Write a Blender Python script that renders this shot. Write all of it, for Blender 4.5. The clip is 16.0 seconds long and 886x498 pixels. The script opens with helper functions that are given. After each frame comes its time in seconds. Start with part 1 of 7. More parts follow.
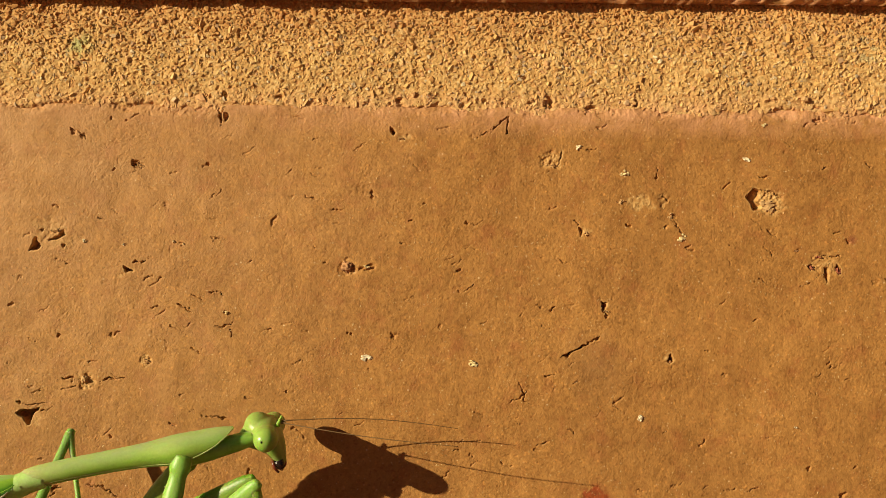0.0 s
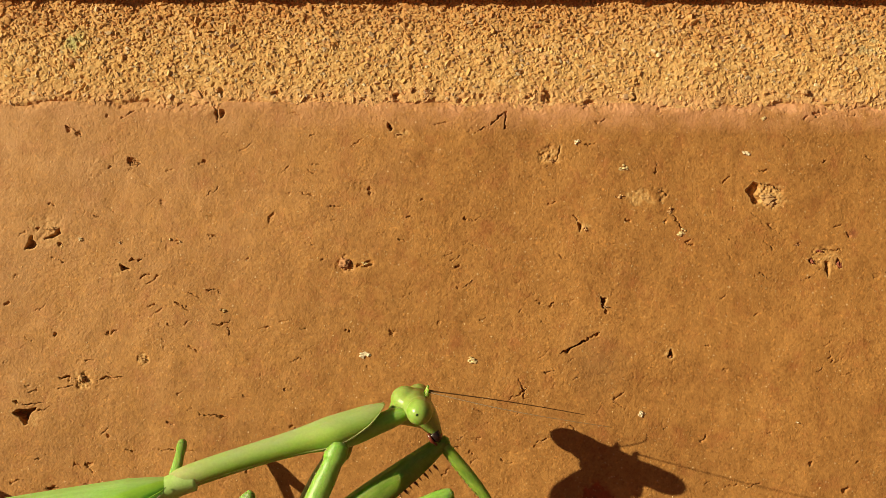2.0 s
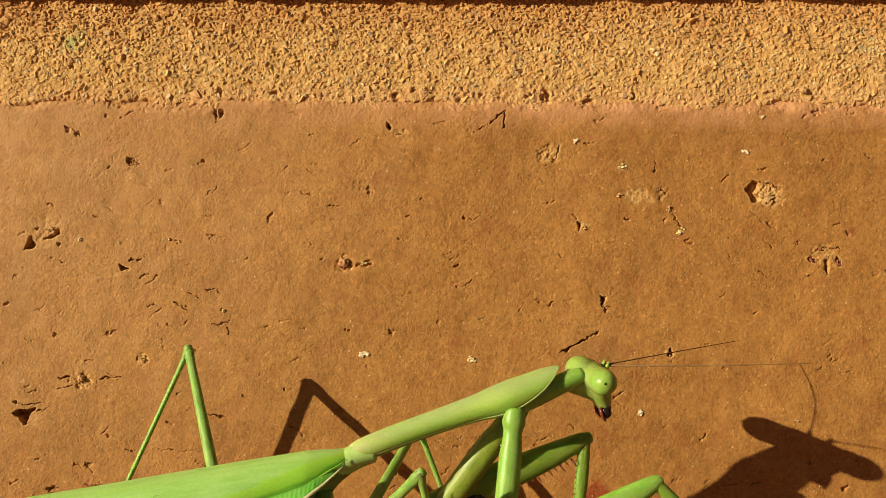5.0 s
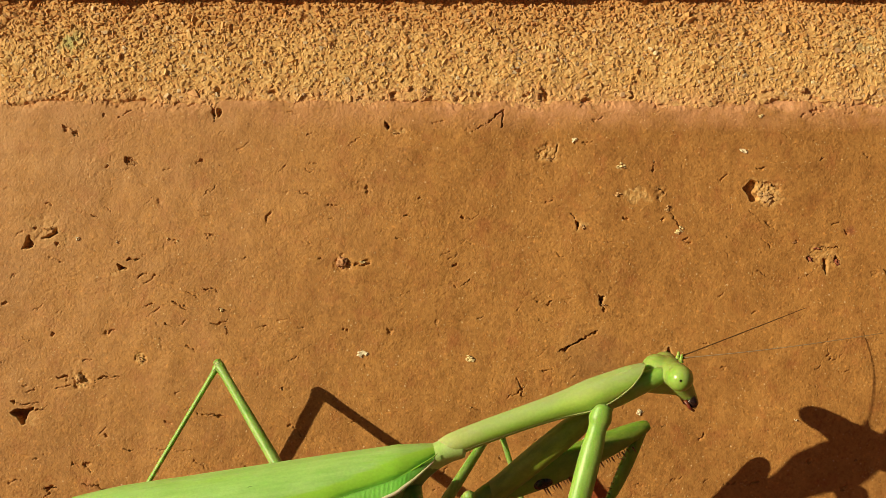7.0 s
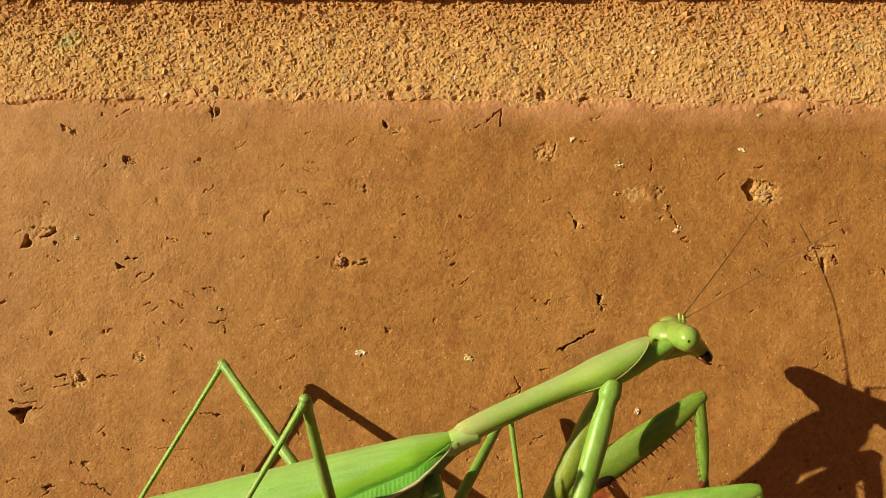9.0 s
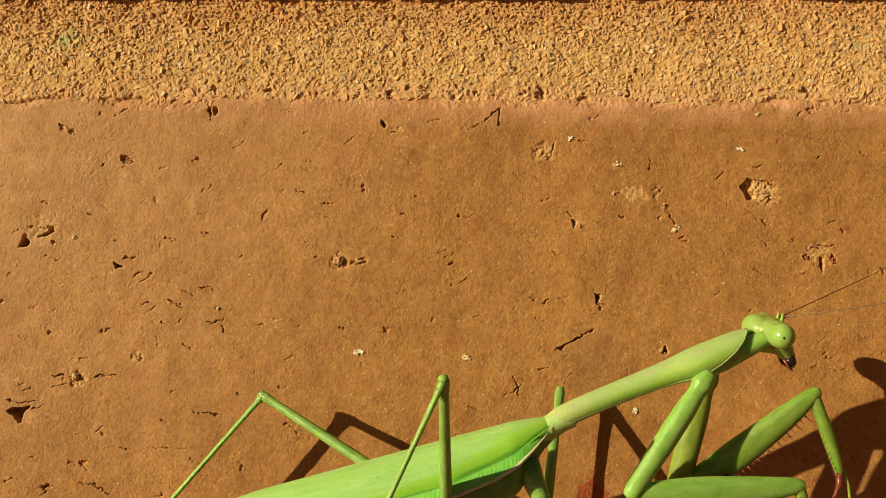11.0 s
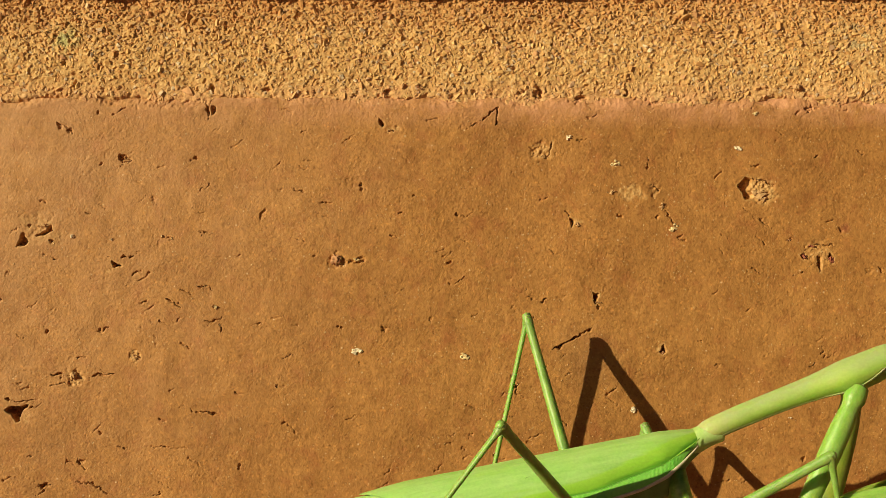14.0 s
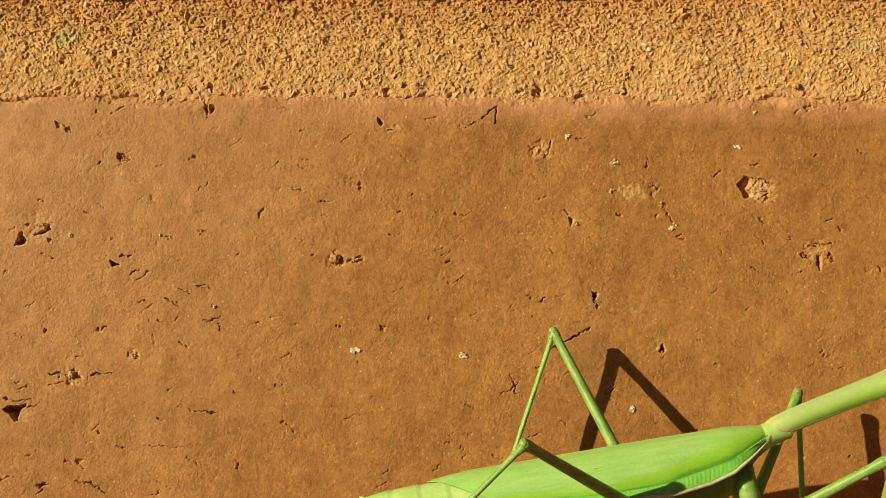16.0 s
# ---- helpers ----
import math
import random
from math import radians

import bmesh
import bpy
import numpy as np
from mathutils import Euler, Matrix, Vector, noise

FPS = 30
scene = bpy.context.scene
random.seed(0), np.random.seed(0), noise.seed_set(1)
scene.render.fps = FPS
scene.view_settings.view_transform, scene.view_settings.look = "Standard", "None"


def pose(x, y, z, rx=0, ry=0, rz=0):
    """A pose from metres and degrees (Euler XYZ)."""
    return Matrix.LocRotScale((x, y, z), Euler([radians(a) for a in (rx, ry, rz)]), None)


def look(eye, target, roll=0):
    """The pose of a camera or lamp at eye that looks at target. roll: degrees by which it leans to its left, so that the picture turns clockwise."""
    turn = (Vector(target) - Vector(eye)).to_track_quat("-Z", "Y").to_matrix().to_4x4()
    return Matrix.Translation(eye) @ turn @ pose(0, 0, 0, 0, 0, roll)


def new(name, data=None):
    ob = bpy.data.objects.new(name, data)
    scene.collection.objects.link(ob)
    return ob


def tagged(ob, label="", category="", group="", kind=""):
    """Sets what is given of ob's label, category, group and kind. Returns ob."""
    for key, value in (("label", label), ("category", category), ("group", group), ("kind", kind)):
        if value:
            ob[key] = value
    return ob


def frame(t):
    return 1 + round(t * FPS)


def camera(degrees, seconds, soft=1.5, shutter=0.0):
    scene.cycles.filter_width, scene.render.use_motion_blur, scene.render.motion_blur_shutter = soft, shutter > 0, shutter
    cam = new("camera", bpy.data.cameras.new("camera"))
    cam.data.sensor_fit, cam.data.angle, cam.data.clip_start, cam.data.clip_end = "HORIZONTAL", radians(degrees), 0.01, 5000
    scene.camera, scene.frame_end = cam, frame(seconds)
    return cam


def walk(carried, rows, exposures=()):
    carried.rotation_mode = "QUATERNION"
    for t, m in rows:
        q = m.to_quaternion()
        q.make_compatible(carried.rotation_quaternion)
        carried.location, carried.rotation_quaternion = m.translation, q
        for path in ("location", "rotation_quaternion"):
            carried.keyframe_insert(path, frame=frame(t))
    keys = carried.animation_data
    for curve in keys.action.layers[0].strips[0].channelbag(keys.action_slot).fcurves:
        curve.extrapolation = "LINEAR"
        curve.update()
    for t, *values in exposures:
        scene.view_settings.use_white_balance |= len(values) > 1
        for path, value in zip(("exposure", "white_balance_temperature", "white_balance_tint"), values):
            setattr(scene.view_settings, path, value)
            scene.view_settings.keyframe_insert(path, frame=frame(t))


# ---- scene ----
MM = 0.001
cam = camera(42, 16.0, soft=0.8)
walk(cam, [
    (0, look((-0.00019, -0.10545, 0.03141), (-0.00019, 0, 0.03141), 0.536)),
    (0.5, look((-0.00015, -0.10505, 0.03128), (-0.00015, 0, 0.03128), 0.460)),
    (1, look((-0.00009, -0.10480, 0.03118), (-0.00009, 0, 0.03118), 0.373)),
    (1.5, look((-0.00004, -0.10473, 0.03111), (-0.00004, 0, 0.03111), 0.267)),
    (2, look((-0.00003, -0.10481, 0.03106), (-0.00003, 0, 0.03106), 0.157)),
    (2.5, look((-0.00002, -0.10479, 0.03103), (-0.00002, 0, 0.03103), 0.068)),
    (3, look((-0.00001, -0.10468, 0.03101), (-0.00001, 0, 0.03101), 0.019)),
    (3.5, look((-0.00000, -0.10472, 0.03101), (-0.00000, 0, 0.03101), 0.010)),
    (4, look((-0.00001, -0.10489, 0.03103), (-0.00001, 0, 0.03103), 0.032)),
    (6.5, look((0.00016, -0.10470, 0.03092), (0.00016, 0, 0.03092), -0.001)),
    (7, look((0.00019, -0.10475, 0.03093), (0.00019, 0, 0.03093), 0.003)),
    (7.5, look((0.00023, -0.10470, 0.03091), (0.00023, 0, 0.03091), 0.004)),
    (8, look((0.00028, -0.10471, 0.03088), (0.00028, 0, 0.03088), 0.004)),
    (8.5, look((0.00032, -0.10481, 0.03087), (0.00032, 0, 0.03087), 0.001)),
    (9, look((0.00035, -0.10482, 0.03084), (0.00035, 0, 0.03084), 0.001)),
    (11.5, look((0.00055, -0.10471, 0.03077), (0.00055, 0, 0.03077), 0.006)),
    (12, look((0.00057, -0.10473, 0.03075), (0.00057, 0, 0.03075), 0.000)),
    (12.5, look((0.00060, -0.10468, 0.03073), (0.00060, 0, 0.03073), -0.001)),
    (13, look((0.00063, -0.10471, 0.03071), (0.00063, 0, 0.03071), 0.012)),
    (13.5, look((0.00066, -0.10477, 0.03072), (0.00066, 0, 0.03072), 0.019)),
    (14, look((0.00070, -0.10473, 0.03070), (0.00070, 0, 0.03070), 0.010)),
    (14.5, look((0.00072, -0.10467, 0.03068), (0.00072, 0, 0.03068), 0.003)),
    (15, look((0.00075, -0.10467, 0.03067), (0.00075, 0, 0.03067), -0.007)),
    (15.5, look((0.00078, -0.10467, 0.03064), (0.00078, 0, 0.03064), -0.013)),
    (16, look((0.00081, -0.10458, 0.03061), (0.00081, 0, 0.03061), 0.007)),
], [(0, 0.1), (3.5, 0.12), (4.2, 0.1), (6.5, 0.0), (12.0, 0.0), (16.0, 0.03)])

# ---- light: low warm sun from the upper left, before the wall ----
SUN_WAY = Vector((1.6, 1.0, -0.6)).normalized()
sun = new("sun", bpy.data.lights.new("sun", "SUN"))
sun.data.energy, sun.data.angle, sun.data.color = 6.0, radians(0.5), (1.0, 0.885, 0.575)
sun.matrix_world = look((-0.8, -0.6, 0.5), Vector((-0.8, -0.6, 0.5)) + SUN_WAY)
world = bpy.data.worlds.new("world")
scene.world = world
world.use_nodes = True
sky = world.node_tree.nodes.new("ShaderNodeTexSky")
sky.sky_type, sky.sun_disc = "NISHITA", False
sky.sun_elevation = math.asin(-SUN_WAY.z)
sky.sun_rotation = math.atan2(-SUN_WAY.x, -SUN_WAY.y)
world.node_tree.links.new(sky.outputs[0], world.node_tree.nodes["Background"].inputs[0])
world.node_tree.nodes["Background"].inputs[1].default_value = 0.017
scene.view_settings.exposure = 0.0


# ---- materials ----
class Mat:
    """A node material with short ways to add noise, ramps and bump."""

    def __init__(self, name, rough=0.6, sheen=0.3):
        self.m = bpy.data.materials.new(name)
        self.m.use_nodes = True
        self.t = self.m.node_tree
        self.b = self.t.nodes["Principled BSDF"]
        self.b.inputs["Roughness"].default_value = rough
        self.b.inputs["Specular IOR Level"].default_value = sheen
        self.space = self.add("ShaderNodeTexCoord").outputs["Object"]

    def add(self, kind, **put):
        n = self.t.nodes.new(kind)
        for k, v in put.items():
            n.inputs[k].default_value = v
        return n

    def link(self, a, b):
        self.t.links.new(a, b)

    def noise(self, size, detail=4.0, rough=0.6, stretch=None):
        n = self.add("ShaderNodeTexNoise", Scale=1 / (size * MM), Detail=detail, Roughness=rough)
        if stretch:
            mp = self.add("ShaderNodeMapping", Scale=stretch)
            self.link(self.space, mp.inputs[0])
            self.link(mp.outputs[0], n.inputs["Vector"])
        else:
            self.link(self.space, n.inputs["Vector"])
        return n.outputs["Fac"]

    def cells(self, size):
        n = self.add("ShaderNodeTexVoronoi", Scale=1 / (size * MM))
        self.link(self.space, n.inputs["Vector"])
        return n

    def ramp(self, fac, *stops):
        n = self.add("ShaderNodeValToRGB")
        el = n.color_ramp.elements
        while len(el) < len(stops):
            el.new(0.5)
        for e, (p, c) in zip(el, stops):
            e.position, e.color = p, (*c, 1) if len(c) == 3 else c
        self.link(fac, n.inputs[0])
        return n.outputs[0]

    def mix(self, fac, a, b, how="MIX"):
        n = self.t.nodes.new("ShaderNodeMix")
        n.data_type, n.blend_type = "RGBA", how
        for socket, v in ((n.inputs[0], fac), (n.inputs[6], a), (n.inputs[7], b)):
            if isinstance(v, (int, float)):
                socket.default_value = v
            elif isinstance(v, tuple):
                socket.default_value = (*v, 1)
            else:
                self.link(v, socket)
        return n.outputs[2]

    def spot(self, x, z, r, soft):
        """1 inside a round patch of the wall's face, fading to 0."""
        d = self.add("ShaderNodeVectorMath")
        d.operation = "DISTANCE"
        flat = self.add("ShaderNodeVectorMath")
        flat.operation = "MULTIPLY"
        flat.inputs[1].default_value = (1, 0, 1)
        self.link(self.space, flat.inputs[0])
        self.link(flat.outputs[0], d.inputs[0])
        d.inputs[1].default_value = (x * MM, 0, z * MM)
        n = self.add("ShaderNodeMapRange")
        n.inputs[1].default_value, n.inputs[2].default_value = (r + soft) * MM, (r - soft) * MM
        self.link(d.outputs["Value"], n.inputs[0])
        return n.outputs[0]

    def times(self, a, b, op="MULTIPLY"):
        n = self.add("ShaderNodeMath")
        n.operation = op
        for s, v in zip(n.inputs, (a, b)):
            if isinstance(v, (int, float)):
                s.default_value = v
            else:
                self.link(v, s)
        return n.outputs[0]

    def colour(self, c):
        if isinstance(c, tuple):
            self.b.inputs["Base Color"].default_value = (*c, 1)
        else:
            self.link(c, self.b.inputs["Base Color"])
        return self

    def bump(self, fac, depth, strength=1.0):
        n = self.add("ShaderNodeBump", Strength=strength, Distance=depth * MM)
        self.link(fac, n.inputs["Height"])
        if self.b.inputs["Normal"].links:
            self.link(self.b.inputs["Normal"].links[0].from_socket, n.inputs["Normal"])
        self.link(n.outputs[0], self.b.inputs["Normal"])
        return self


def brick_material():
    m = Mat("fired_clay", 0.62, 0.22)
    base = m.ramp(m.noise(9, 5, 0.65), (0.3, (0.315, 0.147, 0.042)), (0.55, (0.39, 0.187, 0.054)), (0.75, (0.435, 0.216, 0.066)))
    base = m.mix(0.55, base, m.ramp(m.noise(1.7, 5, 0.7), (0.3, (0.74, 0.66, 0.58)), (0.5, (1, 1, 1)), (0.7, (1.22, 1.24, 1.2))), "MULTIPLY")
    grain = m.ramp(m.noise(0.45, 5, 0.75), (0.26, (0.62, 0.53, 0.46)), (0.5, (1, 1, 1)), (0.76, (1.28, 1.22, 1.1)))
    c = m.mix(0.8, base, grain, "MULTIPLY")
    fleck = m.ramp(m.cells(0.17).outputs["Color"], (0.08, (0.66, 0.6, 0.55)), (0.25, (0.97, 0.96, 0.95)), (0.8, (1.02, 1.02, 1.02)), (0.95, (1.5, 1.42, 1.3)))
    c = m.mix(0.75, c, fleck, "MULTIPLY")
    # rusty spots and dull smudges of the firing
    red = m.ramp(m.noise(2.6, 4, 0.7), (0.52, (0, 0, 0)), (0.70, (1, 1, 1)))
    c = m.mix(m.times(red, 0.5), c, (0.32, 0.105, 0.036))
    pale = m.ramp(m.noise(1.1, 3, 0.6), (0.66, (0, 0, 0)), (0.75, (1, 1, 1)))
    c = m.mix(m.times(pale, 0.25), c, (0.55, 0.30, 0.14))
    # sparkle of the grain, put into the colour as pale specks
    specks = m.ramp(m.cells(1.1).outputs["Distance"], (0.05, (1, 1, 1)), (0.08, (0, 0, 0)))
    c = m.mix(m.times(m.times(specks, m.ramp(m.noise(2.0, 3), (0.4, (0.1, 0.1, 0.1)), (0.6, (1, 1, 1)))), 0.75), c, (0.85, 0.62, 0.38))
    # whitish deposit and the brighter light at the left end, both put into the colour
    bright_end = m.times(m.spot(-46.0, 44.0, 22.0, 24.0), m.ramp(m.noise(5.0, 5, 0.7), (0.3, (0.25, 0.25, 0.25)), (0.65, (1, 1, 1))))
    c = m.mix(m.times(bright_end, 0.6), c, (0.60, 0.35, 0.18))
    smudge = m.times(m.spot(14.0, 21.0, 2.2, 2.0), m.noise(1.5, 3))
    c = m.mix(m.times(smudge, 0.55), c, (0.22, 0.125, 0.06))
    # paler clay where the face is freshly broken, and lit rims of holes painted in
    fresh_lit = m.add("ShaderNodeAttribute")
    fresh_lit.attribute_name = "fresh_lit"
    c = m.mix(m.times(fresh_lit.outputs["Fac"], 0.8), c, m.ramp(m.noise(0.5, 4, 0.7), (0.35, (0.50, 0.28, 0.095)), (0.65, (0.68, 0.44, 0.19))))
    # a dark red spot of iron
    c = m.mix(m.times(m.spot(37.3, 32.6, 0.35, 0.25), 0.6), c, (0.22, 0.06, 0.035))
    # pinkish arris below the joint
    edge = m.add("ShaderNodeSeparateXYZ")
    m.link(m.space, edge.inputs[0])
    band = m.add("ShaderNodeMapRange")
    band.inputs[1].default_value, band.inputs[2].default_value = 0.0415, 0.0438
    m.link(edge.outputs["Z"], band.inputs[0])
    along = m.add("ShaderNodeMapRange")
    along.inputs[1].default_value, along.inputs[2].default_value = -0.03, 0.012
    along.inputs[3].default_value, along.inputs[4].default_value = 0.3, 1.1
    m.link(edge.outputs["X"], along.inputs[0])
    paste = m.times(m.ramp(m.noise(2.2, 5, 0.7), (0.35, (0.1, 0.1, 0.1)), (0.62, (1, 1, 1))), along.outputs[0])
    c = m.mix(m.times(band.outputs[0], paste), c, (0.58, 0.29, 0.15))
    # red drip stain
    wet = m.ramp(m.times(m.spot(13.9, 8.3, 1.5, 1.4), m.noise(0.8, 5, 0.75)), (0.21, (0, 0, 0)), (0.29, (1, 1, 1)))
    c = m.mix(m.times(wet, 0.85), c, m.ramp(m.noise(0.5, 4), (0.35, (0.16, 0.03, 0.012)), (0.65, (0.34, 0.06, 0.018))))
    m.colour(c)
    m.bump(m.noise(0.2, 5, 0.75), 0.05, 0.8)
    m.bump(m.noise(0.9, 5, 0.7), 0.06, 0.5)
    m.bump(m.cells(0.16).outputs["Distance"], 0.02, 0.5)
    return m.m


def mortar_material():
    m = Mat("sandy_mortar", 0.85, 0.2)
    gi = m.add("ShaderNodeAttribute")
    gi.attribute_name = "grain"
    c = m.ramp(gi.outputs["Fac"], (0.05, (0.42, 0.195, 0.075)), (0.22, (0.52, 0.295, 0.11)), (0.5, (0.585, 0.355, 0.14)),
               (0.78, (0.64, 0.41, 0.175)), (0.93, (0.72, 0.50, 0.25)), (0.975, (0.36, 0.25, 0.17)))
    # pinkish paste near the brick
    edge = m.add("ShaderNodeSeparateXYZ")
    m.link(m.space, edge.inputs[0])
    # browner tint, with shade of the recess painted in towards the upper brick
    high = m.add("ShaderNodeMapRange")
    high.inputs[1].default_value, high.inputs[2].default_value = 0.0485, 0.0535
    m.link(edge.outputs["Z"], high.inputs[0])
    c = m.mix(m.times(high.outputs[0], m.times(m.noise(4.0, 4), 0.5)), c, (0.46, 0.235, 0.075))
    low = m.add("ShaderNodeMapRange")
    low.inputs[1].default_value, low.inputs[2].default_value = 0.0462, 0.0440
    m.link(edge.outputs["Z"], low.inputs[0])
    c = m.mix(m.times(low.outputs[0], m.ramp(m.noise(1.4, 4), (0.35, (0, 0, 0)), (0.6, (0.8, 0.8, 0.8)))), c, (0.66, 0.36, 0.19))
    c = m.mix(0.7, c, m.ramp(m.noise(0.25, 4, 0.7), (0.3, (0.7, 0.64, 0.58)), (0.7, (1.15, 1.12, 1.1))), "MULTIPLY")
    c = m.mix(m.ramp(m.noise(12, 3), (0.45, (0, 0, 0)), (0.7, (0.3, 0.3, 0.3))), c, (0.50, 0.27, 0.09))
    lichen = m.times(m.spot(-33.8, 49.9, 0.9, 0.8), m.ramp(m.noise(0.8, 3), (0.42, (0, 0, 0)), (0.55, (1, 1, 1))))
    c = m.mix(m.times(lichen, 0.8), c, (0.36, 0.40, 0.17))
    lichen = m.times(m.spot(38.5, 50.2, 1.6, 1.4), m.ramp(m.noise(0.9, 3), (0.5, (0, 0, 0)), (0.6, (1, 1, 1))))
    c = m.mix(m.times(lichen, 0.6), c, (0.40, 0.40, 0.24))
    m.colour(c)
    m.bump(m.noise(0.16, 4, 0.7), 0.07, 0.9)
    return m.m


def sand_material():
    m = Mat("loose_sand", 0.8, 0.25)
    gi = m.add("ShaderNodeNewGeometry")
    c = m.ramp(gi.outputs["Random Per Island"], (0.0, (0.48, 0.24, 0.08)), (0.3, (0.58, 0.34, 0.12)), (0.6, (0.66, 0.42, 0.16)), (0.82, (0.74, 0.50, 0.23)),
               (0.9, (0.56, 0.29, 0.13)), (0.955, (0.40, 0.30, 0.20)), (1.0, (0.78, 0.62, 0.40)))
    # pinkish paste clinging to the grains near the brick; browner tint and painted shade towards the upper brick
    edge = m.add("ShaderNodeSeparateXYZ")
    m.link(m.space, edge.inputs[0])
    low = m.add("ShaderNodeMapRange")
    low.inputs[1].default_value, low.inputs[2].default_value = 0.0462, 0.0440
    m.link(edge.outputs["Z"], low.inputs[0])
    c = m.mix(m.times(low.outputs[0], m.ramp(m.noise(1.8, 4), (0.35, (0, 0, 0)), (0.6, (0.75, 0.75, 0.75)))), c, (0.68, 0.38, 0.20))
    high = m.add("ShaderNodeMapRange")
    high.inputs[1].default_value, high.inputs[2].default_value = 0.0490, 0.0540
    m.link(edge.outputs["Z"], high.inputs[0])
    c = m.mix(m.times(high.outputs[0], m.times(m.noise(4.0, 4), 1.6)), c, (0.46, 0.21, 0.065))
    lichen = m.times(m.spot(-33.8, 49.9, 1.0, 0.8), m.ramp(m.noise(0.8, 3), (0.40, (0, 0, 0)), (0.52, (1, 1, 1))))
    c = m.mix(m.times(lichen, 0.75), c, (0.42, 0.46, 0.20))
    lichen = m.times(m.spot(38.5, 50.2, 1.6, 1.4), m.ramp(m.noise(0.9, 3), (0.5, (0, 0, 0)), (0.6, (1, 1, 1))))
    c = m.mix(m.times(lichen, 0.5), c, (0.44, 0.44, 0.26))
    m.colour(m.mix(0.6, c, m.ramp(m.noise(0.2, 4, 0.7), (0.3, (0.75, 0.7, 0.65)), (0.7, (1.12, 1.1, 1.08))), "MULTIPLY"))
    m.bump(m.noise(0.12, 3, 0.7), 0.03, 0.7)
    return m.m


def plain_stone(name, a, b, size=0.3, rough=0.7):
    m = Mat(name, rough)
    m.colour(m.ramp(m.noise(size, 4, 0.65), (0.35, a), (0.68, b)))
    m.bump(m.noise(size * 0.6, 4, 0.7), 0.06, 0.8)
    return m.m


def skin(name, dark, light, rough=0.38, size=1.2, stretch=None, glow=0.25, vein=0.03, deep=0.4):
    """Waxy insect skin: mottled, slightly see-through."""
    m = Mat(name, rough, 0.45)
    c = m.ramp(m.noise(size, 4, 0.6, stretch), (0.32, dark), (0.68, light))
    c = m.mix(0.5, c, m.ramp(m.noise(0.22, 3, 0.6), (0.35, (0.82, 0.84, 0.8)), (0.7, (1.1, 1.08, 1.1))), "MULTIPLY")
    m.colour(c)
    m.b.inputs["Subsurface Weight"].default_value = glow
    m.b.inputs["Subsurface Radius"].default_value = (0.5, 1.0, 0.2)
    m.b.inputs["Subsurface Scale"].default_value = deep * MM
    m.bump(m.noise(0.18, 3, 0.6), vein, 0.7)
    return m.m


def thorax_material():
    """Yellow-green skin, whitish at the root of the shield; sky sheen along the back is painted in."""
    m = Mat("thorax_green", 0.42, 0.45)
    c = m.ramp(m.noise(2.6, 4, 0.6, (0.3, 2, 2)), (0.32, (0.23, 0.49, 0.055)), (0.68, (0.40, 0.61, 0.10)))
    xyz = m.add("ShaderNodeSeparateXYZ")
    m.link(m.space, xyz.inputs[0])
    # sky reflection on the upper side, mixed into the colour by height
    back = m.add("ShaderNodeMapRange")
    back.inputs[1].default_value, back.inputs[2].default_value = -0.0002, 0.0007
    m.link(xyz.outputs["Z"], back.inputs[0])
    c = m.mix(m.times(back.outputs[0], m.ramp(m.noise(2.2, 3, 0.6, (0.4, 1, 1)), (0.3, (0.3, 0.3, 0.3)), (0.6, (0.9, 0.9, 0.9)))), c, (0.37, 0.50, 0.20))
    root = m.add("ShaderNodeMapRange")
    root.inputs[1].default_value, root.inputs[2].default_value = 0.0035, 0.0
    m.link(xyz.outputs["X"], root.inputs[0])
    c = m.mix(m.times(root.outputs[0], 0.6), c, (0.52, 0.58, 0.24))
    c = m.mix(0.5, c, m.ramp(m.noise(0.22, 3, 0.6), (0.35, (0.84, 0.86, 0.82)), (0.7, (1.08, 1.06, 1.08))), "MULTIPLY")
    m.colour(c)
    m.b.inputs["Subsurface Weight"].default_value = 0.7
    m.b.inputs["Subsurface Radius"].default_value = (0.5, 1.0, 0.2)
    m.b.inputs["Subsurface Scale"].default_value = 0.8 * MM
    m.bump(m.noise(0.18, 3, 0.6), 0.03, 0.7)
    return m.m


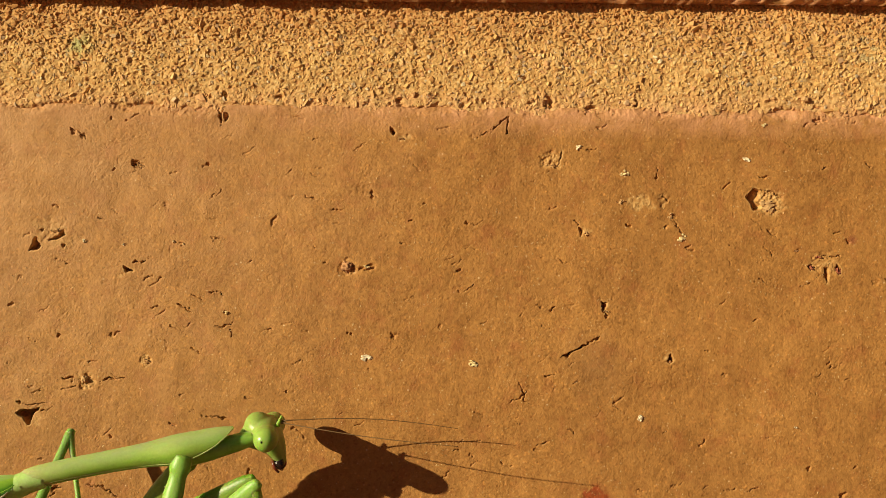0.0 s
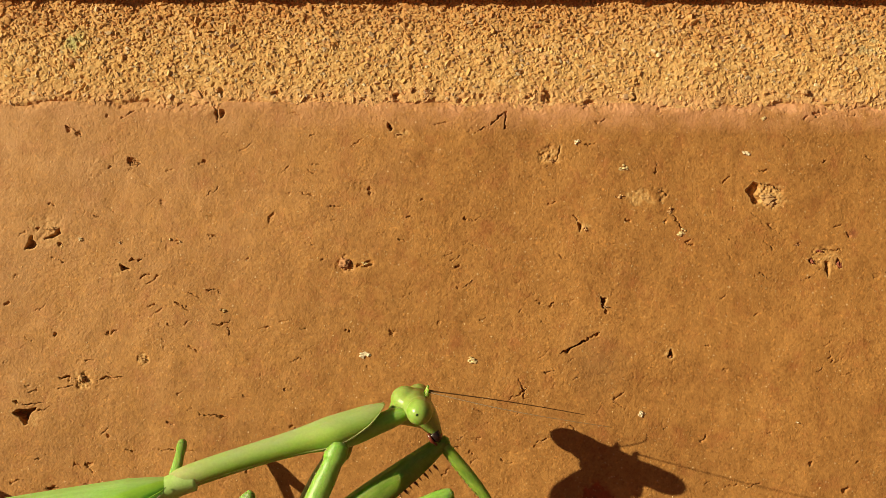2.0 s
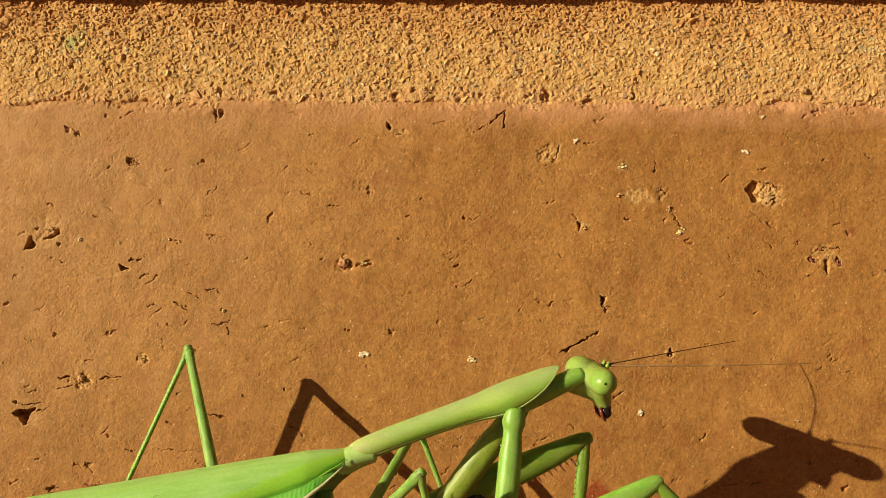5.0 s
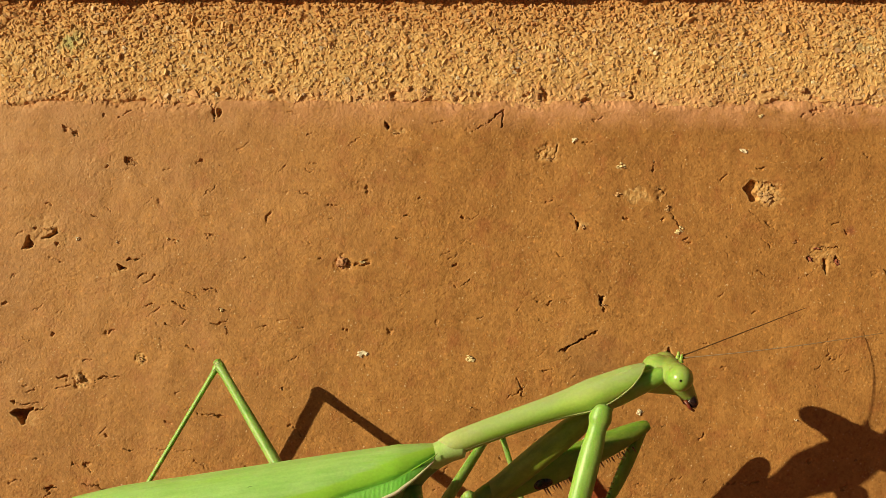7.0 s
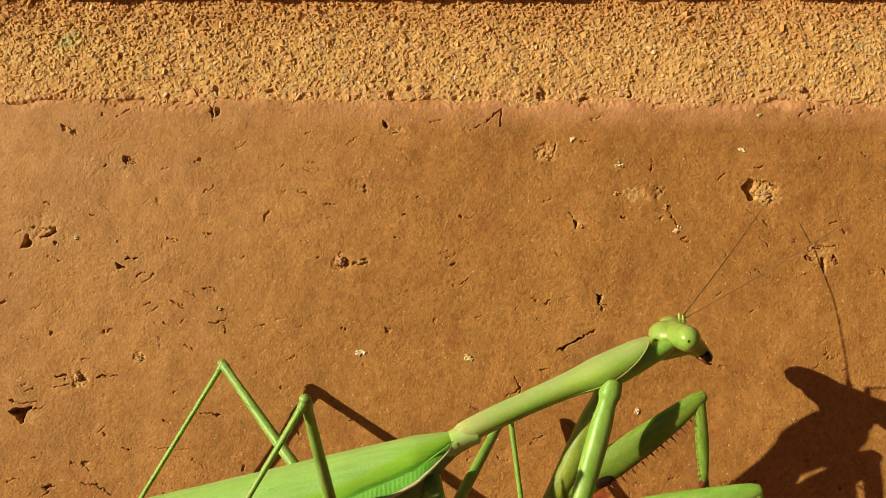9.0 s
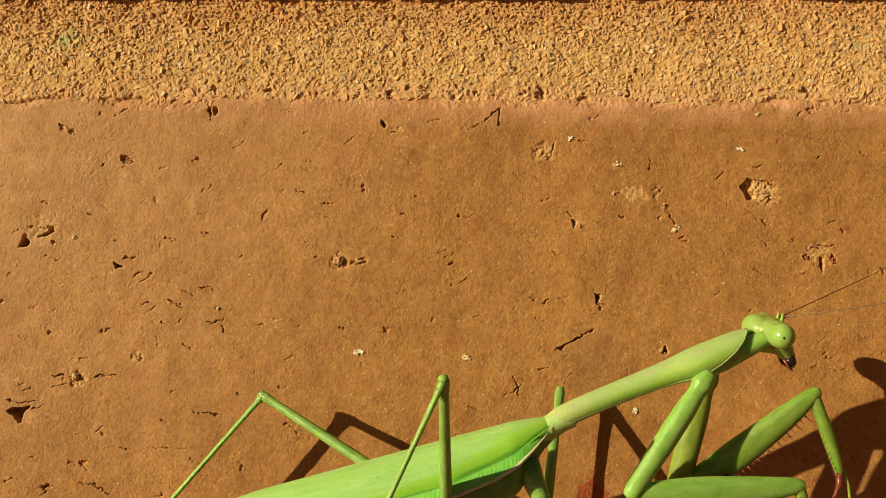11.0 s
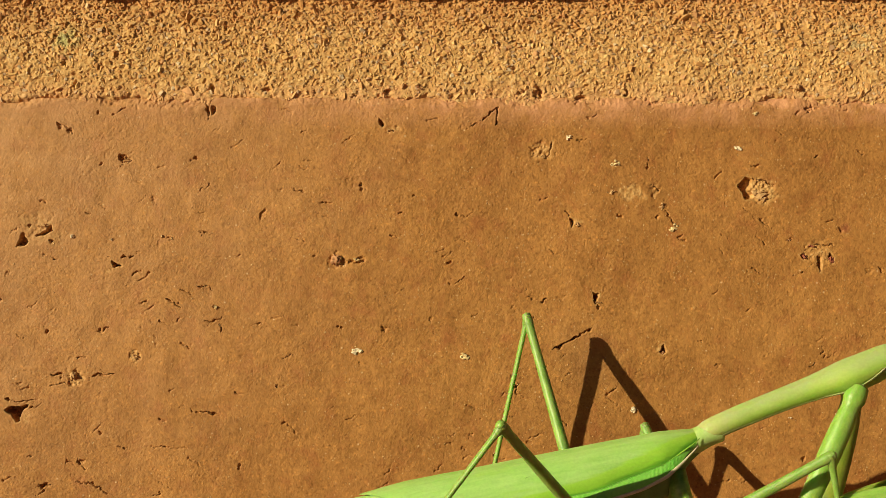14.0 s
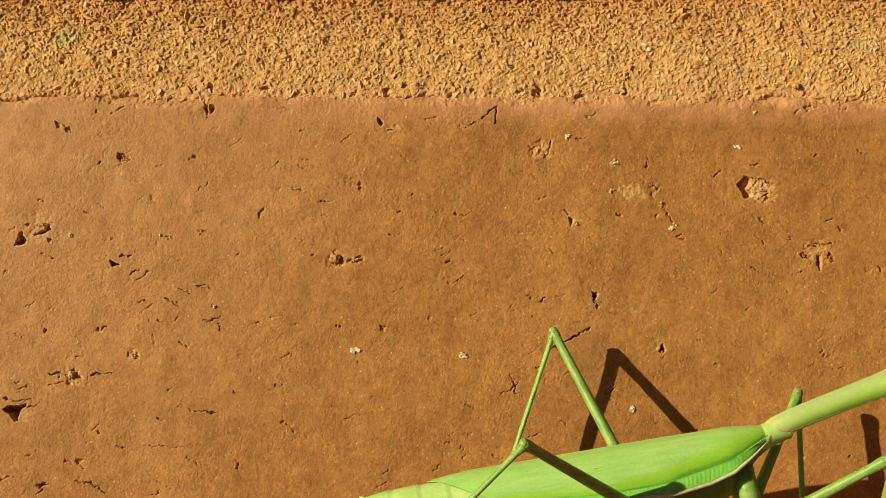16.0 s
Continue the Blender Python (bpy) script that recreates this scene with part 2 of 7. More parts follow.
def wing_material():
    """Pale green folded wing, deeper and yellower in the fold along its crease."""
    m = Mat("wing_green", 0.42, 0.45)
    c = m.ramp(m.noise(3.0, 4, 0.6, (1, 6, 6)), (0.32, (0.29, 0.55, 0.13)), (0.68, (0.38, 0.64, 0.19)))
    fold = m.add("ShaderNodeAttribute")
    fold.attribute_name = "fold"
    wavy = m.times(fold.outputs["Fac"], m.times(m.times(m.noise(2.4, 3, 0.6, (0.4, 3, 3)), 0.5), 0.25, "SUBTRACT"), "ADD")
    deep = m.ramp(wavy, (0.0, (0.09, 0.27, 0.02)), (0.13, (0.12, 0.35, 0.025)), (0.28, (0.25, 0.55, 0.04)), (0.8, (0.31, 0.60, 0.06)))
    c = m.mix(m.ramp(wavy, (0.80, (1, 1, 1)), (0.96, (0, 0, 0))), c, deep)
    c = m.mix(0.5, c, m.ramp(m.noise(0.22, 3, 0.6), (0.35, (0.86, 0.88, 0.84)), (0.7, (1.08, 1.06, 1.08))), "MULTIPLY")
    m.colour(c)
    m.b.inputs["Subsurface Weight"].default_value = 0.35
    m.b.inputs["Subsurface Radius"].default_value = (0.5, 1.0, 0.2)
    m.b.inputs["Subsurface Scale"].default_value = 0.4 * MM
    m.bump(m.noise(0.9, 3, 0.6, (0.25, 4, 4)), 0.05, 0.6)
    m.bump(m.noise(0.18, 3, 0.6), 0.02, 0.6)
    return m.m


BRICK = brick_material()
MORTAR = mortar_material()
SAND = sand_material()
WHITE = plain_stone("pale_crust", (0.66, 0.54, 0.36), (0.90, 0.80, 0.60))
CREAM = plain_stone("cream_grit", (0.58, 0.43, 0.20), (0.84, 0.69, 0.40))
GLINT = plain_stone("glint", (0.62, 0.42, 0.19), (0.84, 0.64, 0.36), 0.3, 0.7)
TAN = plain_stone("tan_grit", (0.40, 0.22, 0.09), (0.60, 0.37, 0.17))
RED = plain_stone("rusty_grit", (0.34, 0.15, 0.065), (0.52, 0.28, 0.13))
IRON = plain_stone("iron_grit", (0.20, 0.05, 0.03), (0.38, 0.13, 0.07))
LEDGE = plain_stone("ledge_red_bounce", (0.22, 0.075, 0.04), (0.32, 0.12, 0.06), 6.0, 0.85)
GREEN_WING = wing_material()
GREEN_FIELD = skin("wing_fold_green", (0.21, 0.44, 0.04), (0.33, 0.56, 0.07), 0.45, 2.5, (1, 5, 5), 0.3)
GREEN_RIB = skin("wing_rib_green", (0.15, 0.47, 0.055), (0.23, 0.58, 0.09), 0.45, 2.0, None, 0.35)
GREEN_BODY = thorax_material()
GREEN_HEAD = skin("head_green", (0.24, 0.39, 0.07), (0.38, 0.47, 0.14), 0.36, 1.6, None, 0.7, 0.03, 0.8)
TAIL = skin("tail_green", (0.36, 0.58, 0.14), (0.50, 0.68, 0.25), 0.45, 1.5)
GREEN_EYE = skin("eye_green", (0.22, 0.39, 0.06), (0.33, 0.47, 0.11), 0.28, 1.0, None, 0.7, 0.0, 0.8)
GREEN_LEG = skin("leg_green", (0.16, 0.30, 0.05), (0.30, 0.44, 0.12), 0.45, 1.6, (1, 4, 4), 0.9, 0.03, 0.7)
GREEN_FORE = skin("foreleg_green", (0.20, 0.38, 0.05), (0.32, 0.50, 0.12), 0.42, 2.0, (1, 3, 3), 0.9, 0.03, 1.0)
OLIVE = skin("olive_inner_skin", (0.17, 0.24, 0.03), (0.28, 0.35, 0.05), 0.42, 1.8, (1, 3, 3), 0.7, 0.03, 0.8)
YELLOW = skin("yellow_green_skin", (0.15, 0.26, 0.032), (0.25, 0.35, 0.055), 0.42, 1.8, (1, 3, 3), 1.0, 0.03, 1.2)
BELLY = skin("belly_green", (0.10, 0.20, 0.05), (0.18, 0.30, 0.08), 0.45, 1.5)
PALE = skin("pale_margin", (0.46, 0.44, 0.28), (0.62, 0.56, 0.40), 0.45, 0.8)
STRAW = skin("straw_tip", (0.36, 0.46, 0.14), (0.52, 0.58, 0.25), 0.45, 0.8)
BROWN = skin("brown_horn", (0.10, 0.022, 0.012), (0.24, 0.05, 0.025), 0.3, 0.6, None, 0.1)
BLACK = skin("black_gloss", (0.010, 0.006, 0.006), (0.03, 0.014, 0.012), 0.2, 0.5, None, 0.0)
HAIR = skin("antenna_brown", (0.12, 0.06, 0.02), (0.20, 0.11, 0.04), 0.5, 1.0, None, 0.0, 0.0)


# ---- mesh helpers ----
def link_mesh(name, verts, faces, material, parent=None, label="", smooth=True):
    me = bpy.data.meshes.new(name)
    me.from_pydata([tuple(v) for v in verts], [], faces)
    me.materials.append(material)
    if smooth:
        me.shade_smooth()
    me.update()
    ob = new(name, me)
    ob.parent = parent
    return tagged(ob, label)


def part(name, bm, material, parent, label=""):
    me = bpy.data.meshes.new(name)
    bm.to_mesh(me)
    bm.free()
    me.materials.append(material)
    me.shade_smooth()
    ob = new(name, me)
    ob.parent = parent
    return tagged(ob, label)


def tube(rings, n=16, close=True):
    """Verts and faces of a skin over rings of (x, y, z, half width, half height), in mm, each ring upright across x."""
    v, f = [], []
    for x, y, z, ry, rz in rings:
        for i in range(n):
            a = 2 * math.pi * i / n
            v.append(Vector((x, y + ry * math.cos(a), z + rz * math.sin(a))) * MM)
    for k in range(len(rings) - 1):
        for i in range(n):
            j = (i + 1) % n
            f.append((k * n + i, (k + 1) * n + i, (k + 1) * n + j, k * n + j))
    if close:
        for k, (x, y, z, ry, rz), way in ((0, rings[0], -1), (len(rings) - 1, rings[-1], 1)):
            v.append(Vector((x + (rings[-1][0] > rings[0][0] or -1) * way * 0.45 * min(ry, rz), y, z)) * MM)
            for i in range(n):
                j = (i + 1) % n
                f.append((k * n + i, k * n + j, len(v) - 1) if way < 0 else (k * n + j, k * n + i, len(v) - 1))
    return v, f


def joined(*shapes):
    v, f = [], []
    for a, b in shapes:
        f += [tuple(i + len(v) for i in q) for q in b]
        v += a
    return v, f


def hose(points, radii, n=8):
    """A round skin along any line of points, in mm."""
    pts = [Vector(p) for p in points]
    v, f = [], []
    for k, p in enumerate(pts):
        d = (pts[min(k + 1, len(pts) - 1)] - pts[max(k - 1, 0)]).normalized()
        a = d.cross(Vector((0, 0, 1)) if abs(d.z) < 0.9 else Vector((0, 1, 0))).normalized()
        b = d.cross(a)
        for i in range(n):
            w = 2 * math.pi * i / n
            v.append((p + (a * math.cos(w) + b * math.sin(w)) * radii[k]) * MM)
    for k in range(len(pts) - 1):
        for i in range(n):
            j = (i + 1) % n
            f.append((k * n + i, k * n + j, (k + 1) * n + j, (k + 1) * n + i))
    f.append(tuple(range(n))[::-1])
    f.append(tuple(len(v) - n + i for i in range(n)))
    return v, f


def blob(cx, cy, cz, rx, ry, rz, nu=20, nv=12, tilt=0.0):
    """An egg, in mm, leaning about y by tilt degrees."""
    v, f = [], []
    c, s = math.cos(radians(tilt)), math.sin(radians(tilt))
    for k in range(nv + 1):
        p = math.pi * k / nv
        for i in range(nu):
            a = 2 * math.pi * i / nu
            x, y, z = rx * math.sin(p) * math.cos(a), ry * math.sin(p) * math.sin(a), rz * math.cos(p)
            v.append(Vector((cx + c * x + s * z, cy + y, cz - s * x + c * z)) * MM)
    for k in range(nv):
        for i in range(nu):
            j = (i + 1) % nu
            f.append((k * nu + i, (k + 1) * nu + i, (k + 1) * nu + j, k * nu + j))
    return v, f


def smooth_steps(stops, n):
    """Rows between given rows, eased, n rows in all."""
    a = np.array(stops, float)
    s = np.linspace(0, len(a) - 1, n)
    out = []
    for q in s:
        i = min(int(q), len(a) - 2)
        t = q - i
        p0, p1, p2, p3 = a[max(i - 1, 0)], a[i], a[i + 1], a[min(i + 2, len(a) - 1)]
        out.append(0.5 * (2 * p1 + (p2 - p0) * t + (2 * p0 - 5 * p1 + 4 * p2 - p3) * t * t + (3 * p1 - p0 - 3 * p2 + p3) * t ** 3))
    return out


# ---- relief of the fired clay ----
RNG = np.random.default_rng(7)


def value_noise(x, z, size, seed):
    r = np.random.default_rng(seed).random((512, 512))
    a, b = x / size + 1000.3, z / size + 1000.7
    i, j = np.floor(a).astype(int), np.floor(b).astype(int)
    u, w = a - i, b - j
    u, w = u * u * (3 - 2 * u), w * w * (3 - 2 * w)
    g = lambda p, q: r[p % 512, q % 512]
    return (g(i, j) * (1 - u) + g(i + 1, j) * u) * (1 - w) + (g(i, j + 1) * (1 - u) + g(i + 1, j + 1) * u) * w - 0.5


def cell_relief(x, z, size, seed):
    """Broken sand grains packed side by side: for each place the grain's own number, its tilted face and the way to its edge."""
    rr = np.random.default_rng(seed)
    jx, jz, num = rr.random((256, 256)), rr.random((256, 256)), rr.random((256, 256))
    tx, tz = rr.normal(0, 1, (256, 256)), rr.normal(0, 1, (256, 256))
    i, j = np.floor(x / size).astype(int), np.floor(z / size).astype(int)
    f1, f2 = np.full(x.shape, 99.0), np.full(x.shape, 99.0)
    own, tilt = np.zeros(x.shape), np.zeros(x.shape)
    for di in (-1, 0, 1):
        for dj in (-1, 0, 1):
            p, q = (i + di) % 256, (j + dj) % 256
            dx, dz = x - (i + di + jx[p, q]) * size, z - (j + dj + jz[p, q]) * size
            d = np.hypot(dx, dz) * (0.8 + 0.4 * num[q, p])
            near = d < f1
            f2 = np.where(near, f1, np.minimum(f2, d))
            f1 = np.where(near, d, f1)
            own = np.where(near, num[p, q], own)
            tilt = np.where(near, tx[p, q] * dx + tz[p, q] * dz, tilt)
    return own, tilt, f2 - f1


BRICK_TOP = 44.4
HALF = 107.0
_d = 0.066
XS = np.concatenate([np.linspace(-HALF, -46, 24)[:-1], np.arange(-46, 46.01, _d), np.linspace(46, HALF, 24)[1:]])
ZS = np.concatenate([np.linspace(-20.6, 4, 14)[:-1], np.arange(4, BRICK_TOP, _d), [BRICK_TOP]])
GX, GZ = np.meshgrid(XS, ZS)
WX = GX + 0.42 * value_noise(GX, GZ, 0.5, 3) + 0.36 * value_noise(GX, GZ, 0.2, 4)
WZ = GZ + 0.42 * value_noise(GX, GZ, 0.5, 5) + 0.36 * value_noise(GX, GZ, 0.2, 6)
# height towards the viewer, in mm
RELIEF = (0.30 * value_noise(GX, GZ, 9, 11) + 0.10 * value_noise(GX, GZ, 2.2, 12) + 0.05 * value_noise(GX, GZ, 1.2, 19) + 0.022 * value_noise(GX, GZ, 0.7, 13)
          + 0.014 * value_noise(GX, GZ, 0.37, 14) + 0.010 * value_noise(GX, GZ, 0.2, 15))
# fine broken grain of the clay, stronger in worn patches
_worn = 0.5 + 1.3 * np.clip(value_noise(GX, GZ, 3.1, 18) + 0.4, 0, 1)
RELIEF += 0.020 * np.maximum(0, value_noise(GX, GZ, 0.26, 76) - 0.1) * _worn
_spike = np.random.default_rng(73).random(GX.shape)
RELIEF += 0.019 * (value_noise(GX, GZ, 0.13, 74) + 0.25 * (_spike - 0.5)) * _worn
RELIEF -= 0.04 * np.clip(value_noise(GX, GZ, 0.22, 75) * 8 - 3.0, 0, 1) * _worn
# low flakes with torn edges
RELIEF += 0.012 * np.clip(value_noise(WX, WZ, 1.9, 16) * 6 - 0.5, 0, 1) + 0.010 * np.clip(value_noise(WX, WZ, 1.1, 17) * 8 - 2, 0, 1)


def pit(x, z, w, h, depth, turn=0):
    """A ragged hollow, w by h mm."""
    global RELIEF
    r = max(w, h)
    i0, i1 = np.searchsorted(XS, (x - r, x + r))
    j0, j1 = np.searchsorted(ZS, (z - r, z + r))
    a, b = WX[j0:j1, i0:i1] - x, WZ[j0:j1, i0:i1] - z
    c, s = math.cos(radians(turn)), math.sin(radians(turn))
    d = np.hypot((c * a + s * b) / (w * 0.45), (c * b - s * a) / (h * 0.45))
    d = d * (1 + 0.55 * value_noise(GX[j0:j1, i0:i1], GZ[j0:j1, i0:i1], 0.32 + 0.1 * r, int(abs(x) * 50) + 7))
    bowl = np.clip((1.0 - d) / 0.3, 0, 1)
    RELIEF[j0:j1, i0:i1] -= 0.7 * depth * min(1, 0.25 + 0.75 * depth) * bowl * (0.8 + 0.9 * value_noise(WX[j0:j1, i0:i1], WZ[j0:j1, i0:i1], 0.35, 21))


def crack(width, depth, *line):
    """A ragged groove along a line of points."""
    global RELIEF
    lo, hi = np.min(line, axis=0) - 0.5, np.max(line, axis=0) + 0.5
    i0, i1 = np.searchsorted(XS, (lo[0], hi[0]))
    j0, j1 = np.searchsorted(ZS, (lo[1], hi[1]))
    gx, gz = GX[j0:j1, i0:i1], GZ[j0:j1, i0:i1]
    seed = int(abs(line[0][0]) * 100) % 900
    a = 0.5 * WX[j0:j1, i0:i1] + 0.5 * gx + 0.15 * value_noise(gx, gz, 0.32, seed + 1)
    b = 0.5 * WZ[j0:j1, i0:i1] + 0.5 * gz + 0.19 * value_noise(gx, gz, 0.32, seed + 2)
    near = np.full(a.shape, 9.0)
    for (x0, z0), (x1, z1) in zip(line, line[1:]):
        dx, dz = x1 - x0, z1 - z0
        t = np.clip(((a - x0) * dx + (b - z0) * dz) / (dx * dx + dz * dz), 0, 1)
        near = np.minimum(near, np.hypot(a - x0 - t * dx, b - z0 - t * dz))
    half = max(0.44 * width, 0.058) * np.clip(0.8 + 2.0 * value_noise(gx, gz, 0.6, seed + 3), 0.08, 1.6)
    RELIEF[j0:j1, i0:i1] -= 0.85 * depth * np.clip(1.15 - near / half, 0, 1) * np.clip(0.85 + 1.2 * value_noise(a, b, 0.45, 22), 0.2, 1)
    # the lip thrown up along one side
    RELIEF[j0:j1, i0:i1] += 0.03 * np.clip(1 - np.abs(near - 1.5 * half) / half, 0, 1) * (depth > 0.3)


FRESH_LIT = np.zeros(GX.shape)


def hollow(depth, *corners):
    """A chipped hole with the corners given and steep broken sides."""
    lo, hi = np.min(corners, axis=0) - 0.4, np.max(corners, axis=0) + 0.4
    i0, i1 = np.searchsorted(XS, (lo[0], hi[0]))
    j0, j1 = np.searchsorted(ZS, (lo[1], hi[1]))
    gx, gz = GX[j0:j1, i0:i1], GZ[j0:j1, i0:i1]
    a, b = gx + 0.14 * value_noise(gx, gz, 0.25, 81), gz + 0.14 * value_noise(gx, gz, 0.25, 82)
    inside, near = np.zeros(a.shape, bool), np.full(a.shape, 9.0)
    for (x0, z0), (x1, z1) in zip(corners, corners[1:] + corners[:1]):
        dx, dz = x1 - x0, z1 - z0
        t = np.clip(((a - x0) * dx + (b - z0) * dz) / (dx * dx + dz * dz), 0, 1)
        near = np.minimum(near, np.hypot(a - x0 - t * dx, b - z0 - t * dz))
        if dz:
            inside ^= ((z0 > b) != (z1 > b)) & (a < x0 + dx * (b - z0) / dz)
    RELIEF[j0:j1, i0:i1] -= depth * np.where(inside, np.clip(0.35 + near / 0.16, 0, 1), np.clip(0.35 - near / 0.14, 0, 1))
    # pale rim: broken clay and its sunlit edge together, kept as colour
    FRESH_LIT[j0:j1, i0:i1] = np.maximum(FRESH_LIT[j0:j1, i0:i1], np.where(inside, 0, 0.55 * np.clip(1 - np.abs(near - 0.1) / 0.14, 0, 1)))


def broken(x, z, w, h, rough, amount):
    """A crumbly patch of paler, freshly broken clay, a little sunk."""
    i0, i1 = np.searchsorted(XS, (x - 0.7 * w, x + 0.7 * w))
    j0, j1 = np.searchsorted(ZS, (z - 0.7 * h, z + 0.7 * h))
    gx, gz = GX[j0:j1, i0:i1], GZ[j0:j1, i0:i1]
    d = np.hypot((gx - x) / (w / 2), (gz - z) / (h / 2)) + 1.1 * value_noise(gx, gz, 0.3 * max(w, h), int(abs(x) * 40) + 5) + 0.5 * value_noise(gx, gz, 0.3, 84)
    mask = np.clip((1.0 - d) / 0.55, 0, 1)
    grit = value_noise(gx, gz, 0.22, 85) + 0.8 * value_noise(gx, gz, 0.11, 86)
    RELIEF[j0:j1, i0:i1] += mask * rough * (1.0 * grit - 0.7)
    FRESH_LIT[j0:j1, i0:i1] = np.maximum(FRESH_LIT[j0:j1, i0:i1], amount * mask * np.clip(0.75 + 0.9 * grit, 0, 1))


pit(-28.50, 38.84, 0.56, 0.82, 0.90, 0)
pit(-27.89, 38.74, 0.72, 0.62, 0.35, 0)
pit(-15.58, 33.92, 0.56, 1.13, 0.40, -25)
pit(-8.97, 29.72, 1.69, 1.79, 0.40, 0)
pit(-7.07, 29.62, 1.54, 0.41, 0.60, 25)
pit(-7.28, 36.64, 1.95, 1.33, 0.25, 0)
pit(-6.61, 36.38, 0.41, 0.82, 0.40, 20)
pit(9.38, 44.69, 0.87, 1.13, 1.20, 0)
pit(7.79, 44.84, 0.62, 0.51, 0.70, 0)
pit(13.12, 44.28, 1.03, 0.62, 0.70, 20)
pit(1.44, 44.48, 0.72, 0.62, 0.70, 0)
pit(17.22, 44.79, 0.62, 0.62, 0.90, 0)
pit(-1.38, 45.10, 0.92, 0.62, 0.50, 0)
pit(-15.33, 45.05, 0.72, 0.41, 0.60, 0)
pit(-11.07, 44.79, 0.46, 0.46, 0.60, 0)
pit(32.14, 31.67, 0.56, 0.41, 0.40, 0)
pit(1.33, 29.26, 0.36, 0.36, 0.50, 0)
pit(-8.66, 23.57, 0.41, 0.46, 0.50, 0)
pit(-4.66, 23.46, 0.46, 0.72, 0.40, 20)
pit(35.17, 21.21, 0.26, 1.44, 0.40, 0)
pit(33.37, 11.83, 0.46, 0.46, 0.50, 0)
pit(37.73, 11.78, 0.51, 0.41, 0.50, 0)
pit(36.55, 9.21, 0.67, 0.62, 0.60, 0)
pit(-30.35, 13.98, 0.56, 0.46, 0.50, 0)
pit(-17.63, 10.90, 0.51, 0.41, 0.40, 0)
pit(8.87, 30.69, 0.31, 0.26, 0.40, 0)
pit(1.44, 27.41, 0.26, 0.26, 0.40, 0)
pit(-0.46, 24.23, 0.31, 0.26, 0.30, 0)
pit(-10.97, 30.13, 0.36, 0.31, 0.40, 0)
pit(-35.32, 23.26, 0.36, 0.36, 0.50, 0)
pit(-39.78, 20.80, 0.31, 0.31, 0.40, 0)
pit(-37.73, 18.65, 0.46, 0.41, 0.50, 0)
pit(11.59, 26.34, 1.03, 0.72, 0.25, 0)
pit(8.66, 18.24, 0.51, 0.31, 0.40, 0)
pit(-24.04, 31.56, 0.31, 0.36, 0.40, 0)
pit(-19.94, 25.41, 0.62, 0.46, 0.35, 0)
pit(36.96, 32.49, 0.41, 0.72, 0.40, 20)
pit(-1.90, 35.46, 0.31, 0.31, 0.40, 0)
pit(34.14, 43.46, 1.74, 0.62, 0.50, 0)
pit(33.12, 43.10, 0.72, 0.51, 0.40, 0)
pit(-34.04, 41.92, 0.51, 0.62, 0.40, 0)
pit(-33.27, 41.41, 0.62, 0.41, 0.40, 0)
pit(-30.71, 43.10, 0.31, 0.31, 0.40, 0)
pit(-14.30, 18.24, 0.82, 0.51, 0.30, 0)
pit(6.97, 25.51, 0.41, 0.26, 0.35, 30)
pit(30.81, 40.48, 0.31, 0.26, 0.30, 0)
pit(3.28, 13.88, 0.36, 0.62, 0.40, -30)
pit(2.67, 12.60, 0.62, 0.41, 0.40, 0)
pit(8.61, 13.01, 0.46, 0.26, 0.40, 0)
pit(39.27, 28.74, 0.72, 0.72, 0.30, 0)
pit(-31.99, 11.26, 0.41, 0.82, 0.45, -30)
pit(-35.58, 9.11, 1.13, 0.41, 0.50, 10)
pit(-31.58, 9.52, 1.33, 0.46, 0.50, -15)
pit(25.68, 20.03, 0.26, 0.51, 0.30, 0)
pit(-38.91, 28.49, 0.31, 0.46, 0.40, 0)
pit(-39.58, 26.08, 0.72, 0.51, 0.40, 0)
pit(-25.58, 35.15, 0.72, 0.62, 0.25, 0)
pit(-25.58, 22.85, 0.26, 0.26, 0.30, 0)
pit(-13.53, 17.47, 0.31, 0.31, 0.30, 0)
crack(.12, .5, (-34.86, 19.26), (-33.94, 19.36), (-33.12, 19.06))
crack(.06, .25, (6.05, 17.42), (6.77, 17.72), (7.59, 18.34))
crack(.06, .3, (6.87, 19.26), (7.23, 18.59), (7.54, 17.62), (8.10, 17.21))
crack(.1, .5, (-34.30, 42.23), (-33.63, 41.92), (-33.01, 41.20))
crack(.16, .8, (-20.30, 45.41), (-20.30, 44.38), (-20.51, 43.56))
crack(.1, .4, (-32.50, 11.57), (-32.09, 11.06), (-31.73, 10.44))
crack(.14, .6, (-32.50, 9.62), (-31.48, 9.42), (-30.55, 9.11), (-29.84, 8.50))
crack(.1, .4, (-36.09, 9.11), (-34.86, 9.21))
crack(.08, .3, (19.28, 39.25), (19.43, 38.64), (19.28, 38.02))
crack(.09, .4, (1.85, 33.82), (2.56, 33.67), (3.28, 33.92))
crack(.08, .3, (-22.25, 38.74), (-21.63, 39.05))
crack(.08, .35, (-26.86, 25.67), (-26.25, 25.92))
crack(.07, .3, (-16.61, 23.87), (-15.69, 23.98))
crack(.1, .4, (34.24, 43.35), (33.63, 43.05))
crack(.08, .35, (-4.31, 32.08), (-3.49, 31.77))
crack(.07, .3, (-12.51, 38.23), (-11.69, 37.92))
crack(.08, .3, (27.99, 24.90), (28.61, 25.16))
crack(.08, .3, (25.94, 32.08), (26.55, 31.67))
crack(.08, .3, (-18.15, 17.72), (-17.43, 17.42))
crack(.08, .3, (-25.07, 9.52), (-24.04, 9.11))
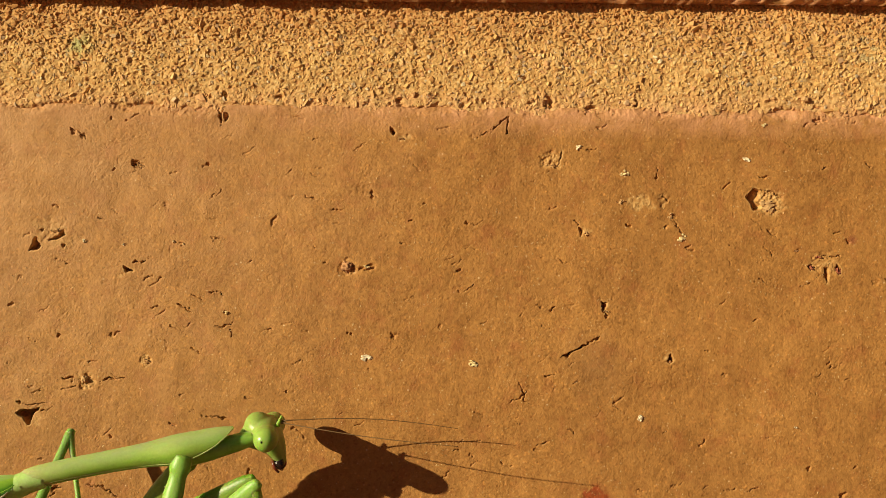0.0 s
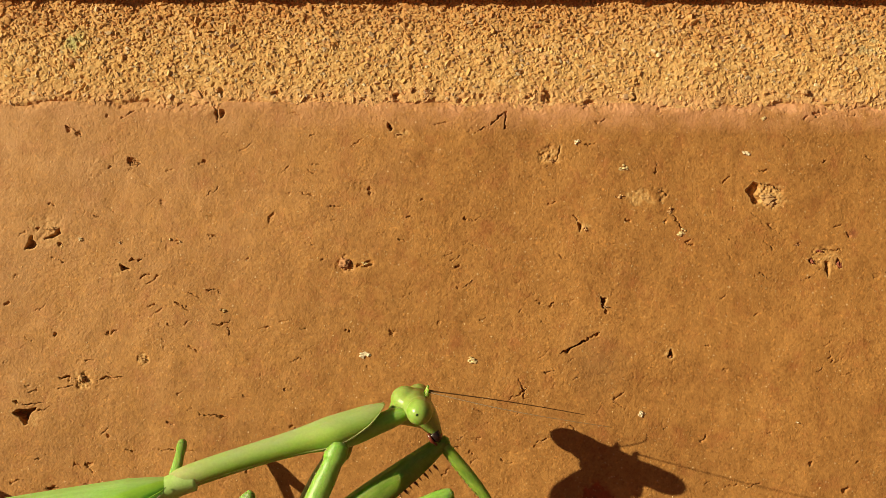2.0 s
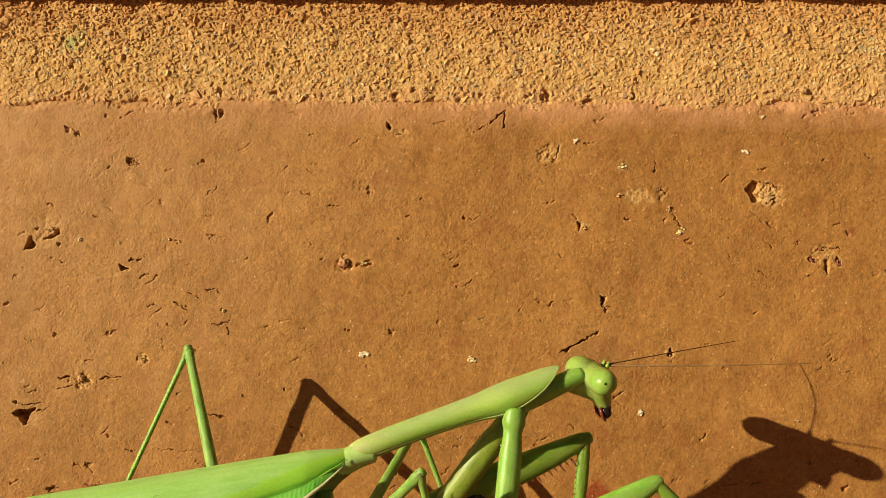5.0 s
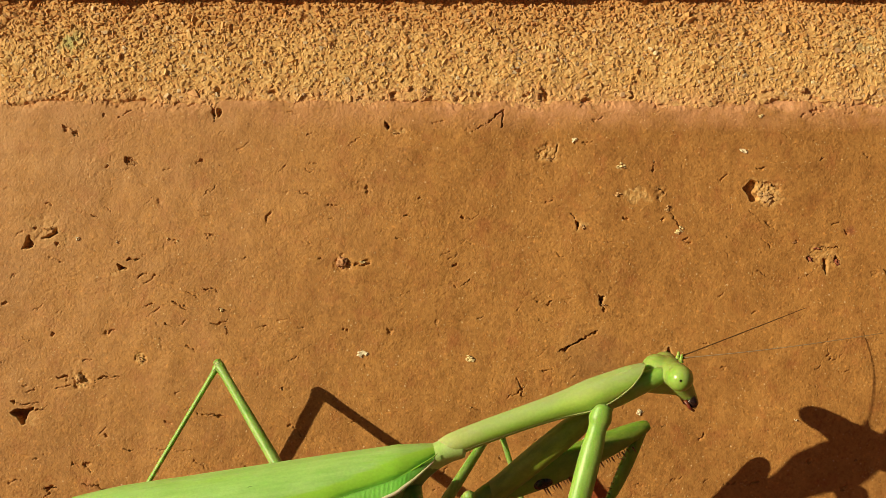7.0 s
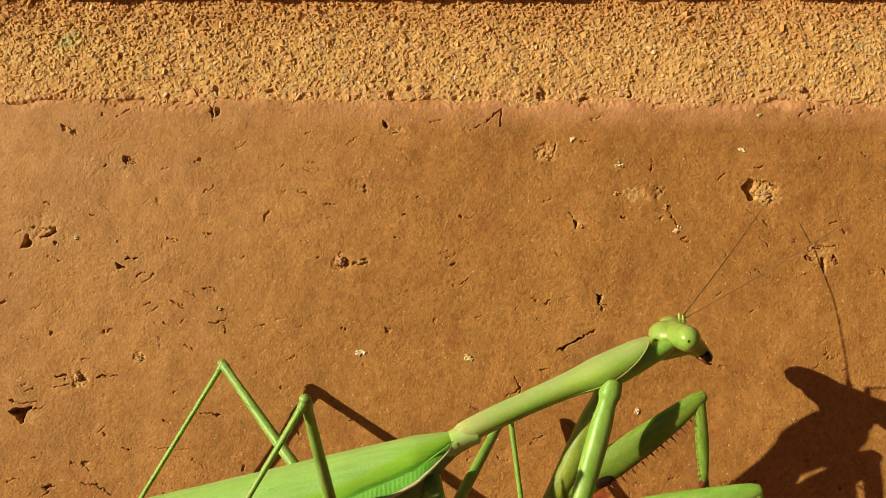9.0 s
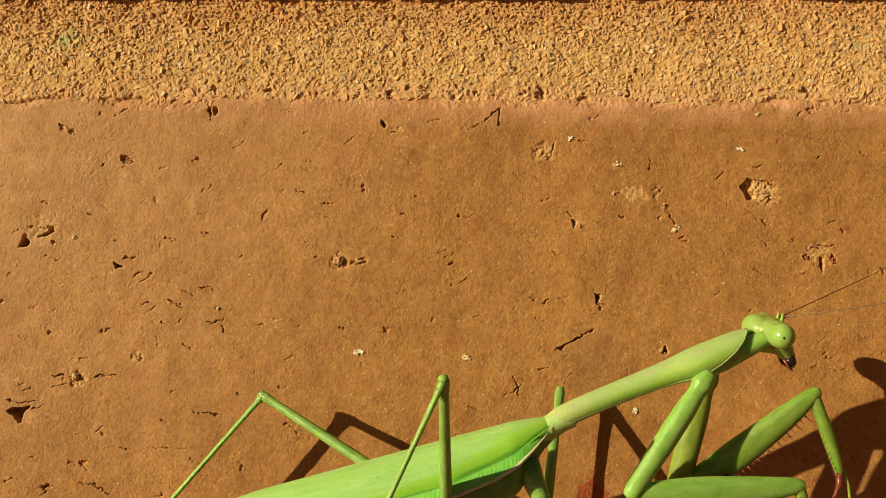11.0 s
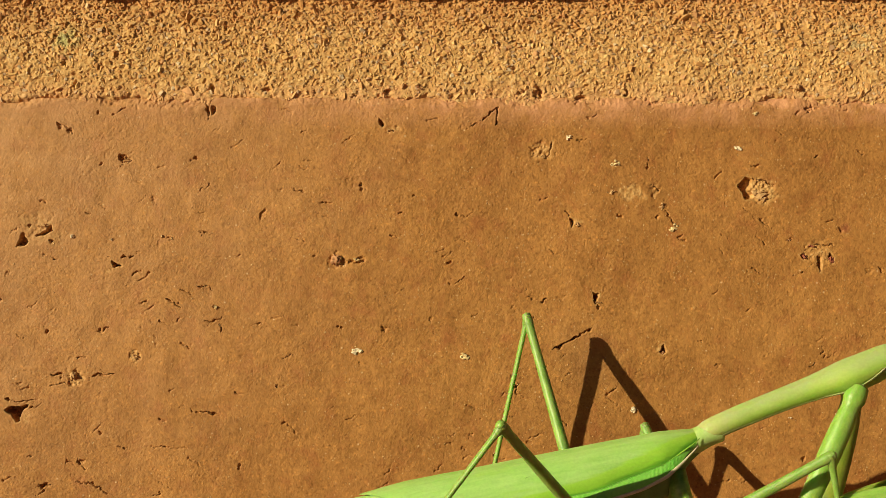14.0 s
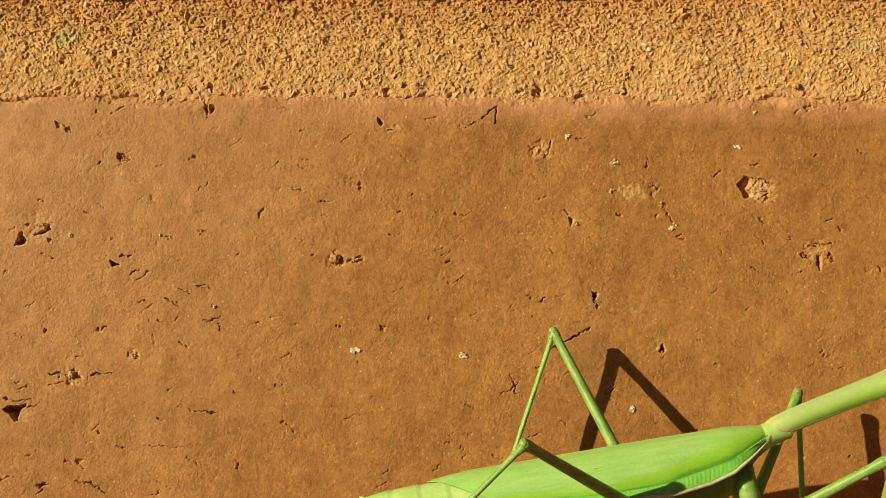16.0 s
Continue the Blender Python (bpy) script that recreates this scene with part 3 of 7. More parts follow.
# chips, crumbly patches and cracks that stand out
broken(-35.72, 32.72, 4.00, 3.08, 0.06, 0.50)
hollow(1.00, (-38.00, 30.95), (-37.67, 31.59), (-37.36, 32.23), (-37.21, 31.69), (-36.97, 31.34), (-37.36, 31.00))
hollow(0.70, (-36.28, 31.90), (-35.67, 32.21), (-35.31, 32.36), (-34.92, 32.87), (-34.79, 32.36), (-35.56, 31.95))
hollow(0.50, (-35.05, 31.54), (-34.64, 31.44), (-34.85, 31.18))
hollow(0.50, (-37.05, 32.87), (-36.69, 32.93), (-36.80, 32.67))
hollow(0.90, (-29.33, 29.59), (-28.84, 29.33), (-28.46, 29.16), (-29.15, 29.03))
crack(0.10, 0.6, (-29.15, 29.33), (-29.66, 30.18))
crack(0.12, 0.6, (-28.51, 30.05), (-28.00, 29.80), (-27.35, 30.10), (-26.84, 30.44))
broken(-29.66, 28.77, 0.72, 0.62, 0.05, 0.50)
crack(0.10, 0.5, (-21.20, 32.00), (-21.20, 31.23))
crack(0.08, 0.4, (-21.35, 32.11), (-20.58, 32.26))
crack(0.10, 0.5, (-31.82, 34.00), (-31.20, 33.70))
broken(29.80, 35.90, 3.18, 2.15, 0.14, 1.00)
hollow(0.55, (27.47, 36.47), (28.24, 37.24), (28.75, 36.98), (28.49, 36.08), (29.01, 35.70), (28.49, 35.18), (28.11, 35.31), (27.85, 35.83))
crack(0.10, 0.5, (28.88, 37.03), (29.80, 36.83), (30.73, 36.52))
broken(34.63, 30.31, 3.08, 2.36, 0.10, 0.45)
hollow(0.45, (34.78, 30.00), (35.09, 29.95), (34.99, 28.62), (34.73, 29.23))
hollow(0.70, (35.86, 30.36), (36.27, 29.95), (36.06, 29.44), (35.75, 29.85))
hollow(0.50, (33.19, 30.16), (33.60, 30.26), (33.50, 29.75))
crack(0.10, 0.5, (34.32, 31.13), (35.14, 30.98), (35.96, 31.08))
hollow(1.50, (-39.08, 16.07), (-38.51, 16.40), (-37.72, 16.40), (-36.97, 16.51), (-37.56, 15.89), (-37.74, 15.12), (-38.00, 14.97), (-38.39, 15.69))
crack(0.10, 0.5, (-37.00, 16.40), (-36.23, 16.35), (-35.72, 16.66))
hollow(0.70, (-39.05, 17.12), (-38.69, 17.23), (-38.64, 16.87))
crack(0.10, 0.5, (-38.44, 16.87), (-37.51, 16.82), (-36.49, 17.02))
broken(-37.15, 15.64, 0.82, 1.54, 0.02, 0.60)
broken(-32.90, 19.18, 1.74, 1.74, 0.16, 0.90)
crack(0.08, 0.4, (-34.95, 18.30), (-33.67, 18.51))
crack(0.10, 0.5, (-31.46, 18.77), (-31.20, 19.18), (-30.59, 19.43), (-29.82, 19.28), (-29.15, 19.38))
broken(-27.30, 20.97, 1.33, 1.23, 0.14, 0.80)
crack(0.08, 0.4, (-28.89, 12.76), (-27.76, 12.51))
crack(0.08, 0.3, (-25.71, 12.81), (-24.17, 12.71), (-22.38, 12.66))
crack(0.10, 0.5, (-21.71, 15.84), (-20.68, 15.94), (-19.56, 15.53))
crack(0.06, 0.3, (-22.22, 16.61), (-22.12, 15.94))
broken(9.38, 39.55, 2.36, 1.95, 0.16, 0.70)
hollow(0.70, (10.56, 40.47), (10.41, 39.55), (10.25, 39.13), (10.51, 39.90))
broken(18.10, 35.70, 2.67, 1.74, 0.06, 1.00)
broken(19.80, 36.11, 1.13, 1.23, 0.14, 0.50)
crack(0.07, 0.3, (20.57, 34.36), (21.18, 33.64), (21.80, 32.93))
crack(0.10, 0.5, (19.44, 36.62), (19.95, 36.21), (20.36, 35.65))
hollow(0.60, (12.20, 33.54), (12.56, 33.23), (12.41, 32.62))
broken(12.92, 33.18, 0.92, 0.92, 0.05, 0.70)
crack(0.16, 0.8, (2.87, 41.80), (3.76, 42.11), (4.53, 42.50), (5.05, 43.14), (5.56, 43.65))
crack(0.16, 0.8, (5.69, 43.52), (5.64, 42.88), (5.43, 41.98))
hollow(0.80, (-5.09, 42.50), (-4.88, 42.37), (-4.62, 41.98), (-4.88, 41.75))
broken(-3.80, 41.60, 1.54, 0.82, 0.10, 0.80)
hollow(1.00, (-20.68, 44.32), (-20.48, 44.27), (-20.53, 42.88), (-20.79, 43.29))
hollow(0.90, (-20.27, 43.70), (-19.97, 43.60), (-19.97, 43.09), (-20.27, 42.88))
crack(0.08, 0.5, (-20.58, 42.88), (-20.68, 42.47))
hollow(0.90, (14.31, 26.82), (14.56, 26.56), (14.82, 26.62), (14.67, 26.15), (14.56, 25.74), (14.36, 26.15))
broken(14.98, 26.46, 0.62, 0.72, 0.02, 0.70)
crack(0.08, 0.4, (14.62, 25.74), (14.82, 25.23))
crack(0.16, 0.8, (10.61, 21.51), (11.59, 22.05), (12.36, 22.41), (13.13, 23.00), (14.15, 23.43))
hollow(0.80, (20.67, 22.00), (20.98, 21.43), (20.67, 21.18), (20.41, 21.28))
broken(20.31, 21.69, 0.62, 0.82, 0.04, 0.80)
crack(0.14, 0.7, (-24.33, 26.20), (-23.56, 25.69), (-22.99, 25.36))
crack(0.07, 0.4, (-23.30, 25.85), (-22.99, 26.46))
crack(0.10, 0.5, (-21.51, 27.23), (-20.79, 27.28), (-20.22, 27.03))
crack(0.10, 0.5, (-20.86, 24.15), (-20.07, 24.10), (-19.32, 24.46))
crack(0.10, 0.4, (-19.45, 23.90), (-19.50, 23.13))
crack(0.07, 0.3, (-13.81, 20.82), (-12.94, 21.23))
# many pinholes and shallow chips of the wire-cut face
for _ in range(300):
    x, z, s = RNG.uniform(-45, 45), RNG.uniform(5, 43.5), RNG.uniform(0.1, 0.22)
    pit(x, z, s * RNG.uniform(0.8, 2.2), s, RNG.uniform(0.05, 0.16), RNG.uniform(-40, 40))
for _ in range(170):
    x, z, s = RNG.uniform(-45, 45), RNG.uniform(5, 43.5), RNG.uniform(0.4, 1.1)
    w = RNG.uniform(-0.9, 0.9)
    crack(0.05, RNG.uniform(0.12, 0.32), (x, z), (x + s * 0.5, z + 0.4 * s * w), (x + s, z + s * w))
# worn, broken arris
_fall = BRICK_TOP - GZ
RELIEF -= np.clip(0.75 - _fall - 1.1 * value_noise(WX, WZ, 3.1, 31) - 0.4 * value_noise(WX, WZ, 0.9, 32) - 0.3 * value_noise(WX, WZ, 0.3, 33), 0, 1) ** 1.3 * 0.34


def grid_mesh(name, xs, zs, height, material, parent, back):
    """A face over a grid with its relief, closed by flat sides back to the depth given."""
    h, w = len(zs), len(xs)
    gx, gz = np.meshgrid(xs, zs)
    front = np.stack([gx, -height, gz], -1).reshape(-1, 3)
    rim = np.concatenate([np.arange(w), np.arange(1, h) * w + w - 1, (h - 1) * w + np.arange(w - 2, -1, -1), np.arange(h - 2, 0, -1) * w])
    rear = front[rim].copy()
    rear[:, 1] = back
    k = np.arange((h - 1) * w).reshape(h - 1, w)[:, :-1].ravel()
    quads = np.stack([k, k + 1, k + w + 1, k + w], -1)
    m, b = len(rim), len(front)
    q = np.arange(m)
    side = np.stack([rim[(q + 1) % m], rim, b + q, b + (q + 1) % m], -1)
    quads = np.concatenate([quads, side])
    me = bpy.data.meshes.new(name)
    pts = np.concatenate([front, rear]) * MM
    me.vertices.add(len(pts))
    me.vertices.foreach_set("co", pts.astype(np.float32).ravel())
    me.loops.add(quads.size + m)
    me.loops.foreach_set("vertex_index", np.concatenate([quads.ravel(), b + q[::-1]]).astype(np.int32))
    me.polygons.add(len(quads) + 1)
    me.polygons.foreach_set("loop_start", np.concatenate([np.arange(len(quads) + 1) * 4]).astype(np.int32))
    me.materials.append(material)
    me.update(calc_edges=True)
    me.validate()
    me.shade_smooth()
    ob = new(name, me)
    ob.parent = parent
    return ob


# ---- the wall ----
wall = tagged(new("wall_north"), "sunlit brick wall of rough orange-brown clay with sandy mortar joints", "wall", kind="structure")
brick = tagged(grid_mesh("brick", XS, ZS, RELIEF, BRICK, wall, 100.0), "weathered orange-brown clay brick, pitted and cracked")
fresh_lit = brick.data.attributes.new("fresh_lit", "FLOAT", "POINT")
paleness = np.zeros(len(brick.data.vertices), np.float32)
paleness[:FRESH_LIT.size] = FRESH_LIT.ravel()
fresh_lit.data.foreach_set("value", paleness)

# mortar, hollow between the two bricks, deepest under the upper one
JOINT_TOP = 54.5


mx = np.concatenate([[-HALF], np.arange(-46, 46.01, 0.085), [HALF]])
mz = np.arange(BRICK_TOP - 1.3, JOINT_TOP + 1.4, 0.085)
bx, bz = np.meshgrid(mx, mz)
wx = bx + 0.16 * value_noise(bx, bz, 0.3, 45) + 0.3 * value_noise(bx, bz, 1.1, 46)
wz = bz + 0.16 * value_noise(bx, bz, 0.3, 47) + 0.3 * value_noise(bx, bz, 1.1, 48)
up = np.clip((bz - BRICK_TOP) / (JOINT_TOP - BRICK_TOP), 0, 1.15)
own, tilt, _ = cell_relief(wx, wz, 0.34, 49)
own2, tilt2, _ = cell_relief(wx + 3.3, wz, 0.19, 50)
# the paste between the grains, washed out further up
MORTAR_RELIEF = (-0.15 - 2.3 * up ** 2.2 - 0.10 * up + 0.3 * value_noise(bx, bz, 5, 43) + 0.16 * value_noise(bx, bz, 1.3, 41)
                 + 0.10 * (own - 0.5) + 0.10 * tilt + 0.06 * (own2 - 0.5) + 0.10 * tilt2)
ragged = BRICK_TOP - 0.15 + 1.1 * value_noise(bx, bx * 0 + 3, 4.7, 61) + 0.9 * value_noise(bx, bx * 0 + 7, 1.3, 62) + 0.35 * value_noise(bx, bz, 0.25, 63)
MORTAR_RELIEF -= 0.55 * np.clip((ragged - bz) / 0.8, 0, 1)


def hole(x, z, w, h, depth):
    """A gap where grains fell out of the joint."""
    MORTAR_RELIEF[:] -= 0.6 * depth * (0.55 + 1.5 * np.clip(value_noise(wx, wz, 0.35, 64) + 0.3, 0, 0.6)) * np.clip((1.15 - np.hypot((wx - x) / (w / 2), (wz - z) / (h / 2))) / 0.4, 0, 1)


hole(9.38, 44.79, 0.92, 1.03, 0.8)
hole(7.79, 44.99, 0.72, 0.51, 0.6)
hole(13.12, 44.38, 1.23, 0.51, 0.6)
hole(1.44, 44.58, 0.72, 0.51, 0.6)
hole(3.49, 44.89, 0.51, 0.46, 0.5)
hole(17.22, 44.89, 0.62, 0.62, 0.7)
hole(-1.38, 45.41, 0.51, 0.41, 0.4)
hole(-4.31, 44.99, 0.82, 0.41, 0.5)
hole(-15.33, 45.15, 0.82, 0.41, 0.6)
hole(-11.07, 44.89, 0.46, 0.46, 0.5)
hole(-20.30, 45.30, 0.62, 1.03, 0.8)
hole(1.85, 45.66, 0.46, 0.41, 0.4)
hole(4.92, 45.15, 1.03, 0.31, 0.4)
hole(12.10, 44.79, 0.46, 0.41, 0.5)
hole(27.99, 44.28, 0.62, 0.41, 0.4)
hole(22.09, 44.48, 0.51, 0.41, 0.4)
hole(-7.38, 44.58, 0.51, 0.36, 0.4)
hole(-17.63, 43.97, 0.51, 0.41, 0.4)
hole(-28.40, 47.20, 0.51, 0.36, 0.5)
hole(-33.78, 47.56, 0.51, 0.41, 0.5)
hole(-4.31, 47.87, 0.62, 0.41, 0.4)
hole(7.23, 47.20, 0.46, 0.36, 0.4)
hole(14.15, 46.94, 0.46, 0.41, 0.4)
hole(-26.86, 44.58, 0.46, 0.41, 0.4)
hole(-35.58, 44.38, 0.51, 0.36, 0.4)
hole(-12.76, 51.97, 0.62, 0.62, 0.6)
hole(-6.87, 51.86, 0.72, 0.46, 0.5)
hole(-19.17, 50.79, 0.41, 0.62, 0.4)
hole(15.94, 53.20, 0.62, 0.41, 0.5)
hole(9.54, 51.81, 0.51, 0.41, 0.5)
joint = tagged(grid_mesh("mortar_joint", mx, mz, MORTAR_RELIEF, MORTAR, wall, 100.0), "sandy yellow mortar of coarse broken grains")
tint = joint.data.attributes.new("grain", "FLOAT", "POINT")
numbers = np.zeros(len(joint.data.vertices), np.float32)
numbers[:own.size] = (0.72 * own + 0.28 * own2).ravel()
tint.data.foreach_set("value", numbers)


def grain_shapes(count, fine):
    """A few rough chips of unit size, with broken faces."""
    out = []
    for s in range(count):
        bm = bmesh.new()
        rr = random.Random(s)
        sx, sy, sz = rr.uniform(0.85, 1.45), rr.uniform(0.5, 0.7), rr.uniform(0.75, 1.2)
        for _ in range(11 if fine else 8):
            p = Vector([rr.gauss(0, 1) for _ in range(3)]).normalized() * rr.uniform(0.8, 1.15)
            bm.verts.new((p.x * sx, p.y * sy, p.z * sz))
        bmesh.ops.convex_hull(bm, input=bm.verts[:])
        bmesh.ops.delete(bm, geom=[v for v in bm.verts if not v.link_faces], context="VERTS")
        bm.verts.index_update()
        out.append((np.array([v.co for v in bm.verts]), np.array([[v.index for v in f.verts] for f in bm.faces])))
        bm.free()
    return out


CHIPS, CRUMBS = grain_shapes(24, True), grain_shapes(24, False)


def scatter_grains(name, places, material, parent, label):
    """Pebbles of (x, depth behind the face, z, radius) joined into one mesh."""
    vv, ff, n = [], [], 0
    for x, y, z, r in places:
        a, k = RNG.uniform(0, 2 * math.pi), RNG.integers(24)
        v, f = (CHIPS if r > 0.1 else CRUMBS)[k]
        rot = np.array([[math.cos(a), 0, math.sin(a)], [0, 1, 0], [-math.sin(a), 0, math.cos(a)]])
        vv.append((v @ rot) * r + (x, y, z))
        ff.append(f + n)
        n += len(v)
    pts, tri = np.concatenate(vv) * MM, np.concatenate(ff)
    me = bpy.data.meshes.new(name)
    me.vertices.add(len(pts))
    me.vertices.foreach_set("co", pts.astype(np.float32).ravel())
    me.loops.add(tri.size)
    me.loops.foreach_set("vertex_index", tri.astype(np.int32).ravel())
    me.polygons.add(len(tri))
    me.polygons.foreach_set("loop_start", (np.arange(len(tri)) * 3).astype(np.int32))
    me.materials.append(material)
    me.update(calc_edges=True)
    me.shade_flat()
    ob = new(name, me)
    ob.parent = parent
    return tagged(ob, label, kind="stuff")


# the sand itself: broken grains packed side by side, coarser and prouder where the paste is washed out
places = []
for gx in np.arange(-45.6, 45.6, 0.295):
    for gz in np.arange(BRICK_TOP - 0.5, JOINT_TOP + 0.9, 0.295):
        x, z = gx + RNG.uniform(-0.17, 0.17), gz + RNG.uniform(-0.17, 0.17)
        t = (z - BRICK_TOP) / (JOINT_TOP - BRICK_TOP)
        j, i = int(np.searchsorted(mz, z)) - 1, int(np.searchsorted(mx, x)) - 1
        if z < ragged[j, i] + RNG.uniform(-0.15, 0.1):
            continue
        r = float(RNG.choice([0.12, 0.155, 0.19, 0.24, 0.33], p=[0.2, 0.33, 0.28, 0.15, 0.04]))
        if t < 0.12 and RNG.random() < 0.3:
            r *= 1.45
        sink = r * (0.33 - 0.74 * min(1, max(0, t)) + RNG.uniform(-0.25, 0.3))
        places.append((x, -MORTAR_RELIEF[j, i] + sink, z, r))
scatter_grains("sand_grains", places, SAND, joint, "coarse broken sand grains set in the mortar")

loose = []
for _ in range(900):
    x, z, r = RNG.uniform(-45, 45), RNG.uniform(5, 44), RNG.choice([0.04, 0.055, 0.075, 0.11], p=[0.4, 0.35, 0.2, 0.05])
    h = RELIEF[int(np.searchsorted(ZS, z)) - 1, int(np.searchsorted(XS, x)) - 1]
    loose.append((x, -h + 0.3 * r, z, r))
scatter_grains("crumbs", loose, TAN, brick, "tiny baked-in grains of the clay")
# matt pale chips that stand in for glints of light on the clay
bright = []
for _ in range(4600):
    x, z, r = RNG.uniform(-45, 45), RNG.uniform(5, 44), RNG.choice([0.035, 0.05, 0.068], p=[0.5, 0.38, 0.12])
    h = RELIEF[int(np.searchsorted(ZS, z)) - 1, int(np.searchsorted(XS, x)) - 1]
    bright.append((x, -h - 0.05 * r, z, r))
scatter_grains("flecks", bright, GLINT, brick, "tiny pale flecks in place of glints on the clay")


def plain_brick(name, x0, x1, z0, z1, parent, seed, fine=False):
    """A brick with a worn, softly uneven face and broken arrises."""
    xs = np.concatenate([np.linspace(x0, -46, 24)[:-1], np.arange(-46, 46, 0.2), np.linspace(46, x1, 24)]) if fine else np.linspace(x0, x1, 90)
    zs = np.concatenate([np.arange(z0, z0 + 2.4, 0.2), np.linspace(z0 + 2.4, z1, 30)]) if fine else np.linspace(z0, z1, 30)
    gx, gz = np.meshgrid(xs, zs)
    edge = np.minimum(np.minimum(gx - x0, x1 - gx), np.minimum(gz - z0, z1 - gz))
    h = 0.4 * value_noise(gx, gz, 8, seed) + 0.2 * value_noise(gx, gz, 2, seed + 1)
    if fine:
        wear = 1.2 * value_noise(gx, gz, 2.6, seed + 2) + 0.9 * value_noise(gx, gz, 0.8, seed + 3) + 0.5 * value_noise(gx, gz, 0.35, seed + 4)
        h -= np.clip(1.1 - edge / 1.5 + wear, 0, 1.6) ** 1.5 * 0.8
    else:
        h -= np.clip(1 - edge / 1.5, 0, 1) ** 2 * 0.8
    return grid_mesh(name, xs, zs, h, BRICK, parent, 100.0)


plain_brick("brick", -HALF, HALF, JOINT_TOP, JOINT_TOP + 65, wall, 51, True)
plain_brick("brick", HALF + 10, 3 * HALF + 10, -20.6, BRICK_TOP, wall, 53)
plain_brick("brick", -3 * HALF - 10, -HALF - 10, -20.6, BRICK_TOP, wall, 55)
plain_brick("brick", HALF + 10, 3 * HALF + 10, JOINT_TOP, JOINT_TOP + 65, wall, 57)
plain_brick("brick", -3 * HALF - 10, -HALF - 10, JOINT_TOP, JOINT_TOP + 65, wall, 59)


def wall_brick(x, z, mesh=[]):
    """A whole brick of the wall beyond, its middle at x, foot at z; all share one mesh."""
    if not mesh:
        bm = bmesh.new()
        bmesh.ops.create_cube(bm, size=1)
        for v in bm.verts:
            v.co = Vector((v.co.x * 214, 50 + v.co.y * 100, 32.5 + v.co.z * 65)) * MM
        bmesh.ops.bevel(bm, geom=bm.edges[:], offset=1.5 * MM, segments=1, affect="EDGES")
        mesh.append(bpy.data.meshes.new("brick"))
        bm.to_mesh(mesh[0])
        bm.free()
        mesh[0].materials.append(BRICK)
    ob = new("brick", mesh[0])
    ob.parent = wall
    ob.location = (x * MM, RNG.uniform(-0.5, 0.5) * MM, z * MM)
    return ob


for row in range(8):
    for col in range(-5, 6):
        if row > 1 or abs(col) > 1:
            wall_brick(col * 224 + (112 if row % 2 and row > 1 else 0), -20.6 + 75.1 * row)
bed_bm = bmesh.new()
bmesh.ops.create_cube(bed_bm, size=1)
for v in bed_bm.verts:
    v.co = Vector((v.co.x * 2600, 65 + v.co.y * 110, 280 + v.co.z * 640)) * MM
tagged(part("mortar_bed", bed_bm, MORTAR, wall), "recessed sandy mortar between the bricks")
# small stones and crusts on the brick's face
def speck(x, z, rx, rz, material):
    """A crust of a few broken chips, rx by rz mm about its middle."""
    rr = random.Random(int(x * 100) * 7 + int(z * 100))
    verts, faces = [], []
    if material in (RED, TAN) and abs(rx - rz) < 0.12 and rx > 0.32:
        # one worn round grain sitting in its pit
        ball, faces = blob(0, 0, 0, rx, 0.45 * (rx + rz), rz, 44, 28)
        rough = [p * (0.88 + 0.34 * noise.noise(p / MM * 3.2 + Vector((x, 0, z))) + 0.22 * noise.noise(p / MM * 8 + Vector((z, x, 0)))) for p in ball]
        ob = link_mesh("grit", rough, faces, material, brick)
        ob.location = (x * MM, 0.12 * MM, z * MM)
        return ob
    count = 9 if max(rx, rz) > 0.6 else 6
    for k in range(count):
        v, f = CHIPS[rr.randrange(24)]
        a, d = rr.uniform(0, 2 * math.pi), (0 if k == 0 else rr.uniform(0.3, 0.85))
        s = rr.uniform(0.3, 0.6) * (1.2 if k == 0 else 0.85)
        faces += [tuple(int(i) + len(verts) for i in q) for q in f]
        verts += [(p[0] * rx * s + rx * d * math.cos(a), p[1] * 0.5 * s * rr.uniform(0.9, 1.1), p[2] * rz * s + rz * d * math.sin(a)) for p in v]
    i, j = int(np.searchsorted(XS, x)), min(int(np.searchsorted(ZS, z)), len(ZS) - 1)
    ob = link_mesh("grit", [Vector(p) * MM for p in verts], faces, material, brick, smooth=False)
    w, h = max(2, int(rx / _d)), max(2, int(rz / _d))
    around = RELIEF[max(j - h, 0):j + h + 1, max(i - w, 0):i + w + 1]
    ob.location = (x * MM, -(0.5 * around.max() + 0.5 * np.median(around)) * MM - 0.03 * MM, z * MM)
    return ob


speck(-7.07, 21.52, 0.49, 0.44, WHITE)
speck(2.67, 21.05, 0.5, 0.44, CREAM)
speck(17.84, 16.08, 0.33, 0.46, WHITE)
speck(12.15, 40.79, 0.34, 0.34, WHITE)
speck(27.43, 39.77, 0.36, 0.36, WHITE)
speck(16.35, 38.38, 0.45, 0.42, CREAM)
speck(21.74, 32.64, 0.5, 0.42, CREAM)
speck(20.56, 34.54, 0.31, 0.46, TAN)
speck(15.94, 35.87, 0.38, 0.26, TAN)
speck(-8.97, 29.72, 0.62, 0.64, RED)
speck(-7.13, 29.72, 0.38, 0.23, CREAM)
speck(29.43, 35.56, 0.77, 0.56, TAN)
speck(33.55, 30.0, 0.26, 0.3, IRON)
speck(34.1, 30.95, 0.3, 0.2, IRON)
speck(35.99, 29.8, 0.28, 0.4, IRON)
speck(-32.86, 19.21, 0.38, 0.36, TAN)
speck(-27.27, 20.90, 0.26, 0.23, TAN)
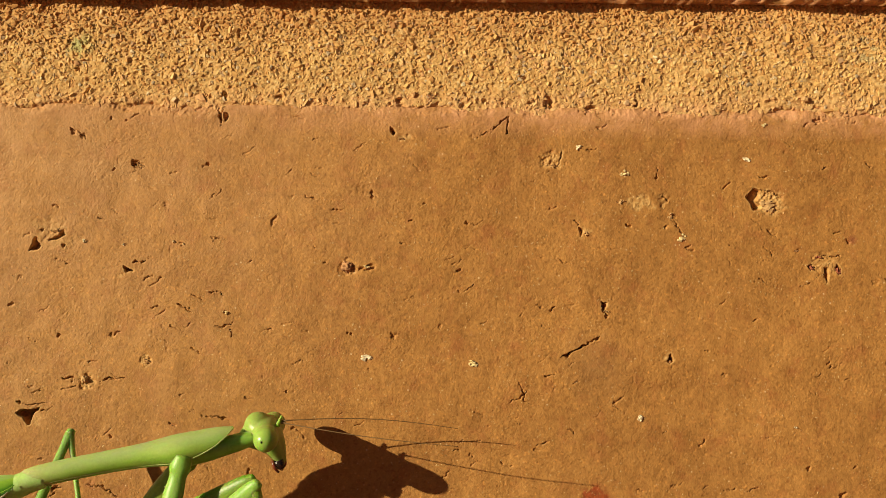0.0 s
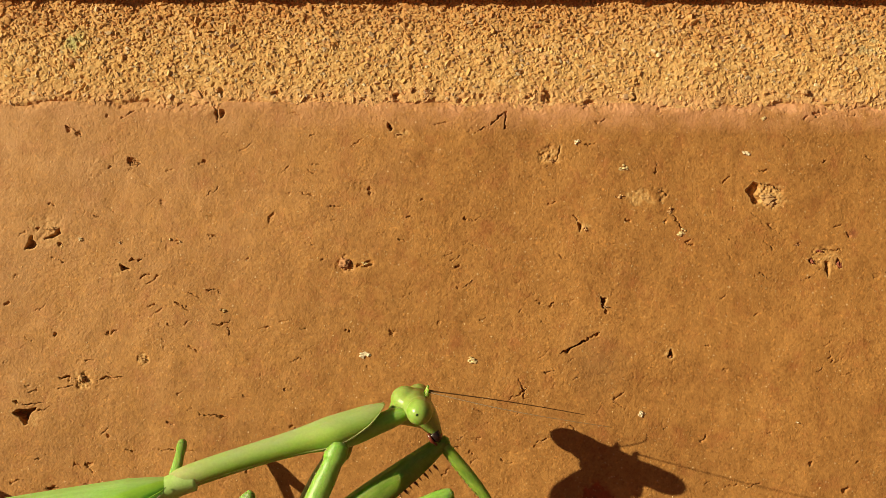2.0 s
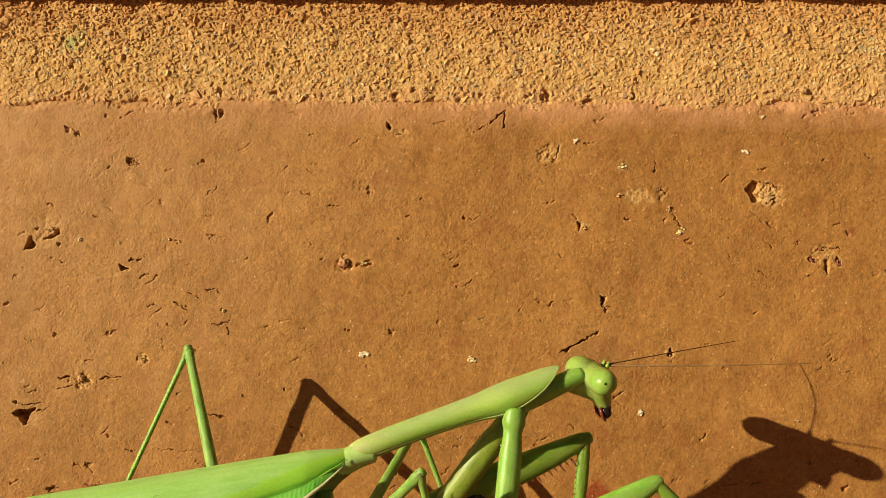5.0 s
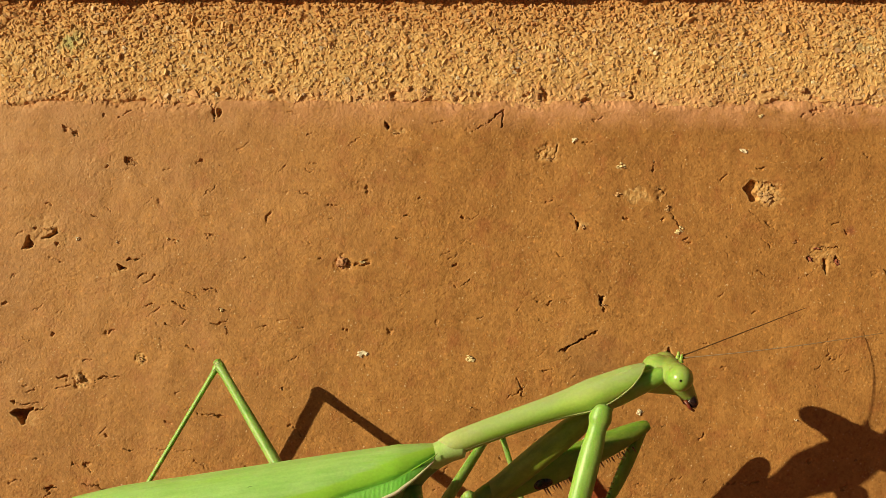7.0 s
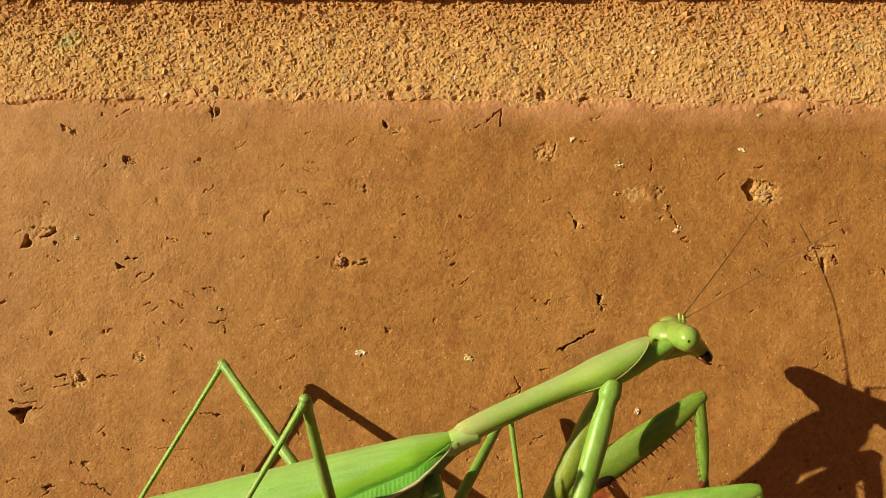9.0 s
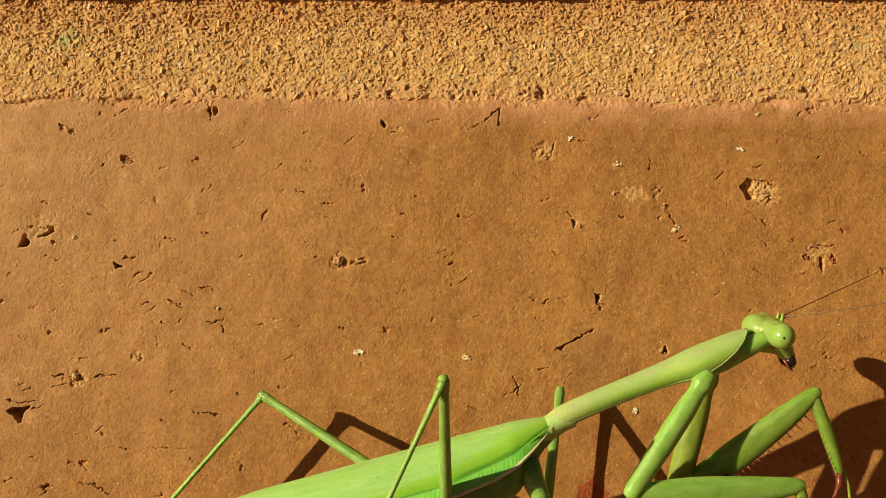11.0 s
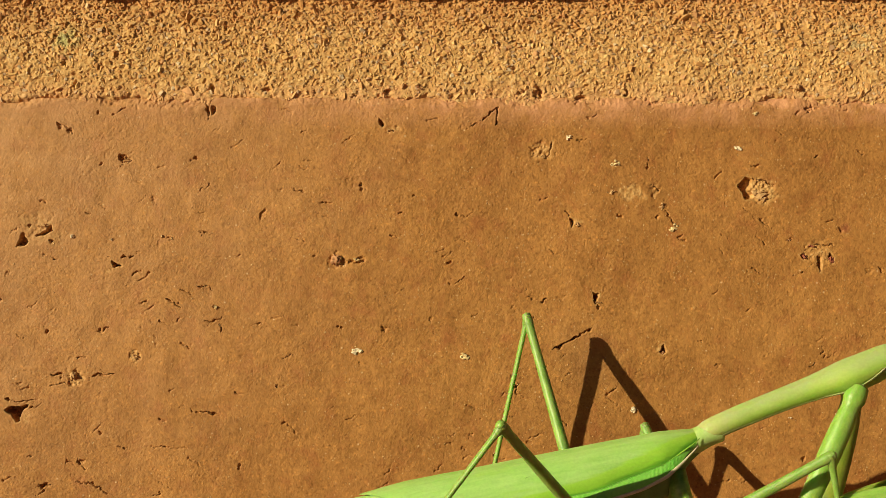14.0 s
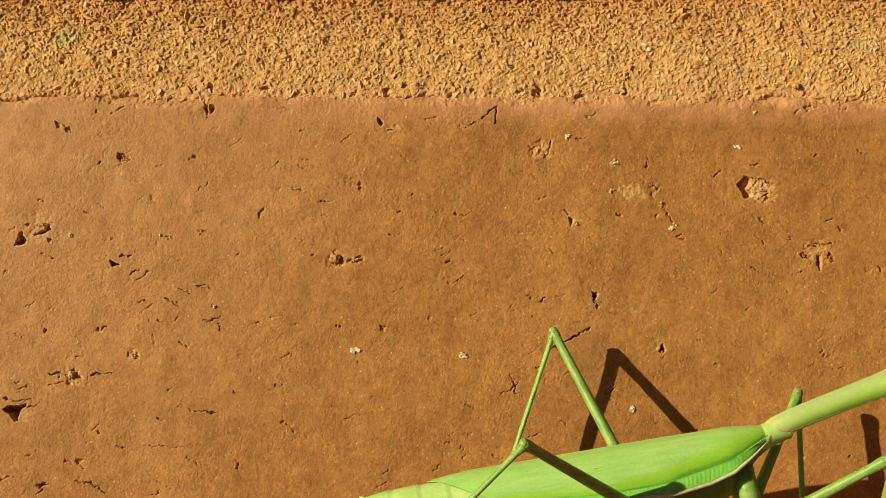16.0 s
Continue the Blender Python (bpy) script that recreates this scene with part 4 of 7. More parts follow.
speck(14.76, 25.87, 0.26, 0.23, TAN)
speck(-27.89, 38.69, 0.31, 0.23, TAN)
speck(-35.58, 32.79, 0.46, 0.26, TAN)
speck(12.87, 32.95, 0.31, 0.31, TAN)
speck(-4.20, 41.46, 0.31, 0.18, TAN)
speck(9.79, 39.15, 0.41, 0.23, TAN)
speck(29.02, 42.94, 0.31, 0.23, CREAM)
speck(20.66, 21.21, 0.18, 0.21, RED)
speck(32.09, 31.56, 0.21, 0.15, RED)
speck(-1.49, 45.30, 0.49, 0.36, RED)
speck(32.81, 45.41, 0.41, 0.31, TAN)
speck(-19.89, 25.46, 0.23, 0.21, CREAM)
speck(-23.89, 31.67, 0.13, 0.15, CREAM)
speck(-14.56, 18.24, 0.18, 0.21, TAN)
speck(-33.01, 31.82, 0.18, 0.23, WHITE)
speck(-29.43, 31.56, 0.15, 0.18, WHITE)
speck(-24.81, 31.87, 0.13, 0.18, CREAM)
speck(32.19, 15.42, 0.15, 0.13, WHITE)

# ---- ledge and ground ----
# out of view; its red is chosen to bounce warm light into the shadows
ground_bm = bmesh.new()
bmesh.ops.create_grid(ground_bm, x_segments=2, y_segments=2, size=1)
for v in ground_bm.verts:
    v.co = Vector((v.co.x * 60, v.co.y * 60, -0.0022))
ground = tagged(part("ground", ground_bm, LEDGE, None), "unseen flat ledge before the wall, clay-red to bounce warm light", "ground", kind="structure")


# ---- the mantis ----
mantis = tagged(new("praying_mantis"), "bright green praying mantis walking along a brick wall", "insect")


def mantis_part(name, shape, material, parent, label="", smooth=True):
    return link_mesh(name, *shape, material, parent, label, smooth)


def abdomen_half(x):
    """Half width and half height of the abdomen at x mm behind the waist, and the middle's height."""
    rows = ((0, 0.8, 0.75, -0.5), (1.5, 1.4, 1.2, -0.95), (4, 2.2, 1.9, -1.7), (9, 2.8, 2.35, -2.1), (14, 2.9, 2.35, -2.1), (20, 2.5, 2.0, -1.75),
            (26, 1.95, 1.6, -1.2), (30, 1.6, 1.25, -0.85), (32, 1.2, 0.95, -0.65), (33.3, 0.6, 0.5, -0.4))
    a = np.array(rows)
    return [float(np.interp(x, a[:, 0], a[:, k])) for k in (1, 2, 3)]


def build_abdomen():
    rings = []
    for k in range(100):
        x = 33.3 * k / 99
        w, h, z = abdomen_half(x)
        groove = 1 - 0.05 * max(0, math.cos(2 * math.pi * x / 3.3)) ** 8
        sag = 0.9 * min(1, max(0, (x - 1.5) / 4), max(0, (27 - x) / 8))
        rings.append((-x, 0, z - sag, w * 0.93 * groove, (h * 0.93 + sag) * groove))
    body = mantis_part("abdomen", tube(rings, 24), BELLY, mantis, "soft dark green segmented abdomen")
    tip = [(-x, 0, abdomen_half(x)[2] + 0.03, abdomen_half(x)[0] * (1.01 - 0.05 * (x % 2.4) / 2.4), abdomen_half(x)[1] * (1.02 - 0.06 * (x % 2.4) / 2.4)) for x in np.linspace(21.7, 33.4, 60)]
    mantis_part("tail_plate", tube(tip, 18), TAIL, body, "pale green ringed tail end")
    for s in (-1, 1):
        pts = [(-31.5 - 2.2 * t, s * (0.6 + 0.7 * t), -0.5 + 0.5 * t * t) for t in np.linspace(0, 1, 8)]
        mantis_part("cercus", hose(pts, [0.24 - 0.15 * t for t in np.linspace(0, 1, 8)]), STRAW, body)
    return body


def shell(side, a_lo, a_hi, lift, x0, x1, material, name, parent, ribs=0.0, label="", thick=0.1, flare=0.0):
    """A strip of folded wing round the abdomen, from angle a_lo (below) to a_hi (over the back), x0 to x1 mm behind the waist."""
    nx, na = 420 if ribs else 90, 16
    v, f = [], []
    for layer in (0, 1):
        for i in range(nx + 1):
            t = i / nx
            x = x0 + (x1 - x0) * t
            w, h, z = abdomen_half(x)
            lo = a_lo(t) if callable(a_lo) else a_lo
            hi = a_hi(t) if callable(a_hi) else a_hi
            for k in range(na + 1):
                a = radians(lo + (hi - lo) * k / na)
                up = lift * min(1, 5.5 * (1 - t) + 0.25) + (0 if layer else -thick * min(1, 5 * (1 - t) + 0.3))
                up += 0.16 * max(0.0, math.sin(a)) * min(1, 4 * (1 - t))
                up += flare * (1 - k / na) * min(1, 6 * t + 0.2)
                if ribs and layer:
                    up += ribs * math.sin(2 * math.pi * (x + 0.25 * k / na) / 0.36) * min(1, 3 * k / na, 3 * (1 - k / na) + 0.1)
                up *= min(1, 7 * t + 0.2)
                v.append(Vector((-x, side * (w + up) * math.cos(a), z + 0.15 + (h + up) * math.sin(a))) * MM)
    m = na + 1
    half = (nx + 1) * m
    for layer in (0, 1):
        for i in range(nx):
            for k in range(na):
                q = [layer * half + i * m + k, layer * half + i * m + k + 1, layer * half + (i + 1) * m + k + 1, layer * half + (i + 1) * m + k]
                f.append(tuple(q if (layer == 1) == (side > 0) else q[::-1]))
    edge = [i * m for i in range(nx + 1)] + [nx * m + k for k in range(1, m)] + [i * m + na for i in range(nx - 1, -1, -1)] + [k for k in range(na - 1, 0, -1)]
    for a, b in zip(edge, edge[1:] + edge[:1]):
        f.append((a, b, b + half, a + half) if side > 0 else (b, a, a + half, b + half))
    return mantis_part(name, (v, f), material, parent, label)


def crease_angle(x):
    return float(np.interp(x, (0, 1, 3, 6.4, 10, 16, 28), (26, 14, 6, 1, -5, -6, 6)))


def rim_angle(x):
    return float(np.interp(x, (0, 1, 2.5, 6, 10, 15, 20, 25, 28), (20, 3, -8, -19, -18, -11, -7, 0, 4)))


def build_wing(side, over):
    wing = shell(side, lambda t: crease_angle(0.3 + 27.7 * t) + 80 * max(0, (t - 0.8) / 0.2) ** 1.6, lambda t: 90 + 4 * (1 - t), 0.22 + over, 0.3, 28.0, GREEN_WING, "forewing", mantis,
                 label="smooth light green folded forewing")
    shell(side, lambda t: rim_angle(0.8 + 21.2 * t), lambda t: crease_angle(0.8 + 21.2 * t) + 2, 0.32 + over, 0.8, 22.0, GREEN_RIB, "costal_field", wing, 0.009,
          "finely ribbed brighter green wing side", flare=0.55)

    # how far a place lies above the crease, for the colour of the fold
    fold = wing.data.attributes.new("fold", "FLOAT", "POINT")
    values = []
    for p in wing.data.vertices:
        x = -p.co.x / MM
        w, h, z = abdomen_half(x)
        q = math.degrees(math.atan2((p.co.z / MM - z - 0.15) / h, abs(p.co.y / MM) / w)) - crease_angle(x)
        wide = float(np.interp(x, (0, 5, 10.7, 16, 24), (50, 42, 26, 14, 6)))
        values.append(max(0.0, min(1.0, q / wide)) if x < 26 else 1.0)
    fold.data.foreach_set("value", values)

    # dark crease and pale rim
    def line(angle, lift, x0, x1, r, name, material, label):
        pts = []
        for t in np.linspace(0, 1, 60):
            x = x0 + (x1 - x0) * t
            w, h, z = abdomen_half(x)
            a = radians(angle(x))
            pts.append((-x, side * (w + lift) * math.cos(a), z + 0.15 + (h + lift) * math.sin(a)))
        mantis_part(name, hose(pts, [r * min(1, 6 * min(t, 1 - t) + 0.3) for t in np.linspace(0, 1, 60)]), material, wing, label)
    line(crease_angle, 0.22 + over, 0.5, 22.0, 0.085, "crease", GREEN_FIELD, "darker green vein")
    line(rim_angle, 0.8 + over, 0.9, 22.5, 0.15, "wing_rim", PALE, "pale pinkish wing rim")
    w, h, z = abdomen_half(14.6)
    a = radians(38)
    spot = hose([(0.21 * math.cos(q), -0.02, 0.09 * math.sin(q)) for q in np.linspace(0, 2 * math.pi, 17)], [0.06] * 17, 6)
    st = mantis_part("stigma", spot, BELLY, wing, "small dark oval spot")
    st.location = Vector((-14.6, side * (w + 0.24 + over) * math.cos(a), z + 0.15 + (h + 0.24 + over) * math.sin(a))) * MM
    st.rotation_euler = (side * radians(38), 0, 0)
    return wing


build_abdomen()
build_wing(1, 0.0)
build_wing(-1, 0.12)
# waist between wings and neck shield
mantis_part("mesothorax", tube(smooth_steps([(1.6, 0, -0.12, 0.8, 0.8), (0.4, 0, -0.2, 0.98, 0.95), (-1.2, 0, -0.7, 1.25, 1.1), (-2.6, 0, -1.6, 1.4, 1.3), (-5, 0, -2.6, 1.6, 1.4),
                                             (-9, 0, -3.2, 1.7, 1.4), (-12.5, 0, -3.2, 1.1, 0.9)], 24), 20), TAIL, mantis, "pale green waist")
for s in (1, -1):
    mantis_part("coxa", hose([(-2.9, s * 0.9, -2.4), (-2.9, s * 1.5, -4.0), (-2.6, s * 1.95, -6.0), (-2.4, s * 2.0, -7.1)], [0.9, 0.85, 0.7, 0.5], 12), GREEN_LEG, mantis)
for hx, hz in ((-10.5, -5.2),):
    for s in (1, -1):
        mantis_part("coxa", hose([(hx + 1.2, s * 0.8, hz + 2.8), (hx + 0.7, s * 1.4, hz + 1.4), (hx + 0.2, s * 1.75, hz + 0.2), (hx, s * 1.8, hz - 0.2)], [0.85, 0.8, 0.6, 0.4], 12), GREEN_LEG, mantis)


def build_pronotum():
    rows = np.array(smooth_steps([(-0.5, 0, -0.2, 0.55, 0.55), (0.5, 0, -0.12, 0.9, 0.86), (3, 0, -0.1, 0.97, 0.9), (7, 0, -0.2, 1.03, 0.92), (10, 0, -0.3, 1.27, 1.04),
                                  (12.4, 0, -0.4, 1.7, 1.32), (14.5, 0, -0.36, 1.6, 1.28), (15.9, 0, -0.28, 1.45, 1.18), (17.2, 0, -0.25, 1.15, 0.98)], 60))
    rows[:, 2] += 0.08 + 0.14 * np.sin(np.pi * np.clip(rows[:, 0] / 17, 0, 1))
    # soft body under the shield, running on into the neck
    under = [(r[0], 0, r[2] - 0.05, r[3] * 0.92, r[4] * 0.92) for r in rows if r[0] < 12]
    under += [tuple(r) for r in smooth_steps([(12.6, 0, -0.6, 1.35, 1.1), (14.5, 0, -0.72, 1.0, 0.95), (16.2, 0, -0.66, 0.9, 0.82), (17.6, 0, -0.55, 0.85, 0.76), (18.8, 0, -0.45, 0.7, 0.6)], 14)]
    ob = mantis_part("pronotum", tube(under, 24), GREEN_FORE, mantis, "long green forebody under a pale neck shield")

    def rim(x):
        """How far down the side the shield reaches, in degrees."""
        return float(np.interp(x, (-0.5, 1, 9, 11, 12.4, 14, 15.4, 16.4, 17.0, 17.3), (-10, -40, -48, -46, -40, -26, -6, 20, 52, 84)))

    n, v, f = 30, [], []
    xs = np.linspace(-0.4, 17.25, 90)
    for layer in (0.0, -0.13):
        for x in xs:
            y, z, w, h = [float(np.interp(x, rows[:, 0], rows[:, k])) for k in (1, 2, 3, 4)]
            for k in range(n + 1):
                q = radians(rim(x) + (180 - 2 * rim(x)) * k / n)
                keel = 0.07 * math.exp(-((k / n - 0.5) / 0.04) ** 2)
                v.append(Vector((x, (w + layer) * math.cos(q), z + (h + layer + keel) * math.sin(q))) * MM)
    m, half = n + 1, len(xs) * (n + 1)
    for i in range(len(xs) - 1):
        for k in range(n):
            q = (i * m + k, (i + 1) * m + k, (i + 1) * m + k + 1, i * m + k + 1)
            f += [q, tuple(j + half for j in q[::-1])]
    edge = [i * m for i in range(len(xs))] + [(len(xs) - 1) * m + k for k in range(1, m)] + [i * m + n for i in range(len(xs) - 2, -1, -1)] + list(range(n - 1, 0, -1))
    f += [(b, a, a + half, b + half) for a, b in zip(edge, edge[1:] + edge[:1])]
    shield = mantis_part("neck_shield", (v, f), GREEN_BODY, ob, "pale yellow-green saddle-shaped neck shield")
    # fine toothed rim round the shield
    pts = []
    for x in np.linspace(0.4, 17.2, 70):
        y, z, w, h = [float(np.interp(x, rows[:, 0], rows[:, k])) for k in (1, 2, 3, 4)]
        q = radians(rim(x))
        pts.append((x, w * math.cos(q), z + h * math.sin(q)))
    round_rim = pts + [(p[0], -p[1], p[2]) for p in pts[::-1]]
    teeth = [hose([(p[0], s * p[1], p[2]), (p[0], s * (p[1] + 0.1), p[2] - 0.07)], [0.035, 0.012], 5) for p in pts[42:66] for s in (1, -1)]
    mantis_part("shield_rim", joined(hose(round_rim, [0.02 + 0.026 * min(1, max(0, (p[0] - 8) / 3)) for p in round_rim], 6), *teeth), STRAW, shield, "pale toothed rim")
    return ob


HEAD_TURN, HEAD_ROLL = 2, 7


def build_head():
    # origin at the middle; x forward, mouth forward and down
    face = []
    for d, w, h in ((-0.6, 1.9, 1.0), (0.4, 1.85, 1.05), (1.2, 1.45, 0.95), (2.0, 0.95, 0.72), (2.7, 0.6, 0.48), (3.1, 0.4, 0.3)):
        face.append((d, 0, 0, w, h))
    fv, ff = tube(face, 24)
    turn = Euler((0, radians(57), 0)).to_matrix()
    fv = [turn @ p + Vector((0.15, 0, 0.1)) * MM for p in fv]
    # the head is turned a little towards the wall and leans to the viewer
    lean = (Matrix.Rotation(radians(HEAD_TURN), 4, "Z") @ Matrix.Rotation(radians(HEAD_ROLL), 4, "X")).to_3x3()
    v, f = joined(blob(-0.15, 0, 0.35, 1.15, 2.8, 1.08, 26, 16, 15), blob(-0.9, 0.4, 0.45, 1.3, 1.8, 1.15, 26, 16, 20), (fv, ff),
                  *[blob(0.1, y * 1.9, 0.3, 1.08, 1.5, 1.05, 26, 16, 20) for y in (1, -1)])
    v = [lean @ p for p in v]
    nv, nf = tube([(-2.1, 0, -0.4, 0.85, 0.85), (-1.6, 0, -0.45, 1.0, 0.95), (-0.8, 0, -0.5, 1.1, 1.0), (0.4, 0, -0.9, 0.9, 0.8)], 20)
    v, f = joined((v, f), (nv, nf))
    bm = bmesh.new()
    vs = [bm.verts.new(p) for p in v]
    for q in f:
        bm.faces.new([vs[i] for i in q])
    bmesh.ops.recalc_face_normals(bm, faces=bm.faces[:])
    ob = part("head", bm, GREEN_HEAD, mantis, "glossy green three-cornered head")
    fuse = ob.modifiers.new("fuse", "REMESH")
    fuse.mode, fuse.voxel_size, fuse.use_smooth_shade = "VOXEL", 0.11 * MM, True
    soft = ob.modifiers.new("soften", "SMOOTH")
    soft.factor, soft.iterations = 0.5, 10

    def leaning(shape):
        return [lean @ p for p in shape[0]], shape[1]
    for s in (1, -1):
        eye = mantis_part("eye", leaning(blob(0.13, s * 2.45, 0.28, 1.05, 1.2, 1.04, 32, 22, 20)), GREEN_EYE, ob, "large smooth green eye")
        mantis_part("pupil", leaning(blob(-0.07, s * 3.62, 0.35, 0.09, 0.08, 0.1, 10, 8)), BLACK, eye, "tiny black pupil point")
        mantis_part("ocellus", leaning(hose([(0.75, s * 0.5, 1.05), (0.85, s * 0.55, 1.7)], [0.22, 0.08], 8)), GREEN_HEAD, ob, "small pale horn by the antenna")
        mantis_part("mandible", leaning(hose([(1.35, s * 0.5, -1.9), (1.65, s * 0.42, -2.45), (1.8, s * 0.15, -2.8)], [0.46, 0.4, 0.14], 12)), BLACK, ob, "dark brown jaw")
        mantis_part("palp", leaning(hose([(0.9, s * 0.7, -2.0), (1.2, s * 0.8, -2.6), (1.6, s * 0.6, -2.95)], [0.16, 0.14, 0.1], 8)), BROWN, ob, "dark feeler by the mouth")
    mantis_part("lip", leaning(blob(1.6, 0, -2.3, 0.5, 0.62, 0.5, 14, 10)), BROWN, ob, "dark red-brown mouth")
    return ob


def build_antenna(head, s):
    pts = [(15.5 * t, 0, 0.5 * math.sin(math.pi * t) - 0.1 * t) for t in np.linspace(0, 1, 34)]
    rad = [0.03 * (1 - t) ** 0.5 + 0.022 for t in np.linspace(0, 1, 34)]
    rad[0:2] = [0.1, 0.08]
    return mantis_part("antenna", hose(pts, rad, 6), HAIR, head, "thin brown thread antenna")


def build_fore_coxa(side):
    rows = smooth_steps([(-0.3, 0, 0, 0.7, 0.75), (0.7, 0, 0, 0.8, 0.9), (1.5, 0, 0, 0.66, 0.72), (3.2, 0, 0, 0.76, 0.86), (6, 0, 0, 0.78, 0.88), (8.8, 0, 0, 0.7, 0.8), (10.8, 0, 0, 0.72, 0.78), (11.4, 0, 0, 0.5, 0.55)], 34)
    rows = [(r[0] * (1.14 if side > 0 else 1), 0, 0, r[3] * (1.1 if side > 0 else 1), r[4] * (1.2 if side > 0 else 1)) for r in rows]
    beads = [blob(x, 0, -0.84, 0.06, 0.06, 0.06, 8, 6) for x in np.arange(2.5, 10.5, 0.55)]
    ob = mantis_part("fore_coxa", tube([tuple(r) for r in rows], 20), OLIVE if side > 0 else GREEN_FORE, mantis,
                     "stout olive upper foreleg" if side > 0 else "stout green upper foreleg")
    mantis_part("beaded_ridge", joined(*beads), PALE, ob, "row of tiny pale beads")
    return ob


_v, _f = hose([(0, 0, 0), (0, 0, 0.5), (0, 0, 1)], [0.13, 0.09, 0.012], 6)
SPINE = bpy.data.meshes.new("spine")
SPINE.from_pydata([tuple(p / MM) for p in _v], [], _f)
SPINE.materials.append(BROWN)
SPINE.shade_smooth()


def add_spine(parent, foot, tip):
    """One pointed spine from foot to tip, in mm."""
    a, b = Vector(foot), Vector(tip)
    ob = new("spine", SPINE)
    ob.parent = parent
    ob.matrix_basis = Matrix.Translation(a * MM) @ (b - a).to_track_quat("Z", "Y").to_matrix().to_4x4() @ Matrix.Diagonal((*[(b - a).length * MM] * 3, 1))
    return ob


def build_fore_femur(side):
    # from the knee back to the elbow; spines on the gripping edge (towards +z here or below, by the fold)
    rows = smooth_steps([(-0.5, 0, 0, 0.35, 0.42), (0.4, 0, 0, 0.55, 0.7), (3, 0, 0.12, 0.65, 1.05), (7, 0, 0.15, 0.75, 1.3), (10.5, 0, 0.1, 0.72, 1.2), (13, 0, 0, 0.6, 0.85), (14.2, 0, 0, 0.45, 0.5)], 40)
    rows = [(r[0] * (1.12 if side > 0 else 1), *r[1:]) for r in rows]
    ob = mantis_part("fore_femur", tube([tuple(r) for r in rows], 20), YELLOW if side > 0 else GREEN_FORE, mantis,
                     "broad yellow-green gripping foreleg" if side > 0 else "broad green gripping foreleg")
    for k, x in enumerate(np.arange(1.6, 10.2, 0.52)):
        long = (0.46, 0.26)[k % 2] * (1.25 if x > 7 else 1)
        for y in (-0.35, 0.35):
            add_spine(ob, (x, y, 1.0 + 0.04 * x), (x - 0.28 * long, y * 1.35, 1.15 + 0.04 * x + long))
    mantis_part("inner_patch", blob(10.2, -side * 0.3, 0.75, 1.1, 0.5, 0.6, 16, 10, 12), BLACK, ob, "glossy black inner patch")
    return ob


def build_fore_tibia():
    rows = smooth_steps([(-0.3, 0, 0, 0.4, 0.45), (0.8, 0, 0, 0.42, 0.5), (3.5, 0, -0.05, 0.42, 0.55), (6, 0, -0.15, 0.34, 0.42), (7.2, 0, -0.35, 0.2, 0.25)], 24)
    ob = mantis_part("fore_tibia", tube([tuple(r) for r in rows], 14), YELLOW, mantis, "yellow-green gripping shin")
    for x in np.arange(1.2, 6.9, 0.45):
        for y in (-0.2, 0.2):
            add_spine(ob, (x, y, -0.42), (x + 0.2, y * 1.3, -0.62 - 0.03 * x))
    mantis_part("claw", hose([(6.7, 0, -0.2), (7.6, 0, -0.55), (8.3, 0, -1.15), (8.6, 0, -1.8)], [0.34, 0.27, 0.16, 0.03], 10), BROWN, ob, "hooked red-brown claw")
    mantis_part("fore_tarsus", hose([(6.3, 0.1, 0.1), (7.8, 0.15, 0.2), (8.6, 0.15, 0.0), (10.2, 0.2, -0.4), (11.2, 0.2, -0.3)], [0.13, 0.12, 0.14, 0.11, 0.05], 8), OLIVE, ob, "thin foot")
    return ob


def build_femur(name, long, thick, broad):
    rows = smooth_steps([(-0.35, 0, 0, 0.34, 0.36), (0.35, 0, 0, 0.42, 0.45), (1.6, 0, 0, 0.36, 0.38), (long * 0.5, 0, 0, thick * 0.9 * broad, thick), (long * 0.85, 0, 0, thick * broad, thick * 1.1), (long + 0.2, 0, 0, thick * 0.9, thick * 0.9)], 30)
    ob = mantis_part(name, tube([tuple(r) for r in rows], 14), GREEN_LEG, mantis, "slender green thigh")
    mantis_part("knee_cap", joined(blob(0.0, 0.3, 0, 0.24, 0.12, 0.24, 12, 8), blob(0.0, -0.3, 0, 0.24, 0.12, 0.24, 12, 8)), GREEN_FORE, ob, "lighter green knee plate")
    return ob


def build_tibia(name, long, thick, broad):
    rows = smooth_steps([(-0.25, 0, 0, 0.40, 0.38), (0.5, 0, 0, 0.42, 0.34), (2, 0, 0, thick * broad, thick), (long * 0.6, 0, 0, thick * 0.95 * broad, thick * 0.92), (long, 0, 0, thick * 0.85 * broad, thick * 1.05)], 30)
    ob = mantis_part(name, tube([tuple(r) for r in rows], 12), GREEN_LEG, mantis, "thin green shin")
    pts = [(long - 0.2, 0, 0), (long + 0.8, 0, 0.1), (long + 1.9, 0, 0.3), (long + 3.1, 0, 0.35), (long + 4.2, 0, 0.2)]
    mantis_part("tarsus", hose(pts, [0.24, 0.24, 0.2, 0.18, 0.1], 8), GREEN_LEG, ob, "jointed foot")
    return ob


pronotum = build_pronotum()
head = build_head()
antennae = [build_antenna(head, s) for s in (1, -1)]
fore_coxae = [build_fore_coxa(s) for s in (1, -1)]
fore_femora = [build_fore_femur(s) for s in (1, -1)]
fore_tibiae = [build_fore_tibia() for _ in range(2)]
mid_femora = [build_femur("mid_femur", long, 0.43, 1.0) for long in (12.0, 11.4)]
mid_tibiae = [build_tibia("mid_tibia", 14.0, 0.25, 1.2) for _ in range(2)]
hind_femora = [build_femur("hind_femur", 16.0, 0.45, 1.25) for _ in range(2)]
